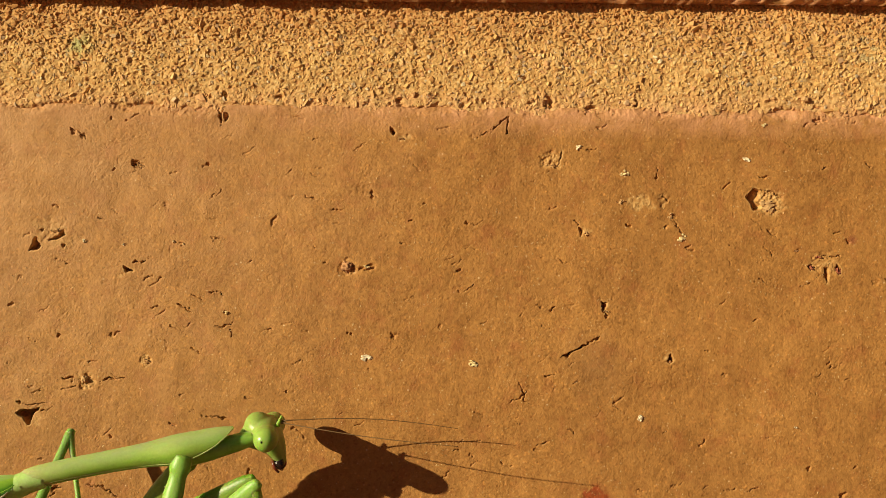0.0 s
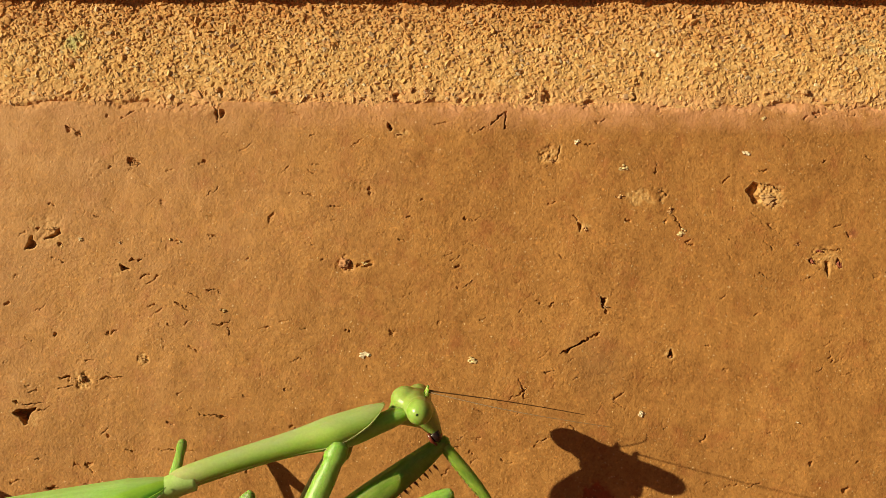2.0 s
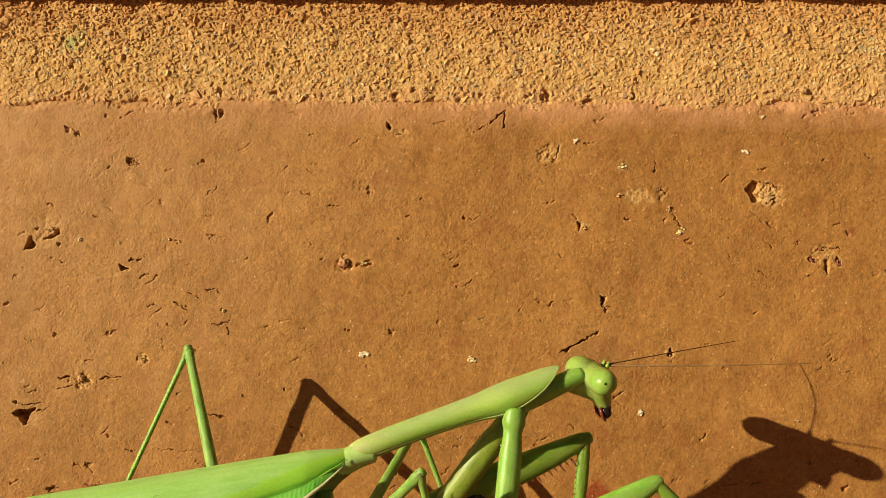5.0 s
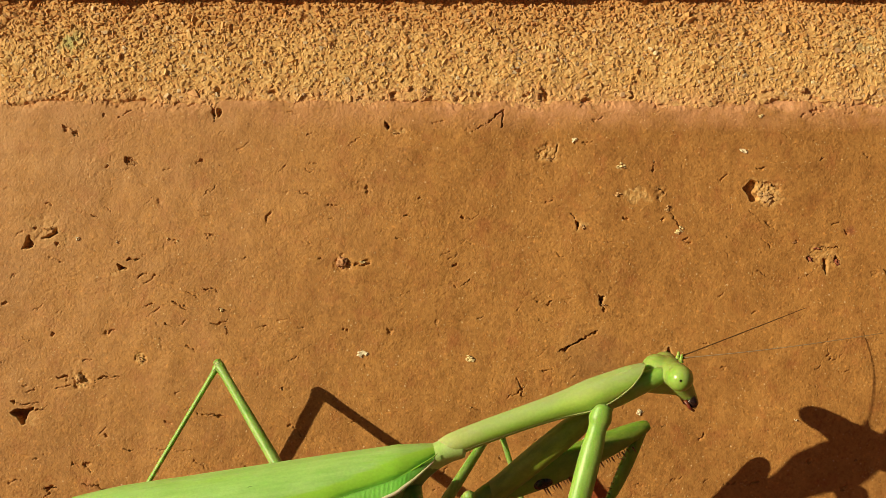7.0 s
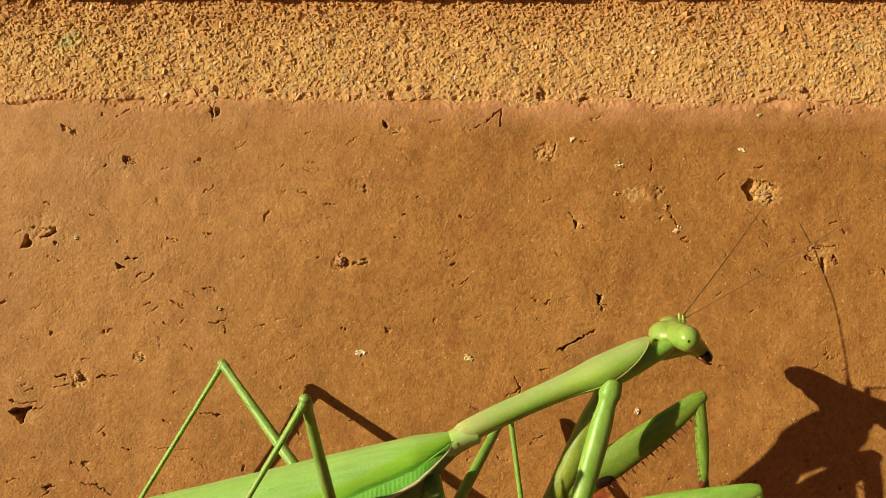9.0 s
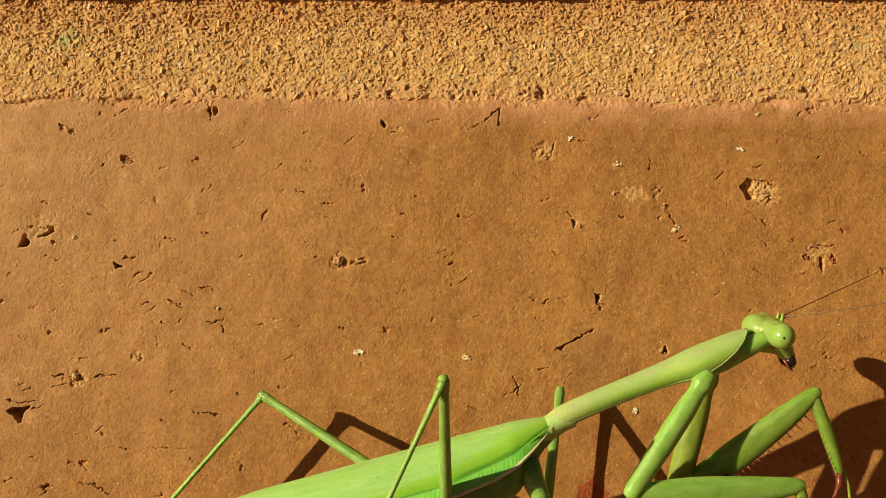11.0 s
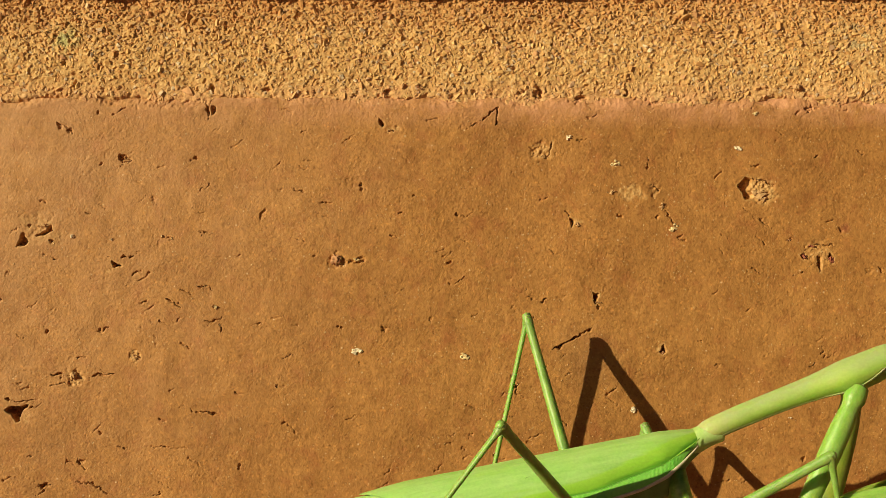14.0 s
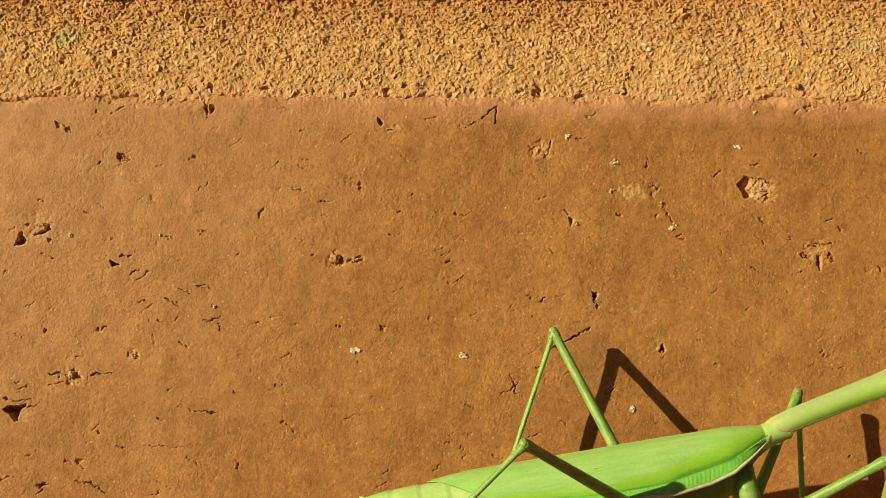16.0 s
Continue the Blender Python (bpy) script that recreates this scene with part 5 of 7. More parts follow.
hind_tibiae = [build_tibia("hind_tibia", 21.0, 0.23, 1.6) for _ in range(2)]


# ---- what moves ----
def motions():
    walk(mantis, [
        (0, pose(-0.03428, -0.01100, 0.01218, -1.1, -8.0, 8.1)),
        (0.5, pose(-0.03018, -0.01650, 0.01330, -1.1, -8.0, 7.9)),
        (1, pose(-0.02741, -0.01750, 0.01364, -0.9, -7.0, 7.7)),
        (1.5, pose(-0.02386, -0.01725, 0.01386, -1.5, -9.0, 9.2)),
        (2, pose(-0.02045, -0.01700, 0.01325, -1.3, -8.0, 9.0)),
        (2.5, pose(-0.02015, -0.01740, 0.01415, -1.4, -9.0, 8.7)),
        (3, pose(-0.01740, -0.01780, 0.01497, -1.3, -9.7, 7.7)),
        (3.5, pose(-0.01627, -0.01820, 0.01503, -1.3, -10.5, 7.0)),
        (4, pose(-0.01390, -0.01780, 0.01546, -0.9, -8.5, 5.9)),
        (4.2, pose(-0.01003, -0.01720, 0.01560, -0.6, -9.0, 3.7)),
        (6.3, pose(-0.00349, -0.01630, 0.01474, -1.1, -7.7, 8.0)),
        (6.5, pose(-0.00110, -0.01616, 0.01501, -0.9, -7.3, 6.7)),
        (7, pose(0.00014, -0.01580, 0.01551, -0.7, -7.8, 5.1)),
        (7.5, pose(0.00019, -0.01560, 0.01577, -0.6, -9.0, 4.1)),
        (8, pose(0.00142, -0.01540, 0.01627, -1.3, -11.0, 6.8)),
        (8.5, pose(0.00093, -0.01530, 0.01602, -1.0, -11.0, 5.5)),
        (9, pose(0.00150, -0.01520, 0.01628, -1.3, -12.4, 6.1)),
        (9.2, pose(0.00597, -0.01400, 0.01652, -1.4, -13.4, 6.0)),
        (11.3, pose(0.01103, -0.01190, 0.01696, -0.5, -15.0, 1.8)),
        (11.5, pose(0.01355, -0.01191, 0.01651, -0.3, -13.8, 1.4)),
        (12, pose(0.01470, -0.01194, 0.01663, -0.3, -13.3, 1.2)),
        (12.5, pose(0.01335, -0.01197, 0.01656, -0.3, -14.5, 1.2)),
        (13, pose(0.01520, -0.01200, 0.01669, -0.5, -13.5, 2.3)),
        (13.2, pose(0.01957, -0.01180, 0.01575, -0.4, -11.3, 1.9)),
        (13.5, pose(0.02098, -0.01174, 0.01574, -0.3, -11.0, 1.6)),
        (13.7, pose(0.01986, -0.01169, 0.01563, -0.4, -11.8, 1.8)),
        (14, pose(0.02158, -0.01163, 0.01580, -0.3, -11.0, 1.5)),
        (14.5, pose(0.02526, -0.01152, 0.01591, -0.2, -10.4, 0.9)),
        (14.8, pose(0.02255, -0.01146, 0.01566, -0.2, -10.7, 1.3)),
        (15, pose(0.02741, -0.01141, 0.01610, -0.1, -9.8, 0.6)),
        (15.5, pose(0.02606, -0.01131, 0.01596, -0.1, -10.3, 0.8)),
        (16, pose(0.02723, -0.01120, 0.01594, -0.1, -9.6, 0.5)),
    ])
    walk(pronotum, [
        (0, pose(0.00000, 0.00000, 0.00000, -1.1, -2.5, 5.4)),
        (0.5, pose(0.00000, 0.00000, 0.00000, -1.2, -5.6, 4.7)),
        (1, pose(0.00000, -0.00000, 0.00000, -1.9, -8.7, 4.9)),
        (1.5, pose(0.00000, 0.00000, 0.00000, -2.4, -8.2, 7.2)),
        (2, pose(0.00000, -0.00000, 0.00000, -2.2, -8.0, 6.7)),
        (2.5, pose(-0.00000, 0.00000, 0.00000, -2.4, -9.4, 5.9)),
        (3, pose(0.00000, 0.00000, -0.00000, -1.9, -8.8, 4.9)),
        (3.5, pose(0.00000, 0.00000, 0.00000, -1.9, -9.7, 4.0)),
        (4, pose(0.00000, 0.00000, 0.00000, -1.5, -10.1, 2.5)),
        (4.2, pose(0.00000, 0.00000, 0.00000, -0.7, -11.5, -0.1)),
        (6.3, pose(0.00000, -0.00000, 0.00000, -2.1, -9.3, 5.1)),
        (6.5, pose(0.00000, 0.00000, 0.00000, -1.9, -10.6, 3.7)),
        (7, pose(0.00000, 0.00000, 0.00000, -1.4, -11.4, 1.7)),
        (7.5, pose(0.00000, 0.00000, 0.00000, -1.1, -13.3, 0.6)),
        (8, pose(0.00000, -0.00000, 0.00000, -2.1, -11.7, 3.8)),
        (8.5, pose(0.00000, 0.00000, 0.00000, -1.6, -12.1, 2.2)),
        (9, pose(0.00000, -0.00000, 0.00000, -1.7, -11.1, 2.8)),
        (9.2, pose(0.00000, 0.00000, 0.00000, -1.9, -12.6, 2.8)),
        (11.3, pose(-0.00000, 0.00000, 0.00000, 0.0, -7.0, -2.1)),
        (11.5, pose(-0.00000, -0.00000, 0.00000, 0.1, -6.8, -2.6)),
        (12, pose(0.00000, 0.00000, -0.00000, 0.2, -7.7, -2.9)),
        (12.5, pose(0.00000, 0.00000, 0.00000, 0.2, -8.0, -2.7)),
        (13, pose(-0.00000, 0.00000, -0.00000, -0.1, -8.9, -1.5)),
        (13.2, pose(0.00000, 0.00000, 0.00000, 0.0, -10.3, -2.0)),
        (13.5, pose(-0.00000, 0.00000, 0.00000, 0.1, -12.1, -2.3)),
        (13.7, pose(0.00000, -0.00000, 0.00000, 0.1, -11.2, -2.1)),
        (14, pose(0.00000, 0.00000, -0.00000, 0.2, -11.8, -2.4)),
        (14.5, pose(0.00000, -0.00000, 0.00000, 0.5, -12.2, -3.1)),
        (14.8, pose(-0.00000, 0.00000, 0.00000, 0.3, -12.3, -2.6)),
        (15, pose(0.00000, 0.00000, 0.00000, 0.7, -12.8, -3.5)),
        (15.5, pose(0.00000, 0.00000, 0.00000, 0.6, -12.9, -3.3)),
        (16, pose(0.00000, -0.00000, 0.00000, 0.7, -13.3, -3.5)),
    ])
    walk(head, [
        (0, pose(0.01988, 0.00246, 0.00038, 0.0, 18.9, -8.1)),
        (0.5, pose(0.01943, 0.00232, 0.00164, 0.0, 9.8, -7.8)),
        (1, pose(0.01890, 0.00234, 0.00241, 0.0, 8.0, -7.7)),
        (1.5, pose(0.01854, 0.00293, 0.00203, 0.0, 6.3, -9.1)),
        (2, pose(0.01956, 0.00283, 0.00233, 0.0, 8.6, -8.9)),
        (2.5, pose(0.01904, 0.00266, 0.00231, 0.0, 11.4, -8.6)),
        (3, pose(0.01906, 0.00232, 0.00196, -0.0, 11.2, -7.6)),
        (3.5, pose(0.01894, 0.00210, 0.00251, 0.0, 9.3, -6.8)),
        (4, pose(0.01923, 0.00172, 0.00238, -0.0, 14.9, -5.9)),
        (4.2, pose(0.01922, 0.00105, 0.00272, 0.0, 11.2, -3.7)),
        (6.3, pose(0.02001, 0.00227, 0.00172, 0.0, 39.1, 10.1)),
        (6.5, pose(0.01968, 0.00192, 0.00224, 0.0, 35.9, 11.3)),
        (7, pose(0.01899, 0.00149, 0.00287, 0.0, 3.5, -5.1)),
        (7.5, pose(0.01884, 0.00119, 0.00432, 0.0, -11.7, -4.0)),
        (8, pose(0.01915, 0.00201, 0.00393, 0.0, -6.6, -6.6)),
        (8.5, pose(0.01899, 0.00161, 0.00411, -0.0, -8.1, -5.4)),
        (9, pose(0.01936, 0.00179, 0.00340, 0.0, -9.3, -6.0)),
        (9.2, pose(0.01933, 0.00176, 0.00345, 0.0, -10.7, -5.8)),
        (11.3, pose(0.01911, 0.00053, 0.00195, -0.0, 14.3, -1.8)),
        (11.5, pose(0.01929, 0.00039, 0.00207, 0.0, 10.3, -1.3)),
        (12, pose(0.01889, 0.00034, 0.00220, 0.0, 9.9, -1.1)),
        (12.5, pose(0.01930, 0.00035, 0.00198, 0.0, 7.2, -1.2)),
        (13, pose(0.01961, 0.00064, 0.00219, 0.0, 9.9, -2.2)),
        (13.2, pose(0.01955, 0.00048, 0.00267, -0.0, 8.5, -1.8)),
        (13.5, pose(0.01946, 0.00040, 0.00329, -0.0, 6.8, -1.6)),
        (13.7, pose(0.01951, 0.00045, 0.00299, 0.0, 7.6, -1.7)),
        (14, pose(0.01948, 0.00035, 0.00319, 0.0, 7.0, -1.5)),
        (14.5, pose(0.01946, 0.00013, 0.00333, 0.0, 6.6, -0.9)),
        (14.8, pose(0.01945, 0.00028, 0.00338, 0.0, 6.5, -1.3)),
        (15, pose(0.01942, -0.00001, 0.00353, 0.0, 6.1, -0.6)),
        (15.5, pose(0.01941, 0.00007, 0.00357, 0.0, 5.9, -0.7)),
        (16, pose(0.01939, -0.00002, 0.00370, -0.0, 5.5, -0.5)),
    ])
    walk(antennae[0], [
        (0, pose(0.00090, 0.00045, 0.00130, -1.1, -7.9, 7.7)),
        (0.5, pose(0.00090, 0.00045, 0.00130, 73.8, -27.4, 39.1)),
        (1, pose(0.00090, 0.00045, 0.00130, 75.9, -4.1, 34.3)),
        (1.5, pose(0.00090, 0.00045, 0.00130, 76.3, -7.9, 38.3)),
        (2, pose(0.00090, 0.00045, 0.00130, 75.1, 10.3, 26.4)),
        (2.5, pose(0.00090, 0.00045, 0.00130, 74.2, -28.1, 42.2)),
        (3, pose(0.00090, 0.00045, 0.00130, 77.4, -31.9, 57.7)),
        (3.5, pose(0.00090, 0.00045, 0.00130, 77.2, -28.7, 54.9)),
        (4, pose(0.00090, 0.00045, 0.00130, 79.3, -33.1, 64.3)),
        (4.2, pose(0.00090, 0.00045, 0.00130, 78.2, -28.3, 58.0)),
        (6.3, pose(0.00090, 0.00045, 0.00130, 73.4, -16.4, -0.3)),
        (6.5, pose(0.00090, 0.00045, 0.00130, 73.5, -17.4, 2.6)),
        (7, pose(0.00090, 0.00045, 0.00130, 75.1, -9.6, 31.9)),
        (7.5, pose(0.00090, 0.00045, 0.00130, 76.7, -18.5, 46.2)),
        (8, pose(0.00090, 0.00045, 0.00130, 76.9, -21.7, 49.0)),
        (8.5, pose(0.00090, 0.00045, 0.00130, 76.4, -19.5, 45.2)),
        (9, pose(0.00090, 0.00045, 0.00130, 74.4, -20.2, 35.2)),
        (9.2, pose(0.00090, 0.00045, 0.00130, 75.8, -3.3, 33.6)),
        (11.3, pose(0.00090, 0.00045, 0.00130, 74.4, -17.1, 32.4)),
        (11.5, pose(0.00090, 0.00045, 0.00130, 75.2, -21.7, 41.2)),
        (12, pose(0.00090, 0.00045, 0.00130, 75.5, -23.6, 44.1)),
        (12.5, pose(0.00090, 0.00045, 0.00130, 75.3, -17.8, 38.2)),
        (13, pose(0.00090, 0.00045, 0.00130, 74.7, -18.5, 35.7)),
        (13.2, pose(0.00090, 0.00045, 0.00130, 74.7, -18.5, 35.7)),
        (13.5, pose(0.00090, 0.00045, 0.00130, 74.7, -18.5, 35.7)),
        (13.7, pose(0.00090, 0.00045, 0.00130, 74.7, -18.5, 35.7)),
        (14, pose(0.00090, 0.00045, 0.00130, 74.7, -18.5, 35.7)),
        (14.5, pose(0.00090, 0.00045, 0.00130, 74.7, -18.5, 35.7)),
        (14.8, pose(0.00090, 0.00045, 0.00130, 74.7, -18.5, 35.7)),
        (15, pose(0.00090, 0.00045, 0.00130, 74.7, -18.5, 35.7)),
        (15.5, pose(0.00090, 0.00045, 0.00130, 74.7, -18.5, 35.7)),
        (16, pose(0.00090, 0.00045, 0.00130, 74.7, -18.5, 35.7)),
    ])
    walk(antennae[1], [
        (0, pose(0.00090, -0.00045, 0.00130, 106.7, -4.7, -7.7)),
        (0.5, pose(0.00090, -0.00045, 0.00130, 104.5, -17.3, -39.1)),
        (1, pose(0.00090, -0.00045, 0.00130, 104.0, -2.5, -34.3)),
        (1.5, pose(0.00090, -0.00045, 0.00130, 103.5, -4.8, -38.3)),
        (2, pose(0.00090, -0.00045, 0.00130, 104.9, 6.2, -26.4)),
        (2.5, pose(0.00090, -0.00045, 0.00130, 104.0, -17.7, -42.2)),
        (3, pose(0.00090, -0.00045, 0.00130, 100.7, -20.5, -57.7)),
        (3.5, pose(0.00090, -0.00045, 0.00130, 101.2, -18.2, -54.9)),
        (4, pose(0.00090, -0.00045, 0.00130, 98.9, -21.4, -64.3)),
        (4.2, pose(0.00090, -0.00045, 0.00130, 100.3, -17.9, -58.0)),
        (6.3, pose(0.00090, -0.00045, 0.00130, 106.6, -15.0, -15.7)),
        (6.5, pose(0.00090, -0.00045, 0.00130, 106.5, -15.6, -18.6)),
        (7, pose(0.00090, -0.00045, 0.00130, 104.6, -5.8, -31.9)),
        (7.5, pose(0.00090, -0.00045, 0.00130, 102.5, -11.4, -46.2)),
        (8, pose(0.00090, -0.00045, 0.00130, 102.1, -13.4, -49.0)),
        (8.5, pose(0.00090, -0.00045, 0.00130, 102.8, -12.0, -45.2)),
        (9, pose(0.00090, -0.00045, 0.00130, 104.6, -12.4, -35.2)),
        (9.2, pose(0.00090, -0.00045, 0.00130, 104.1, -2.0, -33.6)),
        (11.3, pose(0.00090, -0.00045, 0.00130, 104.9, -10.5, -32.4)),
        (11.5, pose(0.00090, -0.00045, 0.00130, 103.7, -13.5, -41.2)),
        (12, pose(0.00090, -0.00045, 0.00130, 103.3, -14.7, -44.1)),
        (12.5, pose(0.00090, -0.00045, 0.00130, 104.0, -10.9, -38.2)),
        (13, pose(0.00090, -0.00045, 0.00130, 104.4, -11.4, -35.7)),
        (13.2, pose(0.00090, -0.00045, 0.00130, 104.4, -11.4, -35.7)),
        (13.5, pose(0.00090, -0.00045, 0.00130, 104.4, -11.4, -35.7)),
        (13.7, pose(0.00090, -0.00045, 0.00130, 104.4, -11.4, -35.7)),
        (14, pose(0.00090, -0.00045, 0.00130, 104.4, -11.4, -35.7)),
        (14.5, pose(0.00090, -0.00045, 0.00130, 104.4, -11.4, -35.7)),
        (14.8, pose(0.00090, -0.00045, 0.00130, 104.4, -11.4, -35.7)),
        (15, pose(0.00090, -0.00045, 0.00130, 104.4, -11.4, -35.7)),
        (15.5, pose(0.00090, -0.00045, 0.00130, 104.4, -11.4, -35.7)),
        (16, pose(0.00090, -0.00045, 0.00130, 104.4, -11.4, -35.7)),
    ])
    walk(fore_coxae[0], [
        (0, pose(0.01319, 0.00243, -0.00027, 173.0, 45.5, 162.2)),
        (0.5, pose(0.01322, 0.00227, -0.00002, 173.0, 45.5, 162.4)),
        (1, pose(0.01320, 0.00229, 0.00069, 168.9, 58.1, 159.3)),
        (1.5, pose(0.01311, 0.00282, 0.00056, 170.6, 53.8, 159.3)),
        (2, pose(0.01313, 0.00270, 0.00052, 170.2, 54.7, 159.1)),
        (2.5, pose(0.01315, 0.00252, 0.00084, 170.6, 53.8, 159.8)),
        (3, pose(0.01320, 0.00229, 0.00070, 170.8, 53.1, 161.0)),
        (3.5, pose(0.01322, 0.00209, 0.00092, 171.1, 52.3, 161.9)),
        (4, pose(0.01326, 0.00176, 0.00103, 172.7, 46.5, 164.2)),
        (4.2, pose(0.01330, 0.00117, 0.00137, 172.5, 47.3, 166.2)),
        (6.3, pose(0.01319, 0.00234, 0.00082, 175.4, 33.8, 163.9)),
        (6.5, pose(0.01322, 0.00200, 0.00113, 175.7, 32.3, 165.2)),
        (7, pose(0.01326, 0.00157, 0.00134, 175.7, 32.2, 166.8)),
        (7.5, pose(0.01323, 0.00131, 0.00178, 173.9, 41.4, 166.8)),
        (8, pose(0.01319, 0.00203, 0.00137, 172.5, 47.6, 163.2)),
        (8.5, pose(0.01323, 0.00168, 0.00148, 171.9, 49.4, 164.1)),
        (9, pose(0.01323, 0.00182, 0.00125, 170.9, 52.8, 162.7)),
        (9.2, pose(0.01320, 0.00181, 0.00160, 170.3, 54.5, 162.3)),
        (11.3, pose(0.01339, 0.00072, 0.00033, 167.4, 61.3, 163.9)),
        (11.5, pose(0.01340, 0.00060, 0.00029, 168.0, 60.0, 164.9)),
        (12, pose(0.01340, 0.00054, 0.00049, 168.5, 58.9, 165.5)),
        (12.5, pose(0.01339, 0.00057, 0.00057, 170.2, 54.9, 166.8)),
        (13, pose(0.01337, 0.00084, 0.00077, 171.0, 52.4, 166.5)),
        (13.2, pose(0.01335, 0.00073, 0.00109, 164.7, 65.6, 161.4)),
        (13.5, pose(0.01331, 0.00068, 0.00151, 162.7, 68.1, 159.8)),
        (13.7, pose(0.01333, 0.00071, 0.00131, 165.8, 63.9, 162.6)),
        (14, pose(0.01332, 0.00064, 0.00145, 163.2, 67.5, 160.4)),
        (14.5, pose(0.01332, 0.00050, 0.00154, 163.0, 67.7, 160.8)),
        (14.8, pose(0.01331, 0.00060, 0.00158, 163.4, 67.2, 160.8)),
        (15, pose(0.01331, 0.00040, 0.00168, 162.8, 67.9, 161.0)),
        (15.5, pose(0.01330, 0.00046, 0.00171, 163.5, 67.1, 161.4)),
        (16, pose(0.01329, 0.00040, 0.00180, 163.2, 67.4, 161.4)),
    ])
    walk(fore_femora[0], [
        (0, pose(0.01786, 0.00029, -0.00300, 175.2, 22.1, 159.5)),
        (0.5, pose(0.01896, 0.00485, -0.00211, -176.4, 24.0, -179.1)),
        (1, pose(0.01989, 0.00435, -0.00076, -175.8, 33.5, 179.9)),
        (1.5, pose(0.02111, 0.00390, -0.00162, -178.3, 25.7, 174.9)),
        (2, pose(0.02127, 0.00378, -0.00105, -178.1, 28.0, 175.1)),
        (2.5, pose(0.02074, 0.00374, -0.00109, -178.1, 27.2, 175.6)),
        (3, pose(0.02107, 0.00360, -0.00442, -179.0, 15.0, 176.4)),
        (3.5, pose(0.02110, 0.00350, -0.00482, -179.2, 12.2, 177.1)),
        (4, pose(0.02051, 0.00316, -0.00436, -179.4, 10.6, 177.2)),
        (4.2, pose(0.01966, 0.00250, -0.00375, -179.6, 12.7, 178.0)),
        (6.3, pose(0.01763, 0.00772, -0.00230, -175.5, 12.8, -168.2)),
        (6.5, pose(0.01727, 0.00791, -0.00301, -177.0, 7.7, -165.2)),
        (7, pose(0.01741, 0.00675, -0.00192, -176.4, 11.1, -167.3)),
        (7.5, pose(0.01778, 0.00614, -0.00062, -173.8, 21.0, -167.1)),
        (8, pose(0.01837, 0.00337, -0.00048, -178.7, 27.3, 176.1)),
        (8.5, pose(0.01873, 0.00230, -0.00041, 179.6, 27.7, 173.7)),
        (9, pose(0.01997, 0.00185, -0.00186, 179.0, 23.5, 171.5)),
        (9.2, pose(0.02083, 0.00096, -0.00114, 177.6, 24.3, 168.5)),
        (11.3, pose(0.02121, 0.00001, -0.00375, 176.8, 23.5, 170.4)),
        (11.5, pose(0.02217, -0.00087, -0.00339, 176.0, 22.6, 168.3)),
        (12, pose(0.02218, -0.00130, -0.00433, 176.3, 17.9, 167.1)),
        (12.5, pose(0.02143, -0.00147, -0.00558, 177.4, 11.6, 166.3)),
        (13, pose(0.02175, -0.00235, -0.00661, 178.5, 5.4, 162.3)),
        (13.2, pose(0.02293, 0.00196, -0.00787, -179.9, 5.0, 179.0)),
        (13.5, pose(0.02321, 0.00393, -0.00797, -179.4, 3.7, -172.5)),
        (13.7, pose(0.02193, -0.00242, -0.00666, 177.4, 8.4, 160.9)),
        (14, pose(0.02323, 0.00252, -0.00750, -179.7, 5.7, -178.2)),
        (14.5, pose(0.02255, 0.00629, -0.00792, -178.7, 3.7, -161.6)),
        (14.8, pose(0.02262, -0.00128, -0.00646, 177.9, 9.4, 166.1)),
        (15, pose(0.02194, 0.00665, -0.00786, -178.6, 3.6, -158.9)),
        (15.5, pose(0.02307, 0.00326, -0.00756, -179.5, 4.3, -174.2)),
        (16, pose(0.02306, 0.00284, -0.00716, -179.5, 5.7, -175.6)),
    ])
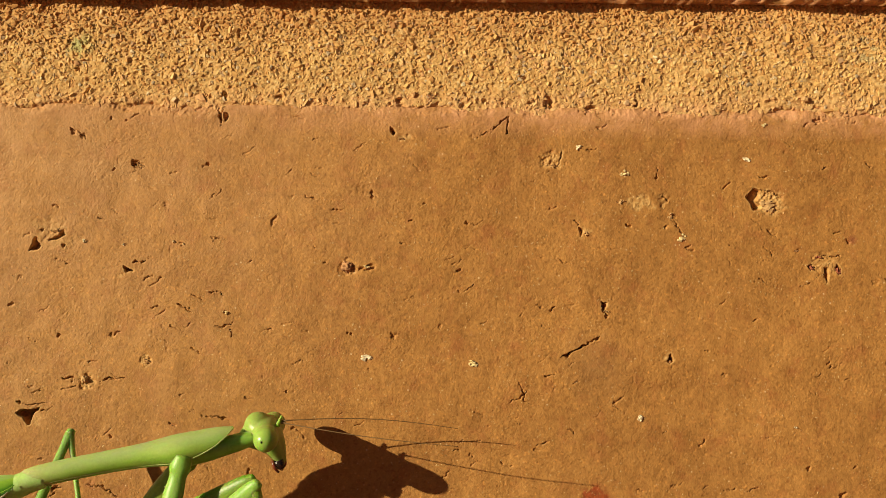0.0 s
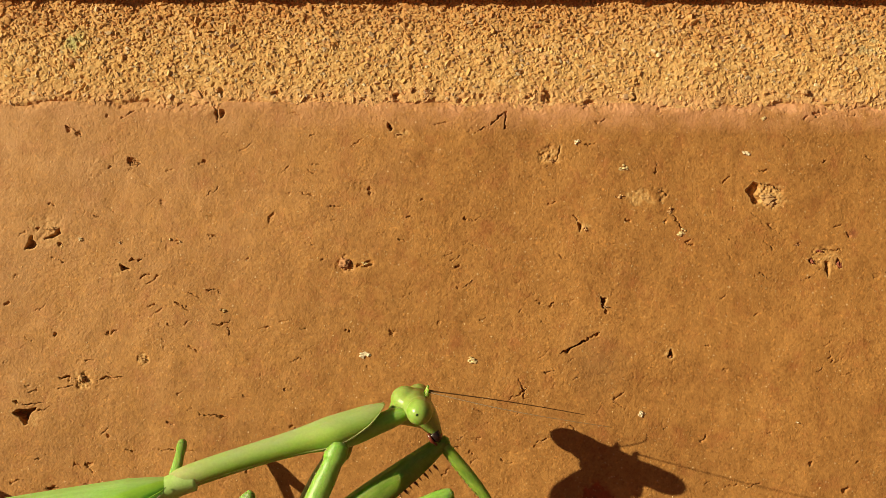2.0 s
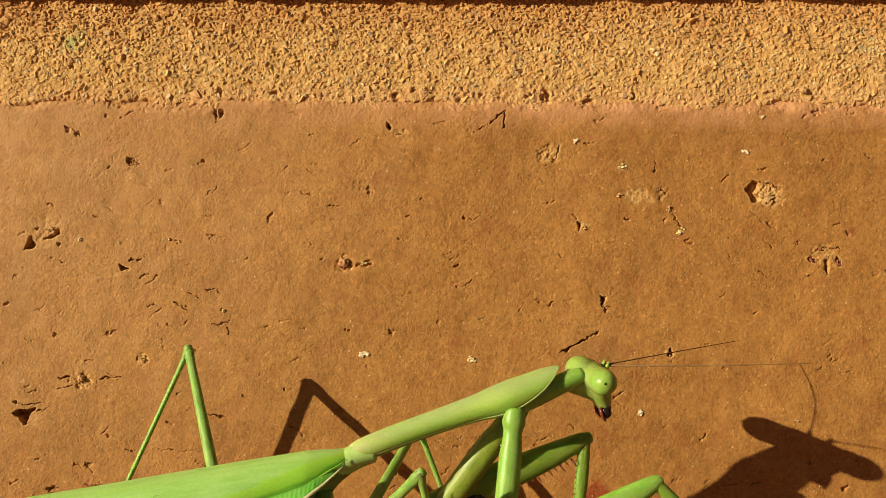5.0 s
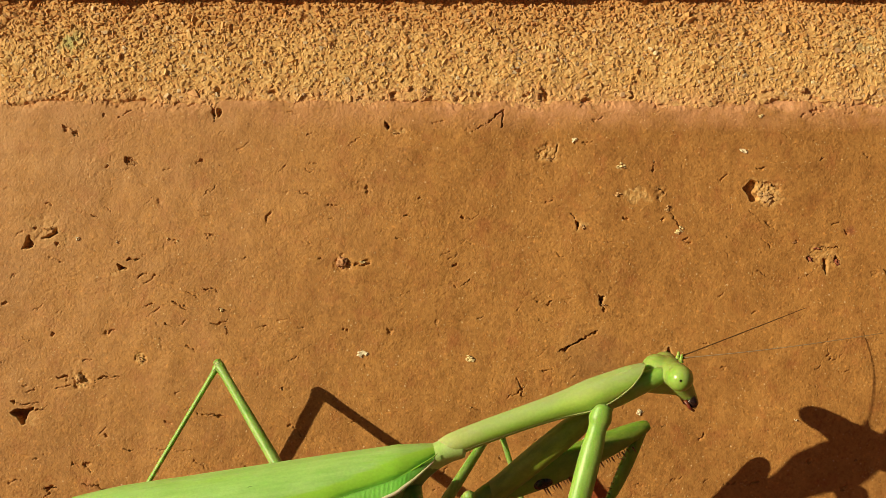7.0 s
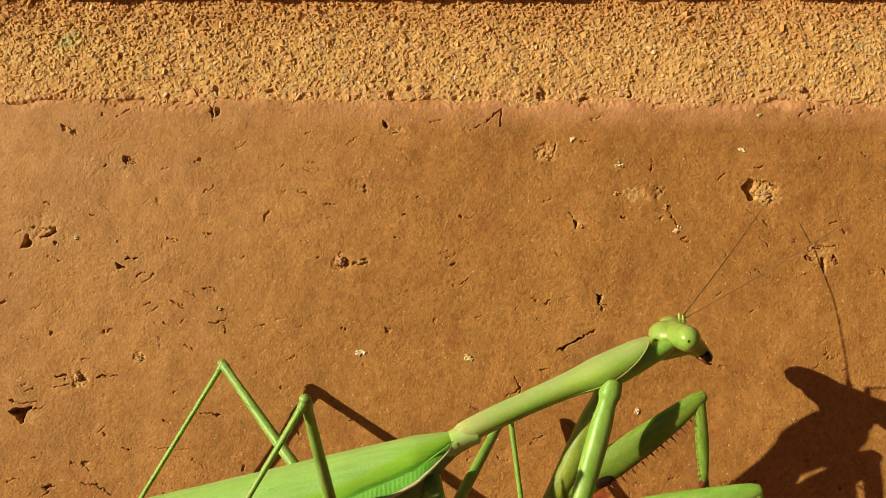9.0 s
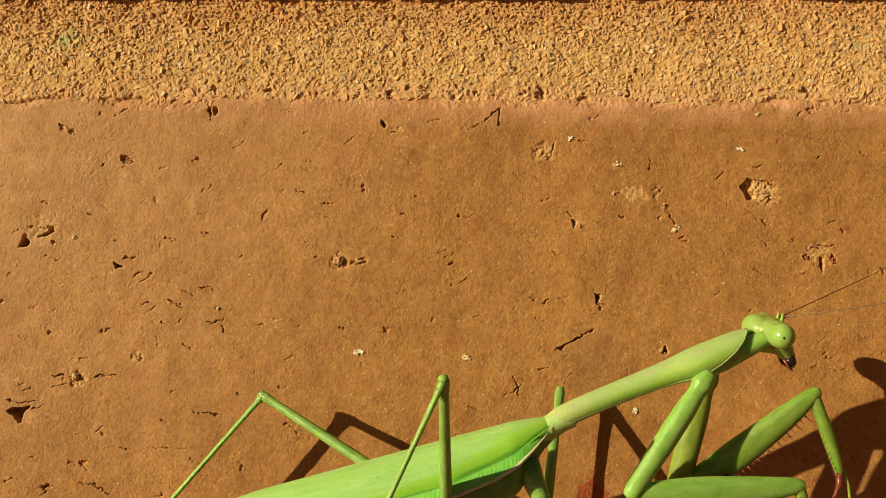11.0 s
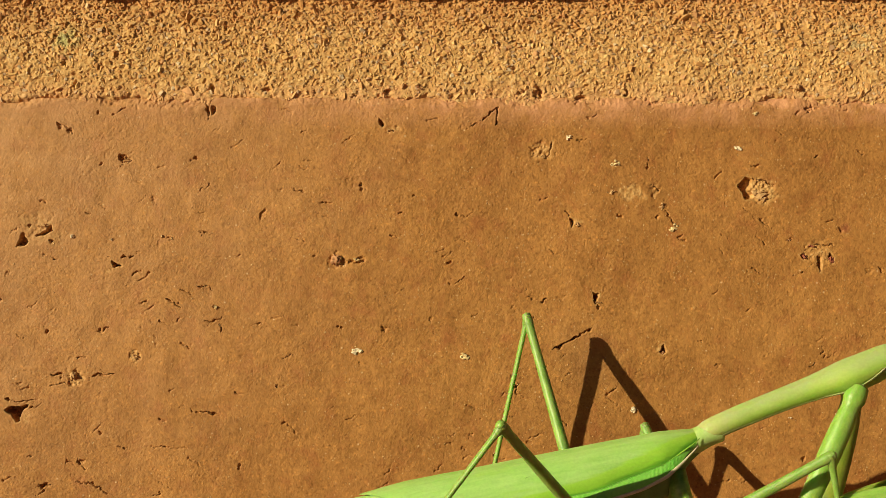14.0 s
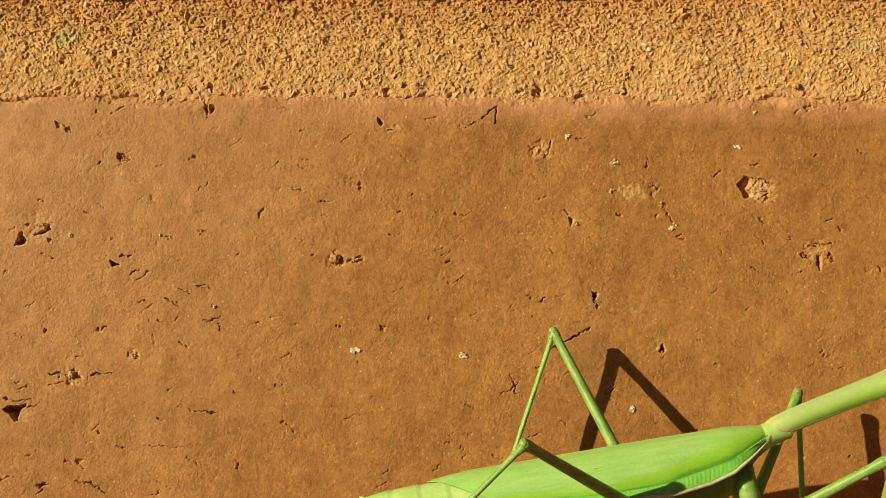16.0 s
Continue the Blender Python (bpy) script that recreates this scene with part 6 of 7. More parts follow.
    walk(fore_tibiae[0], [
        (0, pose(0.01786, 0.00029, -0.00300, 0.0, 74.9, -8.1)),
        (0.5, pose(0.01896, 0.00485, -0.00211, 0.0, 85.3, -7.8)),
        (1, pose(0.01989, 0.00435, -0.00076, 0.0, 72.5, -7.7)),
        (1.5, pose(0.02111, 0.00390, -0.00162, 0.0, 68.4, -9.1)),
        (2, pose(0.02127, 0.00378, -0.00105, 0.0, 57.8, -8.9)),
        (2.5, pose(0.02074, 0.00374, -0.00109, 0.0, 56.3, -8.6)),
        (3, pose(0.02107, 0.00360, -0.00442, -0.0, 74.3, -7.6)),
        (3.5, pose(0.02110, 0.00350, -0.00482, 0.0, 63.0, -6.8)),
        (4, pose(0.02051, 0.00316, -0.00436, -0.0, 73.5, -5.9)),
        (4.2, pose(0.01966, 0.00250, -0.00375, 180.0, 84.8, 176.3)),
        (6.3, pose(0.01763, 0.00772, -0.00230, 180.0, 69.1, 172.1)),
        (6.5, pose(0.01727, 0.00791, -0.00301, 180.0, 58.7, 173.3)),
        (7, pose(0.01741, 0.00675, -0.00192, 180.0, 59.4, 174.9)),
        (7.5, pose(0.01778, 0.00614, -0.00062, 180.0, 65.8, 176.0)),
        (8, pose(0.01837, 0.00337, -0.00048, 180.0, 76.1, 173.4)),
        (8.5, pose(0.01873, 0.00230, -0.00041, -180.0, 76.2, 174.6)),
        (9, pose(0.01997, 0.00185, -0.00186, 180.0, 82.3, 174.0)),
        (9.2, pose(0.02083, 0.00096, -0.00114, 0.0, 84.9, -5.8)),
        (11.3, pose(0.02121, 0.00001, -0.00375, -0.0, 84.8, -1.8)),
        (11.5, pose(0.02217, -0.00087, -0.00339, 180.0, 89.2, 178.7)),
        (12, pose(0.02218, -0.00130, -0.00433, 180.0, 25.8, 178.9)),
        (12.5, pose(0.02143, -0.00147, -0.00558, 180.0, 80.2, 178.8)),
        (13, pose(0.02175, -0.00235, -0.00661, 180.0, 14.6, 177.8)),
        (13.2, pose(0.02293, 0.00196, -0.00787, -180.0, 28.5, 178.2)),
        (13.5, pose(0.02321, 0.00393, -0.00797, -180.0, 30.9, 178.4)),
        (13.7, pose(0.02193, -0.00242, -0.00666, 180.0, 31.4, 178.3)),
        (14, pose(0.02323, 0.00252, -0.00750, 180.0, 34.0, 178.5)),
        (14.5, pose(0.02255, 0.00629, -0.00792, 180.0, 35.8, 179.1)),
        (14.8, pose(0.02262, -0.00128, -0.00646, 180.0, 36.3, 178.7)),
        (15, pose(0.02194, 0.00665, -0.00786, 180.0, 37.7, 179.4)),
        (15.5, pose(0.02307, 0.00326, -0.00756, 180.0, 38.5, 179.3)),
        (16, pose(0.02306, 0.00284, -0.00716, -180.0, 40.6, 179.5)),
    ])
    walk(fore_coxae[1], [
        (0, pose(0.01272, -0.00003, -0.00028, -162.2, 68.6, -169.0)),
        (0.5, pose(0.01272, -0.00018, -0.00003, -162.2, 68.6, -168.7)),
        (1, pose(0.01271, -0.00016, 0.00066, -167.8, 60.4, -173.7)),
        (1.5, pose(0.01271, 0.00035, 0.00056, -170.4, 54.2, -177.3)),
        (2, pose(0.01271, 0.00023, 0.00052, -169.0, 57.7, -176.0)),
        (2.5, pose(0.01270, 0.00006, 0.00082, -169.7, 56.2, -176.2)),
        (3, pose(0.01270, -0.00016, 0.00067, -169.6, 56.4, -175.1)),
        (3.5, pose(0.01269, -0.00035, 0.00088, -170.0, 55.4, -174.7)),
        (4, pose(0.01267, -0.00067, 0.00097, -169.2, 57.4, -173.1)),
        (4.2, pose(0.01260, -0.00123, 0.00126, -155.8, 73.7, -158.6)),
        (6.3, pose(0.01270, -0.00011, 0.00080, -158.8, 71.6, -165.7)),
        (6.5, pose(0.01267, -0.00044, 0.00108, -161.6, 69.2, -167.1)),
        (7, pose(0.01263, -0.00085, 0.00125, -164.7, 65.5, -168.4)),
        (7.5, pose(0.01257, -0.00109, 0.00166, -162.6, 68.1, -165.4)),
        (8, pose(0.01265, -0.00041, 0.00132, -165.9, 63.8, -171.0)),
        (8.5, pose(0.01262, -0.00075, 0.00140, -163.8, 66.8, -167.8)),
        (9, pose(0.01265, -0.00061, 0.00118, -167.8, 60.4, -172.0)),
        (9.2, pose(0.01262, -0.00062, 0.00152, -168.3, 59.3, -172.3)),
        (11.3, pose(0.01261, -0.00165, 0.00025, -174.4, 39.1, -172.9)),
        (11.5, pose(0.01260, -0.00177, 0.00020, -174.2, 40.0, -172.4)),
        (12, pose(0.01259, -0.00183, 0.00039, -174.7, 37.5, -172.5)),
        (12.5, pose(0.01259, -0.00180, 0.00047, -174.4, 39.3, -172.3)),
        (13, pose(0.01261, -0.00154, 0.00066, -174.1, 40.7, -173.2)),
        (13.2, pose(0.01258, -0.00165, 0.00097, -170.1, 55.1, -169.8)),
        (13.5, pose(0.01254, -0.00169, 0.00136, -170.7, 53.3, -170.1)),
        (13.7, pose(0.01256, -0.00166, 0.00117, -171.2, 51.8, -170.6)),
        (14, pose(0.01254, -0.00172, 0.00130, -171.2, 51.9, -170.3)),
        (14.5, pose(0.01251, -0.00186, 0.00138, -166.7, 62.4, -166.0)),
        (14.8, pose(0.01252, -0.00177, 0.00142, -169.7, 56.1, -169.0)),
        (15, pose(0.01248, -0.00195, 0.00150, -168.9, 58.0, -167.6)),
        (15.5, pose(0.01249, -0.00190, 0.00153, -167.9, 60.2, -166.8)),
        (16, pose(0.01247, -0.00196, 0.00161, -165.9, 63.8, -164.9)),
    ])
    walk(fore_femora[1], [
        (0, pose(0.01857, -0.00624, -0.00237, 167.3, 36.5, 151.1)),
        (0.5, pose(0.01901, -0.00723, -0.00380, 168.1, 28.9, 148.7)),
        (1, pose(0.01967, -0.00547, -0.00485, 176.0, 17.6, 159.3)),
        (1.5, pose(0.02118, -0.00175, -0.00534, -179.5, 11.9, 173.2)),
        (2, pose(0.02032, -0.00171, -0.00420, -179.2, 19.2, 173.6)),
        (2.5, pose(0.02015, -0.00180, -0.00301, -179.1, 21.7, 173.9)),
        (3, pose(0.02092, -0.00280, -0.00350, 179.7, 19.5, 171.6)),
        (3.5, pose(0.01974, -0.00355, -0.00509, 179.0, 13.4, 168.9)),
        (4, pose(0.02073, -0.00385, -0.00546, 179.2, 11.9, 170.1)),
        (4.2, pose(0.02259, -0.00421, -0.00417, 178.3, 22.2, 171.9)),
        (6.3, pose(0.01901, 0.00271, -0.00906, -177.7, 4.3, -159.2)),
        (6.5, pose(0.01728, 0.00271, -0.00881, -177.8, 3.5, -154.6)),
        (7, pose(0.01769, 0.00238, -0.00928, 179.0, -1.9, -156.5)),
        (7.5, pose(0.02010, 0.00205, -0.00958, 178.2, -4.0, -160.1)),
        (8, pose(0.02174, -0.00221, -0.00835, -179.9, 1.6, 175.8)),
        (8.5, pose(0.02229, -0.00119, -0.00870, -179.9, 0.8, -178.0)),
        (9, pose(0.02100, -0.00363, -0.00875, -180.0, -0.8, 170.8)),
        (9.2, pose(0.02090, -0.00100, -0.00931, 179.4, -4.9, -178.4)),
        (11.3, pose(0.01743, -0.00074, -0.01014, 177.6, -13.7, -171.6)),
        (11.5, pose(0.01761, -0.00042, -0.00980, 177.6, -11.5, -169.6)),
        (12, pose(0.01709, -0.00005, -0.00971, 176.8, -13.5, -167.6)),
        (12.5, pose(0.01762, -0.00104, -0.00935, 178.2, -11.2, -172.0)),
        (13, pose(0.01811, -0.00349, -0.00802, -179.8, -5.6, 176.1)),
        (13.2, pose(0.02029, -0.00243, -0.00787, -179.9, 1.4, -178.6)),
        (13.5, pose(0.01992, -0.00224, -0.00753, -180.0, 0.4, -177.5)),
        (13.7, pose(0.01918, -0.00760, -0.00641, 178.4, 4.9, 160.3)),
        (14, pose(0.01954, -0.00504, -0.00670, 179.6, 3.3, 171.1)),
        (14.5, pose(0.02019, 0.00168, -0.00805, -179.2, 2.1, -159.3)),
        (14.8, pose(0.01973, -0.00687, -0.00617, 178.1, 7.0, 163.7)),
        (15, pose(0.01936, 0.00165, -0.00789, -179.8, 0.5, -158.9)),
        (15.5, pose(0.02089, -0.00074, -0.00779, -179.7, 1.6, -170.1)),
        (16, pose(0.02134, -0.00017, -0.00769, -179.3, 3.0, -167.3)),
    ])
    walk(fore_tibiae[1], [
        (0, pose(0.01857, -0.00624, -0.00237, 0.0, 86.0, -8.1)),
        (0.5, pose(0.01901, -0.00723, -0.00380, 0.0, 85.1, -7.8)),
        (1, pose(0.01967, -0.00547, -0.00485, 0.0, 76.1, -7.7)),
        (1.5, pose(0.02118, -0.00175, -0.00534, 0.0, 84.8, -9.1)),
        (2, pose(0.02032, -0.00171, -0.00420, 0.0, 79.9, -8.9)),
        (2.5, pose(0.02015, -0.00180, -0.00301, 0.0, 88.6, -8.6)),
        (3, pose(0.02092, -0.00280, -0.00350, -0.0, 57.3, -7.6)),
        (3.5, pose(0.01974, -0.00355, -0.00509, 0.0, 85.9, -6.8)),
        (4, pose(0.02073, -0.00385, -0.00546, -0.0, 71.2, -5.9)),
        (4.2, pose(0.02259, -0.00421, -0.00417, 0.0, 51.7, -3.7)),
        (6.3, pose(0.01901, 0.00271, -0.00906, 0.0, 60.2, -7.9)),
        (6.5, pose(0.01728, 0.00271, -0.00881, 0.0, 60.4, -6.7)),
        (7, pose(0.01769, 0.00238, -0.00928, 0.0, 62.3, -5.1)),
        (7.5, pose(0.02010, 0.00205, -0.00958, 0.0, 65.3, -4.0)),
        (8, pose(0.02174, -0.00221, -0.00835, 0.0, 75.7, -6.6)),
        (8.5, pose(0.02229, -0.00119, -0.00870, -0.0, 73.7, -5.4)),
        (9, pose(0.02100, -0.00363, -0.00875, 0.0, 75.9, -6.0)),
        (9.2, pose(0.02090, -0.00100, -0.00931, 0.0, 78.0, -5.8)),
        (11.3, pose(0.01743, -0.00074, -0.01014, -0.0, 89.1, -1.8)),
        (11.5, pose(0.01761, -0.00042, -0.00980, 0.0, 89.8, -1.3)),
        (12, pose(0.01709, -0.00005, -0.00971, 0.0, 89.3, -1.1)),
        (12.5, pose(0.01762, -0.00104, -0.00935, 0.0, 86.3, -1.2)),
        (13, pose(0.01811, -0.00349, -0.00802, 0.0, 82.9, -2.2)),
        (13.2, pose(0.02029, -0.00243, -0.00787, -0.0, 87.3, -1.8)),
        (13.5, pose(0.01992, -0.00224, -0.00753, -0.0, 87.6, -1.6)),
        (13.7, pose(0.01918, -0.00760, -0.00641, 0.0, 88.7, -1.7)),
        (14, pose(0.01954, -0.00504, -0.00670, 0.0, 88.5, -1.5)),
        (14.5, pose(0.02019, 0.00168, -0.00805, 0.0, 86.4, -0.9)),
        (14.8, pose(0.01973, -0.00687, -0.00617, 0.0, 85.8, -1.3)),
        (15, pose(0.01936, 0.00165, -0.00789, 0.0, 84.3, -0.6)),
        (15.5, pose(0.02089, -0.00074, -0.00779, 0.0, 83.3, -0.7)),
        (16, pose(0.02134, -0.00017, -0.00769, -0.0, 81.2, -0.5)),
    ])
    walk(hind_femora[0], [
        (0, pose(-0.02628, 0.00969, 0.00540, -14.5, 31.0, -26.6)),
        (0.5, pose(-0.02755, 0.01525, 0.00459, -18.0, 24.3, -38.3)),
        (1, pose(-0.02767, 0.01615, 0.00380, -17.3, 21.9, -39.9)),
        (1.5, pose(-0.02811, 0.01665, 0.00336, -19.3, 24.6, -40.1)),
        (2, pose(-0.02754, 0.01596, 0.00349, -23.6, 29.7, -41.4)),
        (2.5, pose(-0.01670, 0.01271, 0.00822, -53.1, 49.2, -60.4)),
        (3, pose(-0.00928, 0.01079, 0.01063, -98.9, 60.2, -97.7)),
        (3.5, pose(-0.00809, 0.01029, 0.01077, -108.0, 61.1, -105.9)),
        (4, pose(-0.00993, 0.01085, 0.01014, -94.2, 59.4, -93.6)),
        (4.2, pose(-0.01168, 0.01087, 0.00961, -81.3, 58.3, -82.6)),
        (6.3, pose(-0.01371, 0.01319, 0.00889, -69.7, 50.0, -74.2)),
        (6.5, pose(-0.01586, 0.01281, 0.00835, -56.7, 47.9, -64.0)),
        (7, pose(-0.01737, 0.01216, 0.00805, -47.8, 46.8, -56.5)),
        (7.5, pose(-0.01750, 0.01077, 0.00820, -44.3, 49.7, -52.0)),
        (8, pose(-0.01765, 0.01261, 0.00834, -47.5, 46.3, -56.5)),
        (8.5, pose(-0.01760, 0.01156, 0.00851, -45.9, 48.6, -54.0)),
        (9, pose(-0.01760, 0.01240, 0.00883, -47.9, 47.7, -56.2)),
        (9.2, pose(-0.02046, 0.01128, 0.00825, -33.7, 44.4, -43.6)),
        (11.3, pose(-0.02436, 0.00738, 0.00698, -14.3, 39.2, -21.9)),
        (11.5, pose(-0.02598, 0.00648, 0.00564, -9.5, 33.8, -16.8)),
        (12, pose(-0.02682, 0.00627, 0.00493, -8.0, 30.9, -15.3)),
        (12.5, pose(-0.02562, 0.00617, 0.00602, -9.5, 35.5, -16.1)),
        (13, pose(-0.02294, 0.00807, 0.00733, -18.6, 42.0, -26.7)),
        (13.2, pose(-0.01913, 0.00852, 0.01013, -32.4, 54.5, -37.9)),
        (13.5, pose(-0.01137, 0.00744, 0.01197, -80.7, 71.6, -81.2)),
        (13.7, pose(-0.01246, 0.00674, 0.01203, -67.5, 72.9, -68.4)),
        (14, pose(-0.01142, 0.00750, 0.01134, -80.3, 70.8, -80.8)),
        (14.5, pose(-0.01414, 0.00785, 0.01067, -56.7, 66.0, -59.0)),
        (14.8, pose(-0.01312, 0.00748, 0.01119, -63.8, 69.1, -65.3)),
        (15, pose(-0.01557, 0.00765, 0.01013, -45.9, 63.2, -49.1)),
        (15.5, pose(-0.01451, 0.00773, 0.01044, -53.4, 65.4, -56.0)),
        (16, pose(-0.01523, 0.00742, 0.01012, -47.0, 64.4, -49.9)),
    ])
    walk(hind_tibiae[0], [
        (0, pose(-0.02628, 0.00969, 0.00540, 159.0, 56.5, 155.3)),
        (0.5, pose(-0.02755, 0.01525, 0.00459, 159.0, 56.5, 155.3)),
        (1, pose(-0.02767, 0.01615, 0.00380, 160.6, 53.5, 156.4)),
        (1.5, pose(-0.02811, 0.01665, 0.00336, 161.4, 49.6, 156.1)),
        (2, pose(-0.02754, 0.01596, 0.00349, 158.5, 52.6, 153.6)),
        (2.5, pose(-0.01670, 0.01271, 0.00822, 173.7, 53.1, 172.2)),
        (3, pose(-0.00928, 0.01079, 0.01063, 174.2, 47.4, 172.1)),
        (3.5, pose(-0.00809, 0.01029, 0.01077, 175.7, 68.2, 175.4)),
        (4, pose(-0.00993, 0.01085, 0.01014, 176.0, 67.5, 175.7)),
        (4.2, pose(-0.01168, 0.01087, 0.00961, 177.6, 60.8, 177.2)),
        (6.3, pose(-0.01371, 0.01319, 0.00889, 175.0, 53.2, 173.8)),
        (6.5, pose(-0.01586, 0.01281, 0.00835, 175.5, 52.0, 174.3)),
        (7, pose(-0.01737, 0.01216, 0.00805, 176.9, 51.5, 176.1)),
        (7.5, pose(-0.01750, 0.01077, 0.00820, 178.3, 51.1, 177.8)),
        (8, pose(-0.01765, 0.01261, 0.00834, 176.1, 48.0, 174.7)),
        (8.5, pose(-0.01760, 0.01156, 0.00851, 176.2, 48.2, 174.9)),
        (9, pose(-0.01760, 0.01240, 0.00883, 175.2, 46.0, 173.3)),
        (9.2, pose(-0.02046, 0.01128, 0.00825, 177.1, 40.4, 175.5)),
        (11.3, pose(-0.02436, 0.00738, 0.00698, 179.5, 30.5, 179.0)),
        (11.5, pose(-0.02598, 0.00648, 0.00564, 179.0, 26.7, 177.8)),
        (12, pose(-0.02682, 0.00627, 0.00493, 179.2, 24.7, 178.2)),
        (12.5, pose(-0.02562, 0.00617, 0.00602, 179.0, 26.9, 177.8)),
        (13, pose(-0.02294, 0.00807, 0.00733, 178.1, 35.1, 176.7)),
        (13.2, pose(-0.01913, 0.00852, 0.01013, 179.6, 32.9, 179.3)),
        (13.5, pose(-0.01137, 0.00744, 0.01197, 178.4, 34.4, 177.2)),
        (13.7, pose(-0.01246, 0.00674, 0.01203, 179.2, 54.5, 179.0)),
        (14, pose(-0.01142, 0.00750, 0.01134, 177.5, 66.5, 177.3)),
        (14.5, pose(-0.01414, 0.00785, 0.01067, 179.8, 63.9, 179.8)),
        (14.8, pose(-0.01312, 0.00748, 0.01119, 178.6, 67.2, 178.5)),
        (15, pose(-0.01557, 0.00765, 0.01013, 179.9, 62.5, 179.9)),
        (15.5, pose(-0.01451, 0.00773, 0.01044, -179.5, 62.9, -179.4)),
        (16, pose(-0.01523, 0.00742, 0.01012, 179.9, 62.1, 179.9)),
    ])
    walk(hind_femora[1], [
        (0, pose(-0.00914, -0.01527, 0.00230, 101.6, 29.0, 95.7)),
        (0.5, pose(-0.00854, -0.01538, 0.00218, 106.9, 28.3, 98.2)),
        (1, pose(-0.00909, -0.01553, 0.00189, 102.7, 27.2, 95.9)),
        (1.5, pose(-0.01143, -0.01539, 0.00209, 81.8, 28.2, 86.1)),
        (2, pose(-0.01350, -0.01488, 0.00255, 65.4, 30.0, 77.1)),
        (2.5, pose(-0.01206, -0.01558, 0.00163, 75.7, 26.2, 83.6)),
        (3, pose(-0.01290, -0.01584, 0.00109, 67.0, 23.8, 80.3)),
        (3.5, pose(-0.01232, -0.01584, 0.00095, 72.0, 23.5, 82.6)),
        (4, pose(-0.01272, -0.01618, 0.00017, 65.9, 20.2, 81.2)),
        (4.2, pose(-0.01574, -0.01523, 0.00025, 42.2, 20.7, 68.7)),
        (6.3, pose(-0.01958, -0.01243, 0.00138, 26.5, 25.2, 49.5)),
        (6.5, pose(-0.02170, -0.01055, 0.00101, 17.4, 23.6, 38.0)),
        (7, pose(-0.02183, -0.01031, 0.00102, 16.8, 23.7, 36.9)),
        (7.5, pose(-0.02079, -0.01097, 0.00181, 22.0, 26.9, 41.7)),
        (8, pose(-0.02133, -0.00959, 0.00265, 20.0, 30.5, 35.7)),
        (8.5, pose(-0.01678, -0.01128, 0.00415, 43.8, 39.4, 56.5)),
        (9, pose(-0.01039, -0.01178, 0.00657, 90.8, 49.7, 90.6)),
        (9.2, pose(-0.00665, -0.01058, 0.00747, 118.8, 52.9, 113.7)),
        (11.3, pose(-0.00859, -0.01214, 0.00627, 104.1, 47.5, 100.5)),
        (11.5, pose(-0.01002, -0.01257, 0.00603, 93.6, 46.2, 92.6)),
        (12, pose(-0.01078, -0.01259, 0.00598, 87.9, 46.0, 88.5)),
        (12.5, pose(-0.00986, -0.01220, 0.00627, 94.7, 47.8, 93.5)),
        (13, pose(-0.01176, -0.01235, 0.00610, 80.7, 46.8, 83.2)),
        (13.2, pose(-0.01462, -0.01194, 0.00568, 60.0, 44.8, 67.9)),
        (13.5, pose(-0.01569, -0.01176, 0.00551, 53.0, 43.6, 62.5)),
        (13.7, pose(-0.01498, -0.01135, 0.00610, 57.4, 47.0, 64.9)),
        (14, pose(-0.01627, -0.01138, 0.00555, 49.0, 43.9, 58.9)),
        (14.5, pose(-0.01838, -0.01112, 0.00437, 36.1, 38.1, 49.8)),
        (14.8, pose(-0.01700, -0.01102, 0.00536, 44.1, 43.1, 54.8)),
        (15, pose(-0.02023, -0.01100, 0.00383, 27.9, 34.0, 43.4)),
        (15.5, pose(-0.01916, -0.01095, 0.00431, 32.5, 37.0, 46.6)),
        (16, pose(-0.02024, -0.01102, 0.00417, 28.4, 34.9, 43.4)),
    ])
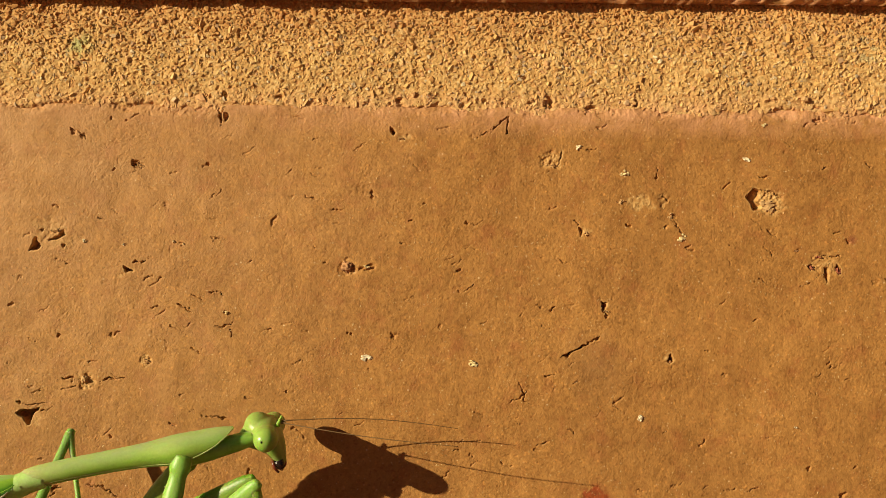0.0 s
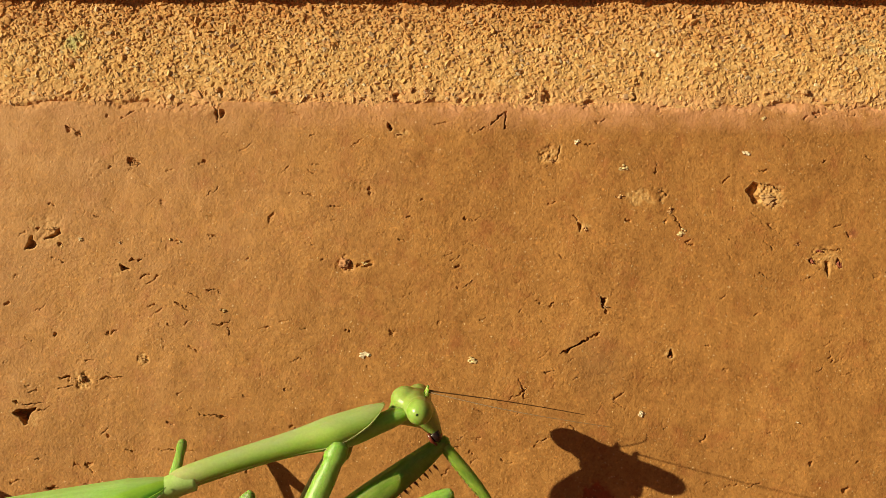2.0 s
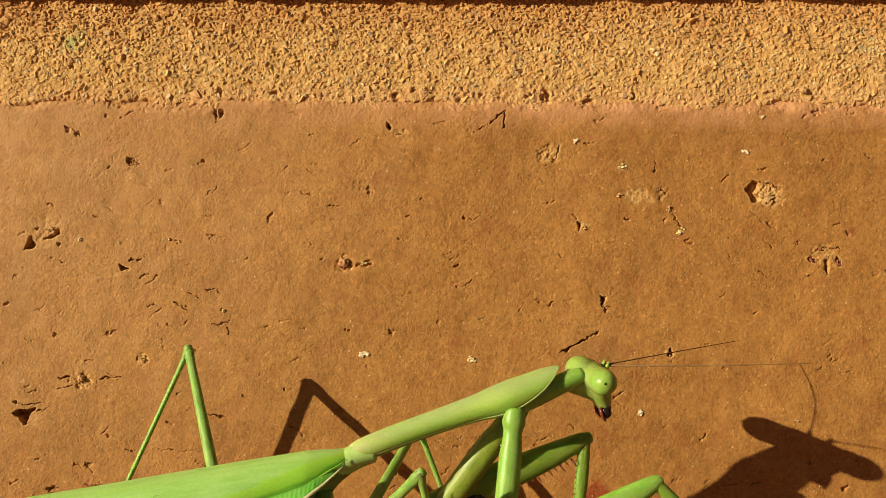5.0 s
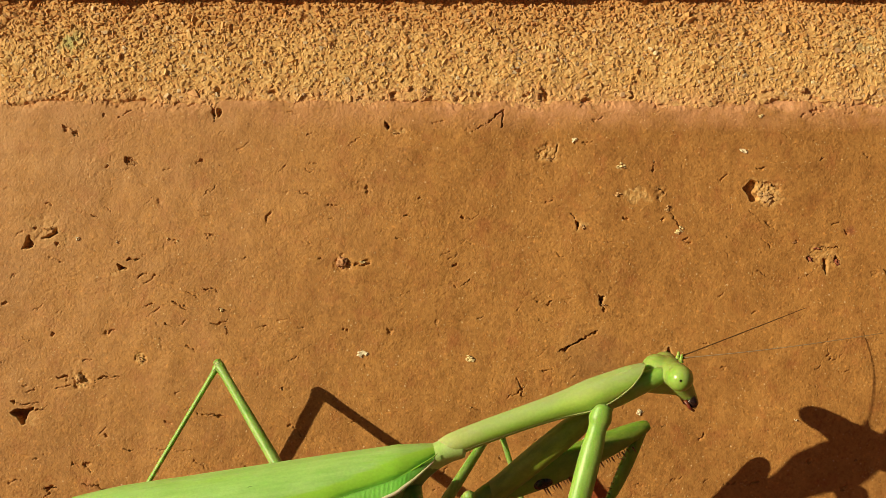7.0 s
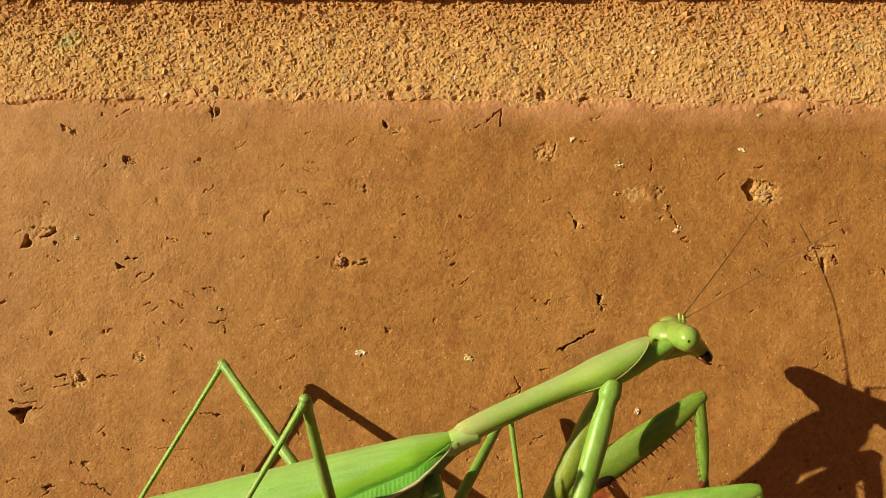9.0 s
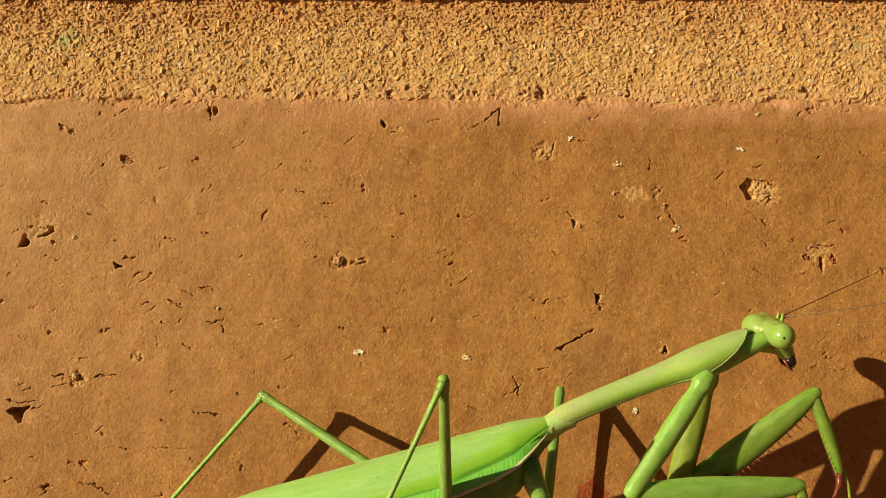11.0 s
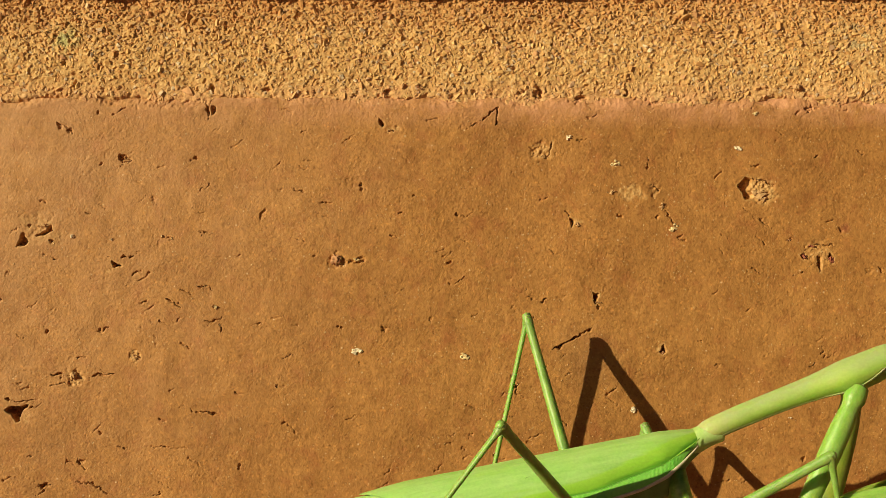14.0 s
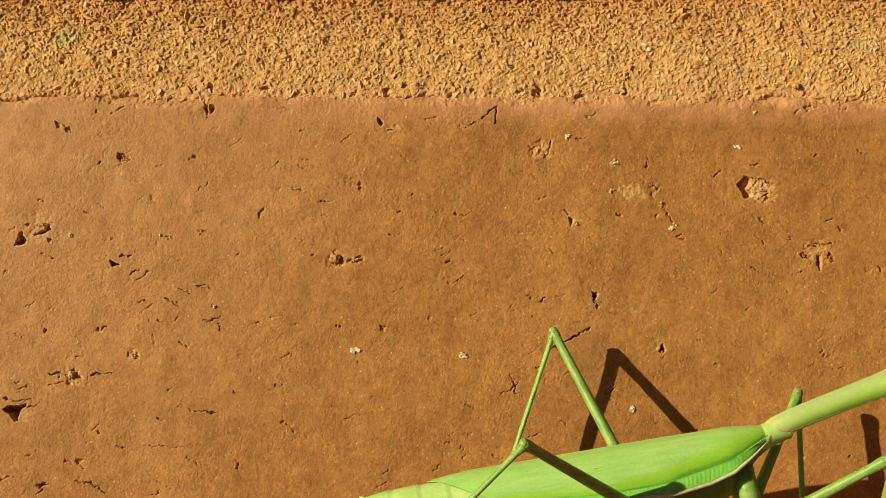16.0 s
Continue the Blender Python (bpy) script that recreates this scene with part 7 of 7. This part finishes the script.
    walk(hind_tibiae[1], [
        (0, pose(-0.00914, -0.01527, 0.00230, 178.2, 13.0, 171.9)),
        (0.5, pose(-0.00854, -0.01538, 0.00218, 178.3, 12.4, 172.2)),
        (1, pose(-0.00909, -0.01553, 0.00189, 178.3, 12.8, 172.3)),
        (1.5, pose(-0.01143, -0.01539, 0.00209, 178.4, 10.1, 170.9)),
        (2, pose(-0.01350, -0.01488, 0.00255, 178.4, 10.4, 171.1)),
        (2.5, pose(-0.01206, -0.01558, 0.00163, 178.7, 8.8, 171.4)),
        (3, pose(-0.01290, -0.01584, 0.00109, 178.8, 7.6, 171.1)),
        (3.5, pose(-0.01232, -0.01584, 0.00095, 179.3, 6.1, 173.2)),
        (4, pose(-0.01272, -0.01618, 0.00017, 179.1, 8.8, 174.1)),
        (4.2, pose(-0.01574, -0.01523, 0.00025, 179.5, 8.5, 176.3)),
        (6.3, pose(-0.01958, -0.01243, 0.00138, 178.0, 14.6, 172.1)),
        (6.5, pose(-0.02170, -0.01055, 0.00101, 177.6, 17.1, 171.9)),
        (7, pose(-0.02183, -0.01031, 0.00102, 178.1, 21.9, 174.9)),
        (7.5, pose(-0.02079, -0.01097, 0.00181, 178.3, 31.3, 176.8)),
        (8, pose(-0.02133, -0.00959, 0.00265, 162.0, 30.5, 147.3)),
        (8.5, pose(-0.01678, -0.01128, 0.00415, 177.1, 32.7, 174.6)),
        (9, pose(-0.01039, -0.01178, 0.00657, 175.6, 46.8, 174.0)),
        (9.2, pose(-0.00665, -0.01058, 0.00747, 176.2, 53.9, 175.3)),
        (11.3, pose(-0.00859, -0.01214, 0.00627, 177.2, 47.8, 176.2)),
        (11.5, pose(-0.01002, -0.01257, 0.00603, 178.3, 46.6, 177.7)),
        (12, pose(-0.01078, -0.01259, 0.00598, 178.5, 47.1, 177.9)),
        (12.5, pose(-0.00986, -0.01220, 0.00627, 178.4, 46.6, 177.8)),
        (13, pose(-0.01176, -0.01235, 0.00610, 177.7, 45.5, 176.8)),
        (13.2, pose(-0.01462, -0.01194, 0.00568, 178.8, 43.0, 178.2)),
        (13.5, pose(-0.01569, -0.01176, 0.00551, 179.5, 40.8, 179.3)),
        (13.7, pose(-0.01498, -0.01135, 0.00610, 178.8, 42.7, 178.3)),
        (14, pose(-0.01627, -0.01138, 0.00555, 179.0, 41.9, 178.5)),
        (14.5, pose(-0.01838, -0.01112, 0.00437, 179.9, 35.4, 179.9)),
        (14.8, pose(-0.01700, -0.01102, 0.00536, 179.7, 40.5, 179.6)),
        (15, pose(-0.02023, -0.01100, 0.00383, -177.5, 34.4, -175.6)),
        (15.5, pose(-0.01916, -0.01095, 0.00431, -178.9, 35.9, -178.2)),
        (16, pose(-0.02024, -0.01102, 0.00417, 179.7, 35.7, 179.5)),
    ])
    walk(mid_femora[0], [
        (0, pose(0.00269, 0.00719, 0.00240, -141.1, 52.3, -134.4)),
        (0.5, pose(0.00277, 0.01153, 0.00133, -131.7, 37.5, -118.5)),
        (1, pose(0.00152, 0.01271, 0.00096, -122.6, 34.9, -110.1)),
        (1.5, pose(0.00112, 0.01253, 0.00107, -119.7, 36.0, -108.5)),
        (2, pose(-0.00011, 0.01247, 0.00109, -109.9, 37.1, -102.3)),
        (2.5, pose(-0.00069, 0.01295, 0.00066, -105.4, 34.7, -98.9)),
        (3, pose(-0.00253, 0.01375, -0.00070, -88.7, 28.2, -89.4)),
        (3.5, pose(-0.00360, 0.01413, -0.00033, -78.5, 28.7, -84.4)),
        (4, pose(-0.00414, 0.01370, -0.00176, -69.8, 23.9, -81.5)),
        (4.2, pose(0.00120, 0.01265, -0.00083, -125.1, 28.8, -108.7)),
        (6.3, pose(0.00705, 0.01094, 0.00019, -155.4, 28.9, -136.6)),
        (6.5, pose(0.00636, 0.01129, 0.00165, -149.3, 34.1, -133.3)),
        (7, pose(0.00582, 0.01133, -0.00023, -151.5, 28.6, -131.4)),
        (7.5, pose(0.00558, 0.01124, -0.00036, -151.0, 28.6, -130.8)),
        (8, pose(0.00579, 0.01100, -0.00105, -154.2, 26.1, -132.3)),
        (8.5, pose(0.00556, 0.01103, -0.00106, -153.3, 26.3, -131.4)),
        (9, pose(0.00584, 0.01105, -0.00027, -152.1, 28.8, -132.3)),
        (9.2, pose(0.00500, 0.01014, 0.00045, -148.4, 34.1, -132.3)),
        (11.3, pose(0.00190, 0.00875, 0.00089, -132.2, 44.6, -122.5)),
        (11.5, pose(0.00169, 0.00877, 0.00044, -131.3, 43.3, -121.1)),
        (12, pose(0.00081, 0.00883, 0.00051, -123.7, 44.9, -115.2)),
        (12.5, pose(0.00125, 0.00885, 0.00064, -127.3, 44.5, -118.1)),
        (13, pose(0.00072, 0.00888, 0.00026, -123.2, 43.9, -114.4)),
        (13.2, pose(-0.00178, 0.00686, 0.00038, -98.7, 56.4, -97.3)),
        (13.5, pose(-0.00275, 0.00682, 0.00021, -85.1, 56.2, -85.9)),
        (13.7, pose(-0.00192, 0.00675, 0.00053, -96.9, 57.6, -95.8)),
        (14, pose(-0.00326, 0.00672, 0.00013, -77.5, 56.1, -79.6)),
        (14.5, pose(-0.00447, 0.00659, -0.00145, -58.6, 47.8, -65.7)),
        (14.8, pose(-0.00172, 0.00650, -0.00170, -101.4, 49.4, -98.7)),
        (15, pose(-0.00014, 0.00642, 0.00036, -121.7, 56.0, -117.1)),
        (15.5, pose(0.00185, 0.00628, -0.00009, -142.8, 48.9, -134.8)),
        (16, pose(0.00456, 0.00616, 0.00147, -156.6, 46.2, -149.1)),
    ])
    walk(mid_tibiae[0], [
        (0, pose(0.00269, 0.00719, 0.00240, -79.9, 71.4, -80.4)),
        (0.5, pose(0.00277, 0.01153, 0.00133, -113.7, 66.1, -111.9)),
        (1, pose(0.00152, 0.01271, 0.00096, -115.3, 64.6, -113.1)),
        (1.5, pose(0.00112, 0.01253, 0.00107, 174.6, 68.3, 174.2)),
        (2, pose(-0.00011, 0.01247, 0.00109, -141.7, 55.8, -136.3)),
        (2.5, pose(-0.00069, 0.01295, 0.00066, -140.4, 58.9, -136.0)),
        (3, pose(-0.00253, 0.01375, -0.00070, -128.9, 54.1, -123.2)),
        (3.5, pose(-0.00360, 0.01413, -0.00033, -132.5, 54.2, -126.6)),
        (4, pose(-0.00414, 0.01370, -0.00176, -114.4, 54.8, -110.3)),
        (4.2, pose(0.00120, 0.01265, -0.00083, -12.8, 77.5, -13.1)),
        (6.3, pose(0.00705, 0.01094, 0.00019, 2.7, 79.0, 2.7)),
        (6.5, pose(0.00636, 0.01129, 0.00165, -4.0, 71.2, -4.2)),
        (7, pose(0.00582, 0.01133, -0.00023, 1.0, 80.5, 1.0)),
        (7.5, pose(0.00558, 0.01124, -0.00036, 3.7, 82.5, 3.7)),
        (8, pose(0.00579, 0.01100, -0.00105, 168.4, 87.7, 168.4)),
        (8.5, pose(0.00556, 0.01103, -0.00106, 31.6, 89.7, 31.6)),
        (9, pose(0.00584, 0.01105, -0.00027, -178.9, 85.1, -178.9)),
        (9.2, pose(0.00500, 0.01014, 0.00045, 175.6, 71.7, 175.4)),
        (11.3, pose(0.00190, 0.00875, 0.00089, 179.6, 63.1, 179.6)),
        (11.5, pose(0.00169, 0.00877, 0.00044, 179.8, 58.9, 179.8)),
        (12, pose(0.00081, 0.00883, 0.00051, -179.9, 60.6, -179.9)),
        (12.5, pose(0.00125, 0.00885, 0.00064, -180.0, 59.8, -180.0)),
        (13, pose(0.00072, 0.00888, 0.00026, 179.1, 61.7, 179.0)),
        (13.2, pose(-0.00178, 0.00686, 0.00038, 172.1, 64.4, 171.2)),
        (13.5, pose(-0.00275, 0.00682, 0.00021, 178.6, 63.6, 178.4)),
        (13.7, pose(-0.00192, 0.00675, 0.00053, 172.5, 63.2, 171.6)),
        (14, pose(-0.00326, 0.00672, 0.00013, 178.7, 62.6, 178.5)),
        (14.5, pose(-0.00447, 0.00659, -0.00145, -122.1, 54.1, -116.9)),
        (14.8, pose(-0.00172, 0.00650, -0.00170, -123.0, 53.9, -117.7)),
        (15, pose(-0.00014, 0.00642, 0.00036, -173.6, 81.8, -173.5)),
        (15.5, pose(0.00185, 0.00628, -0.00009, -170.9, 84.1, -170.9)),
        (16, pose(0.00456, 0.00616, 0.00147, -172.9, 82.5, -172.8)),
    ])
    walk(mid_femora[1], [
        (0, pose(0.00971, -0.00562, -0.00276, 174.6, 18.6, 163.4)),
        (0.5, pose(0.00885, -0.00545, -0.00261, 173.9, 20.4, 163.0)),
        (1, pose(0.00809, -0.00533, -0.00256, 173.2, 22.0, 162.4)),
        (1.5, pose(0.00587, -0.00681, -0.00101, 162.9, 32.0, 149.8)),
        (2, pose(0.00564, -0.00716, -0.00072, 160.6, 33.3, 147.3)),
        (2.5, pose(0.00595, -0.00676, -0.00130, 163.8, 30.7, 150.3)),
        (3, pose(0.00566, -0.00660, -0.00124, 163.3, 31.8, 150.3)),
        (3.5, pose(0.00539, -0.00649, -0.00114, 162.5, 33.1, 150.0)),
        (4, pose(0.00509, -0.00636, -0.00085, 161.4, 35.3, 149.8)),
        (4.2, pose(0.00492, -0.00613, -0.00102, 161.9, 35.4, 150.6)),
        (6.3, pose(0.00268, -0.00623, -0.00145, 151.9, 40.0, 140.3)),
        (6.5, pose(0.00093, -0.00595, -0.00166, 139.6, 45.9, 130.2)),
        (7, pose(0.00059, -0.01150, -0.00148, 123.0, 29.0, 107.5)),
        (7.5, pose(-0.00011, -0.01202, -0.00195, 117.2, 26.2, 102.8)),
        (8, pose(-0.00166, -0.01229, -0.00230, 99.8, 24.5, 94.1)),
        (8.5, pose(-0.00044, -0.01221, -0.00232, 114.9, 24.3, 100.8)),
        (9, pose(0.00057, -0.01233, -0.00320, 130.8, 19.5, 106.1)),
        (9.2, pose(-0.00318, -0.01254, -0.00285, 78.6, 21.4, 85.8)),
        (11.3, pose(-0.00344, -0.01270, -0.00350, 72.7, 18.0, 84.5)),
        (11.5, pose(-0.00459, -0.01230, -0.00292, 59.6, 21.2, 78.0)),
        (12, pose(-0.00327, -0.01274, -0.00344, 75.6, 18.3, 85.4)),
        (12.5, pose(-0.00316, -0.01274, -0.00337, 77.6, 18.6, 86.0)),
        (13, pose(0.00195, -0.01229, -0.00448, 152.5, 12.7, 112.9)),
        (13.2, pose(0.00727, -0.00603, -0.00280, 171.2, 21.8, 157.4)),
        (13.5, pose(0.00752, -0.00561, -0.00270, 172.2, 22.2, 160.0)),
        (13.7, pose(0.00795, -0.00524, -0.00320, 174.1, 19.3, 162.6)),
        (14, pose(0.00825, -0.00521, -0.00257, 173.6, 21.7, 163.2)),
        (14.5, pose(0.00795, -0.00512, -0.00229, 173.1, 23.5, 163.2)),
        (14.8, pose(0.00786, -0.00518, -0.00267, 173.4, 22.0, 162.8)),
        (15, pose(0.00683, -0.00587, -0.00244, 170.2, 24.5, 157.3)),
        (15.5, pose(0.00785, -0.00510, -0.00284, 173.8, 21.2, 163.2)),
        (16, pose(0.00690, -0.00586, -0.00256, 170.5, 23.8, 157.4)),
    ])
    walk(mid_tibiae[1], [
        (0, pose(0.00971, -0.00562, -0.00276, -80.2, 55.2, -81.9)),
        (0.5, pose(0.00885, -0.00545, -0.00261, -73.9, 53.7, -76.9)),
        (1, pose(0.00809, -0.00533, -0.00256, -66.7, 52.1, -71.2)),
        (1.5, pose(0.00587, -0.00681, -0.00101, 4.1, 42.3, 6.1)),
        (2, pose(0.00564, -0.00716, -0.00072, -50.6, 62.9, -53.8)),
        (2.5, pose(0.00595, -0.00676, -0.00130, -53.0, 65.8, -55.5)),
        (3, pose(0.00566, -0.00660, -0.00124, -0.2, 74.1, -0.2)),
        (3.5, pose(0.00539, -0.00649, -0.00114, -12.4, 79.8, -12.6)),
        (4, pose(0.00509, -0.00636, -0.00085, -18.9, 85.5, -19.0)),
        (4.2, pose(0.00492, -0.00613, -0.00102, 13.9, 86.6, 13.9)),
        (6.3, pose(0.00268, -0.00623, -0.00145, 78.7, 60.2, 80.2)),
        (6.5, pose(0.00093, -0.00595, -0.00166, -89.8, 58.7, -89.8)),
        (7, pose(0.00059, -0.01150, -0.00148, 77.8, 63.6, 79.0)),
        (7.5, pose(-0.00011, -0.01202, -0.00195, -84.7, 62.2, -85.3)),
        (8, pose(-0.00166, -0.01229, -0.00230, -92.2, 63.4, -92.0)),
        (8.5, pose(-0.00044, -0.01221, -0.00232, -91.4, 61.4, -91.2)),
        (9, pose(0.00057, -0.01233, -0.00320, -89.5, 60.1, -89.6)),
        (9.2, pose(-0.00318, -0.01254, -0.00285, -89.9, 58.8, -89.9)),
        (11.3, pose(-0.00344, -0.01270, -0.00350, 86.2, 55.2, 86.9)),
        (11.5, pose(-0.00459, -0.01230, -0.00292, 83.6, 55.3, 84.7)),
        (12, pose(-0.00327, -0.01274, -0.00344, 80.3, 55.2, 82.0)),
        (12.5, pose(-0.00316, -0.01274, -0.00337, 83.2, 55.3, 84.4)),
        (13, pose(0.00195, -0.01229, -0.00448, 73.0, 57.0, 75.6)),
        (13.2, pose(0.00727, -0.00603, -0.00280, 80.6, 69.0, 81.2)),
        (13.5, pose(0.00752, -0.00561, -0.00270, 69.4, 70.4, 70.5)),
        (13.7, pose(0.00795, -0.00524, -0.00320, 70.7, 68.2, 72.0)),
        (14, pose(0.00825, -0.00521, -0.00257, 75.6, 72.1, 76.3)),
        (14.5, pose(0.00795, -0.00512, -0.00229, 79.1, 76.4, 79.4)),
        (14.8, pose(0.00786, -0.00518, -0.00267, 69.3, 69.2, 70.5)),
        (15, pose(0.00683, -0.00587, -0.00244, 74.7, 74.0, 75.3)),
        (15.5, pose(0.00785, -0.00510, -0.00284, 70.2, 71.4, 71.2)),
        (16, pose(0.00690, -0.00586, -0.00256, 60.1, 71.2, 61.4)),
    ])


motions()
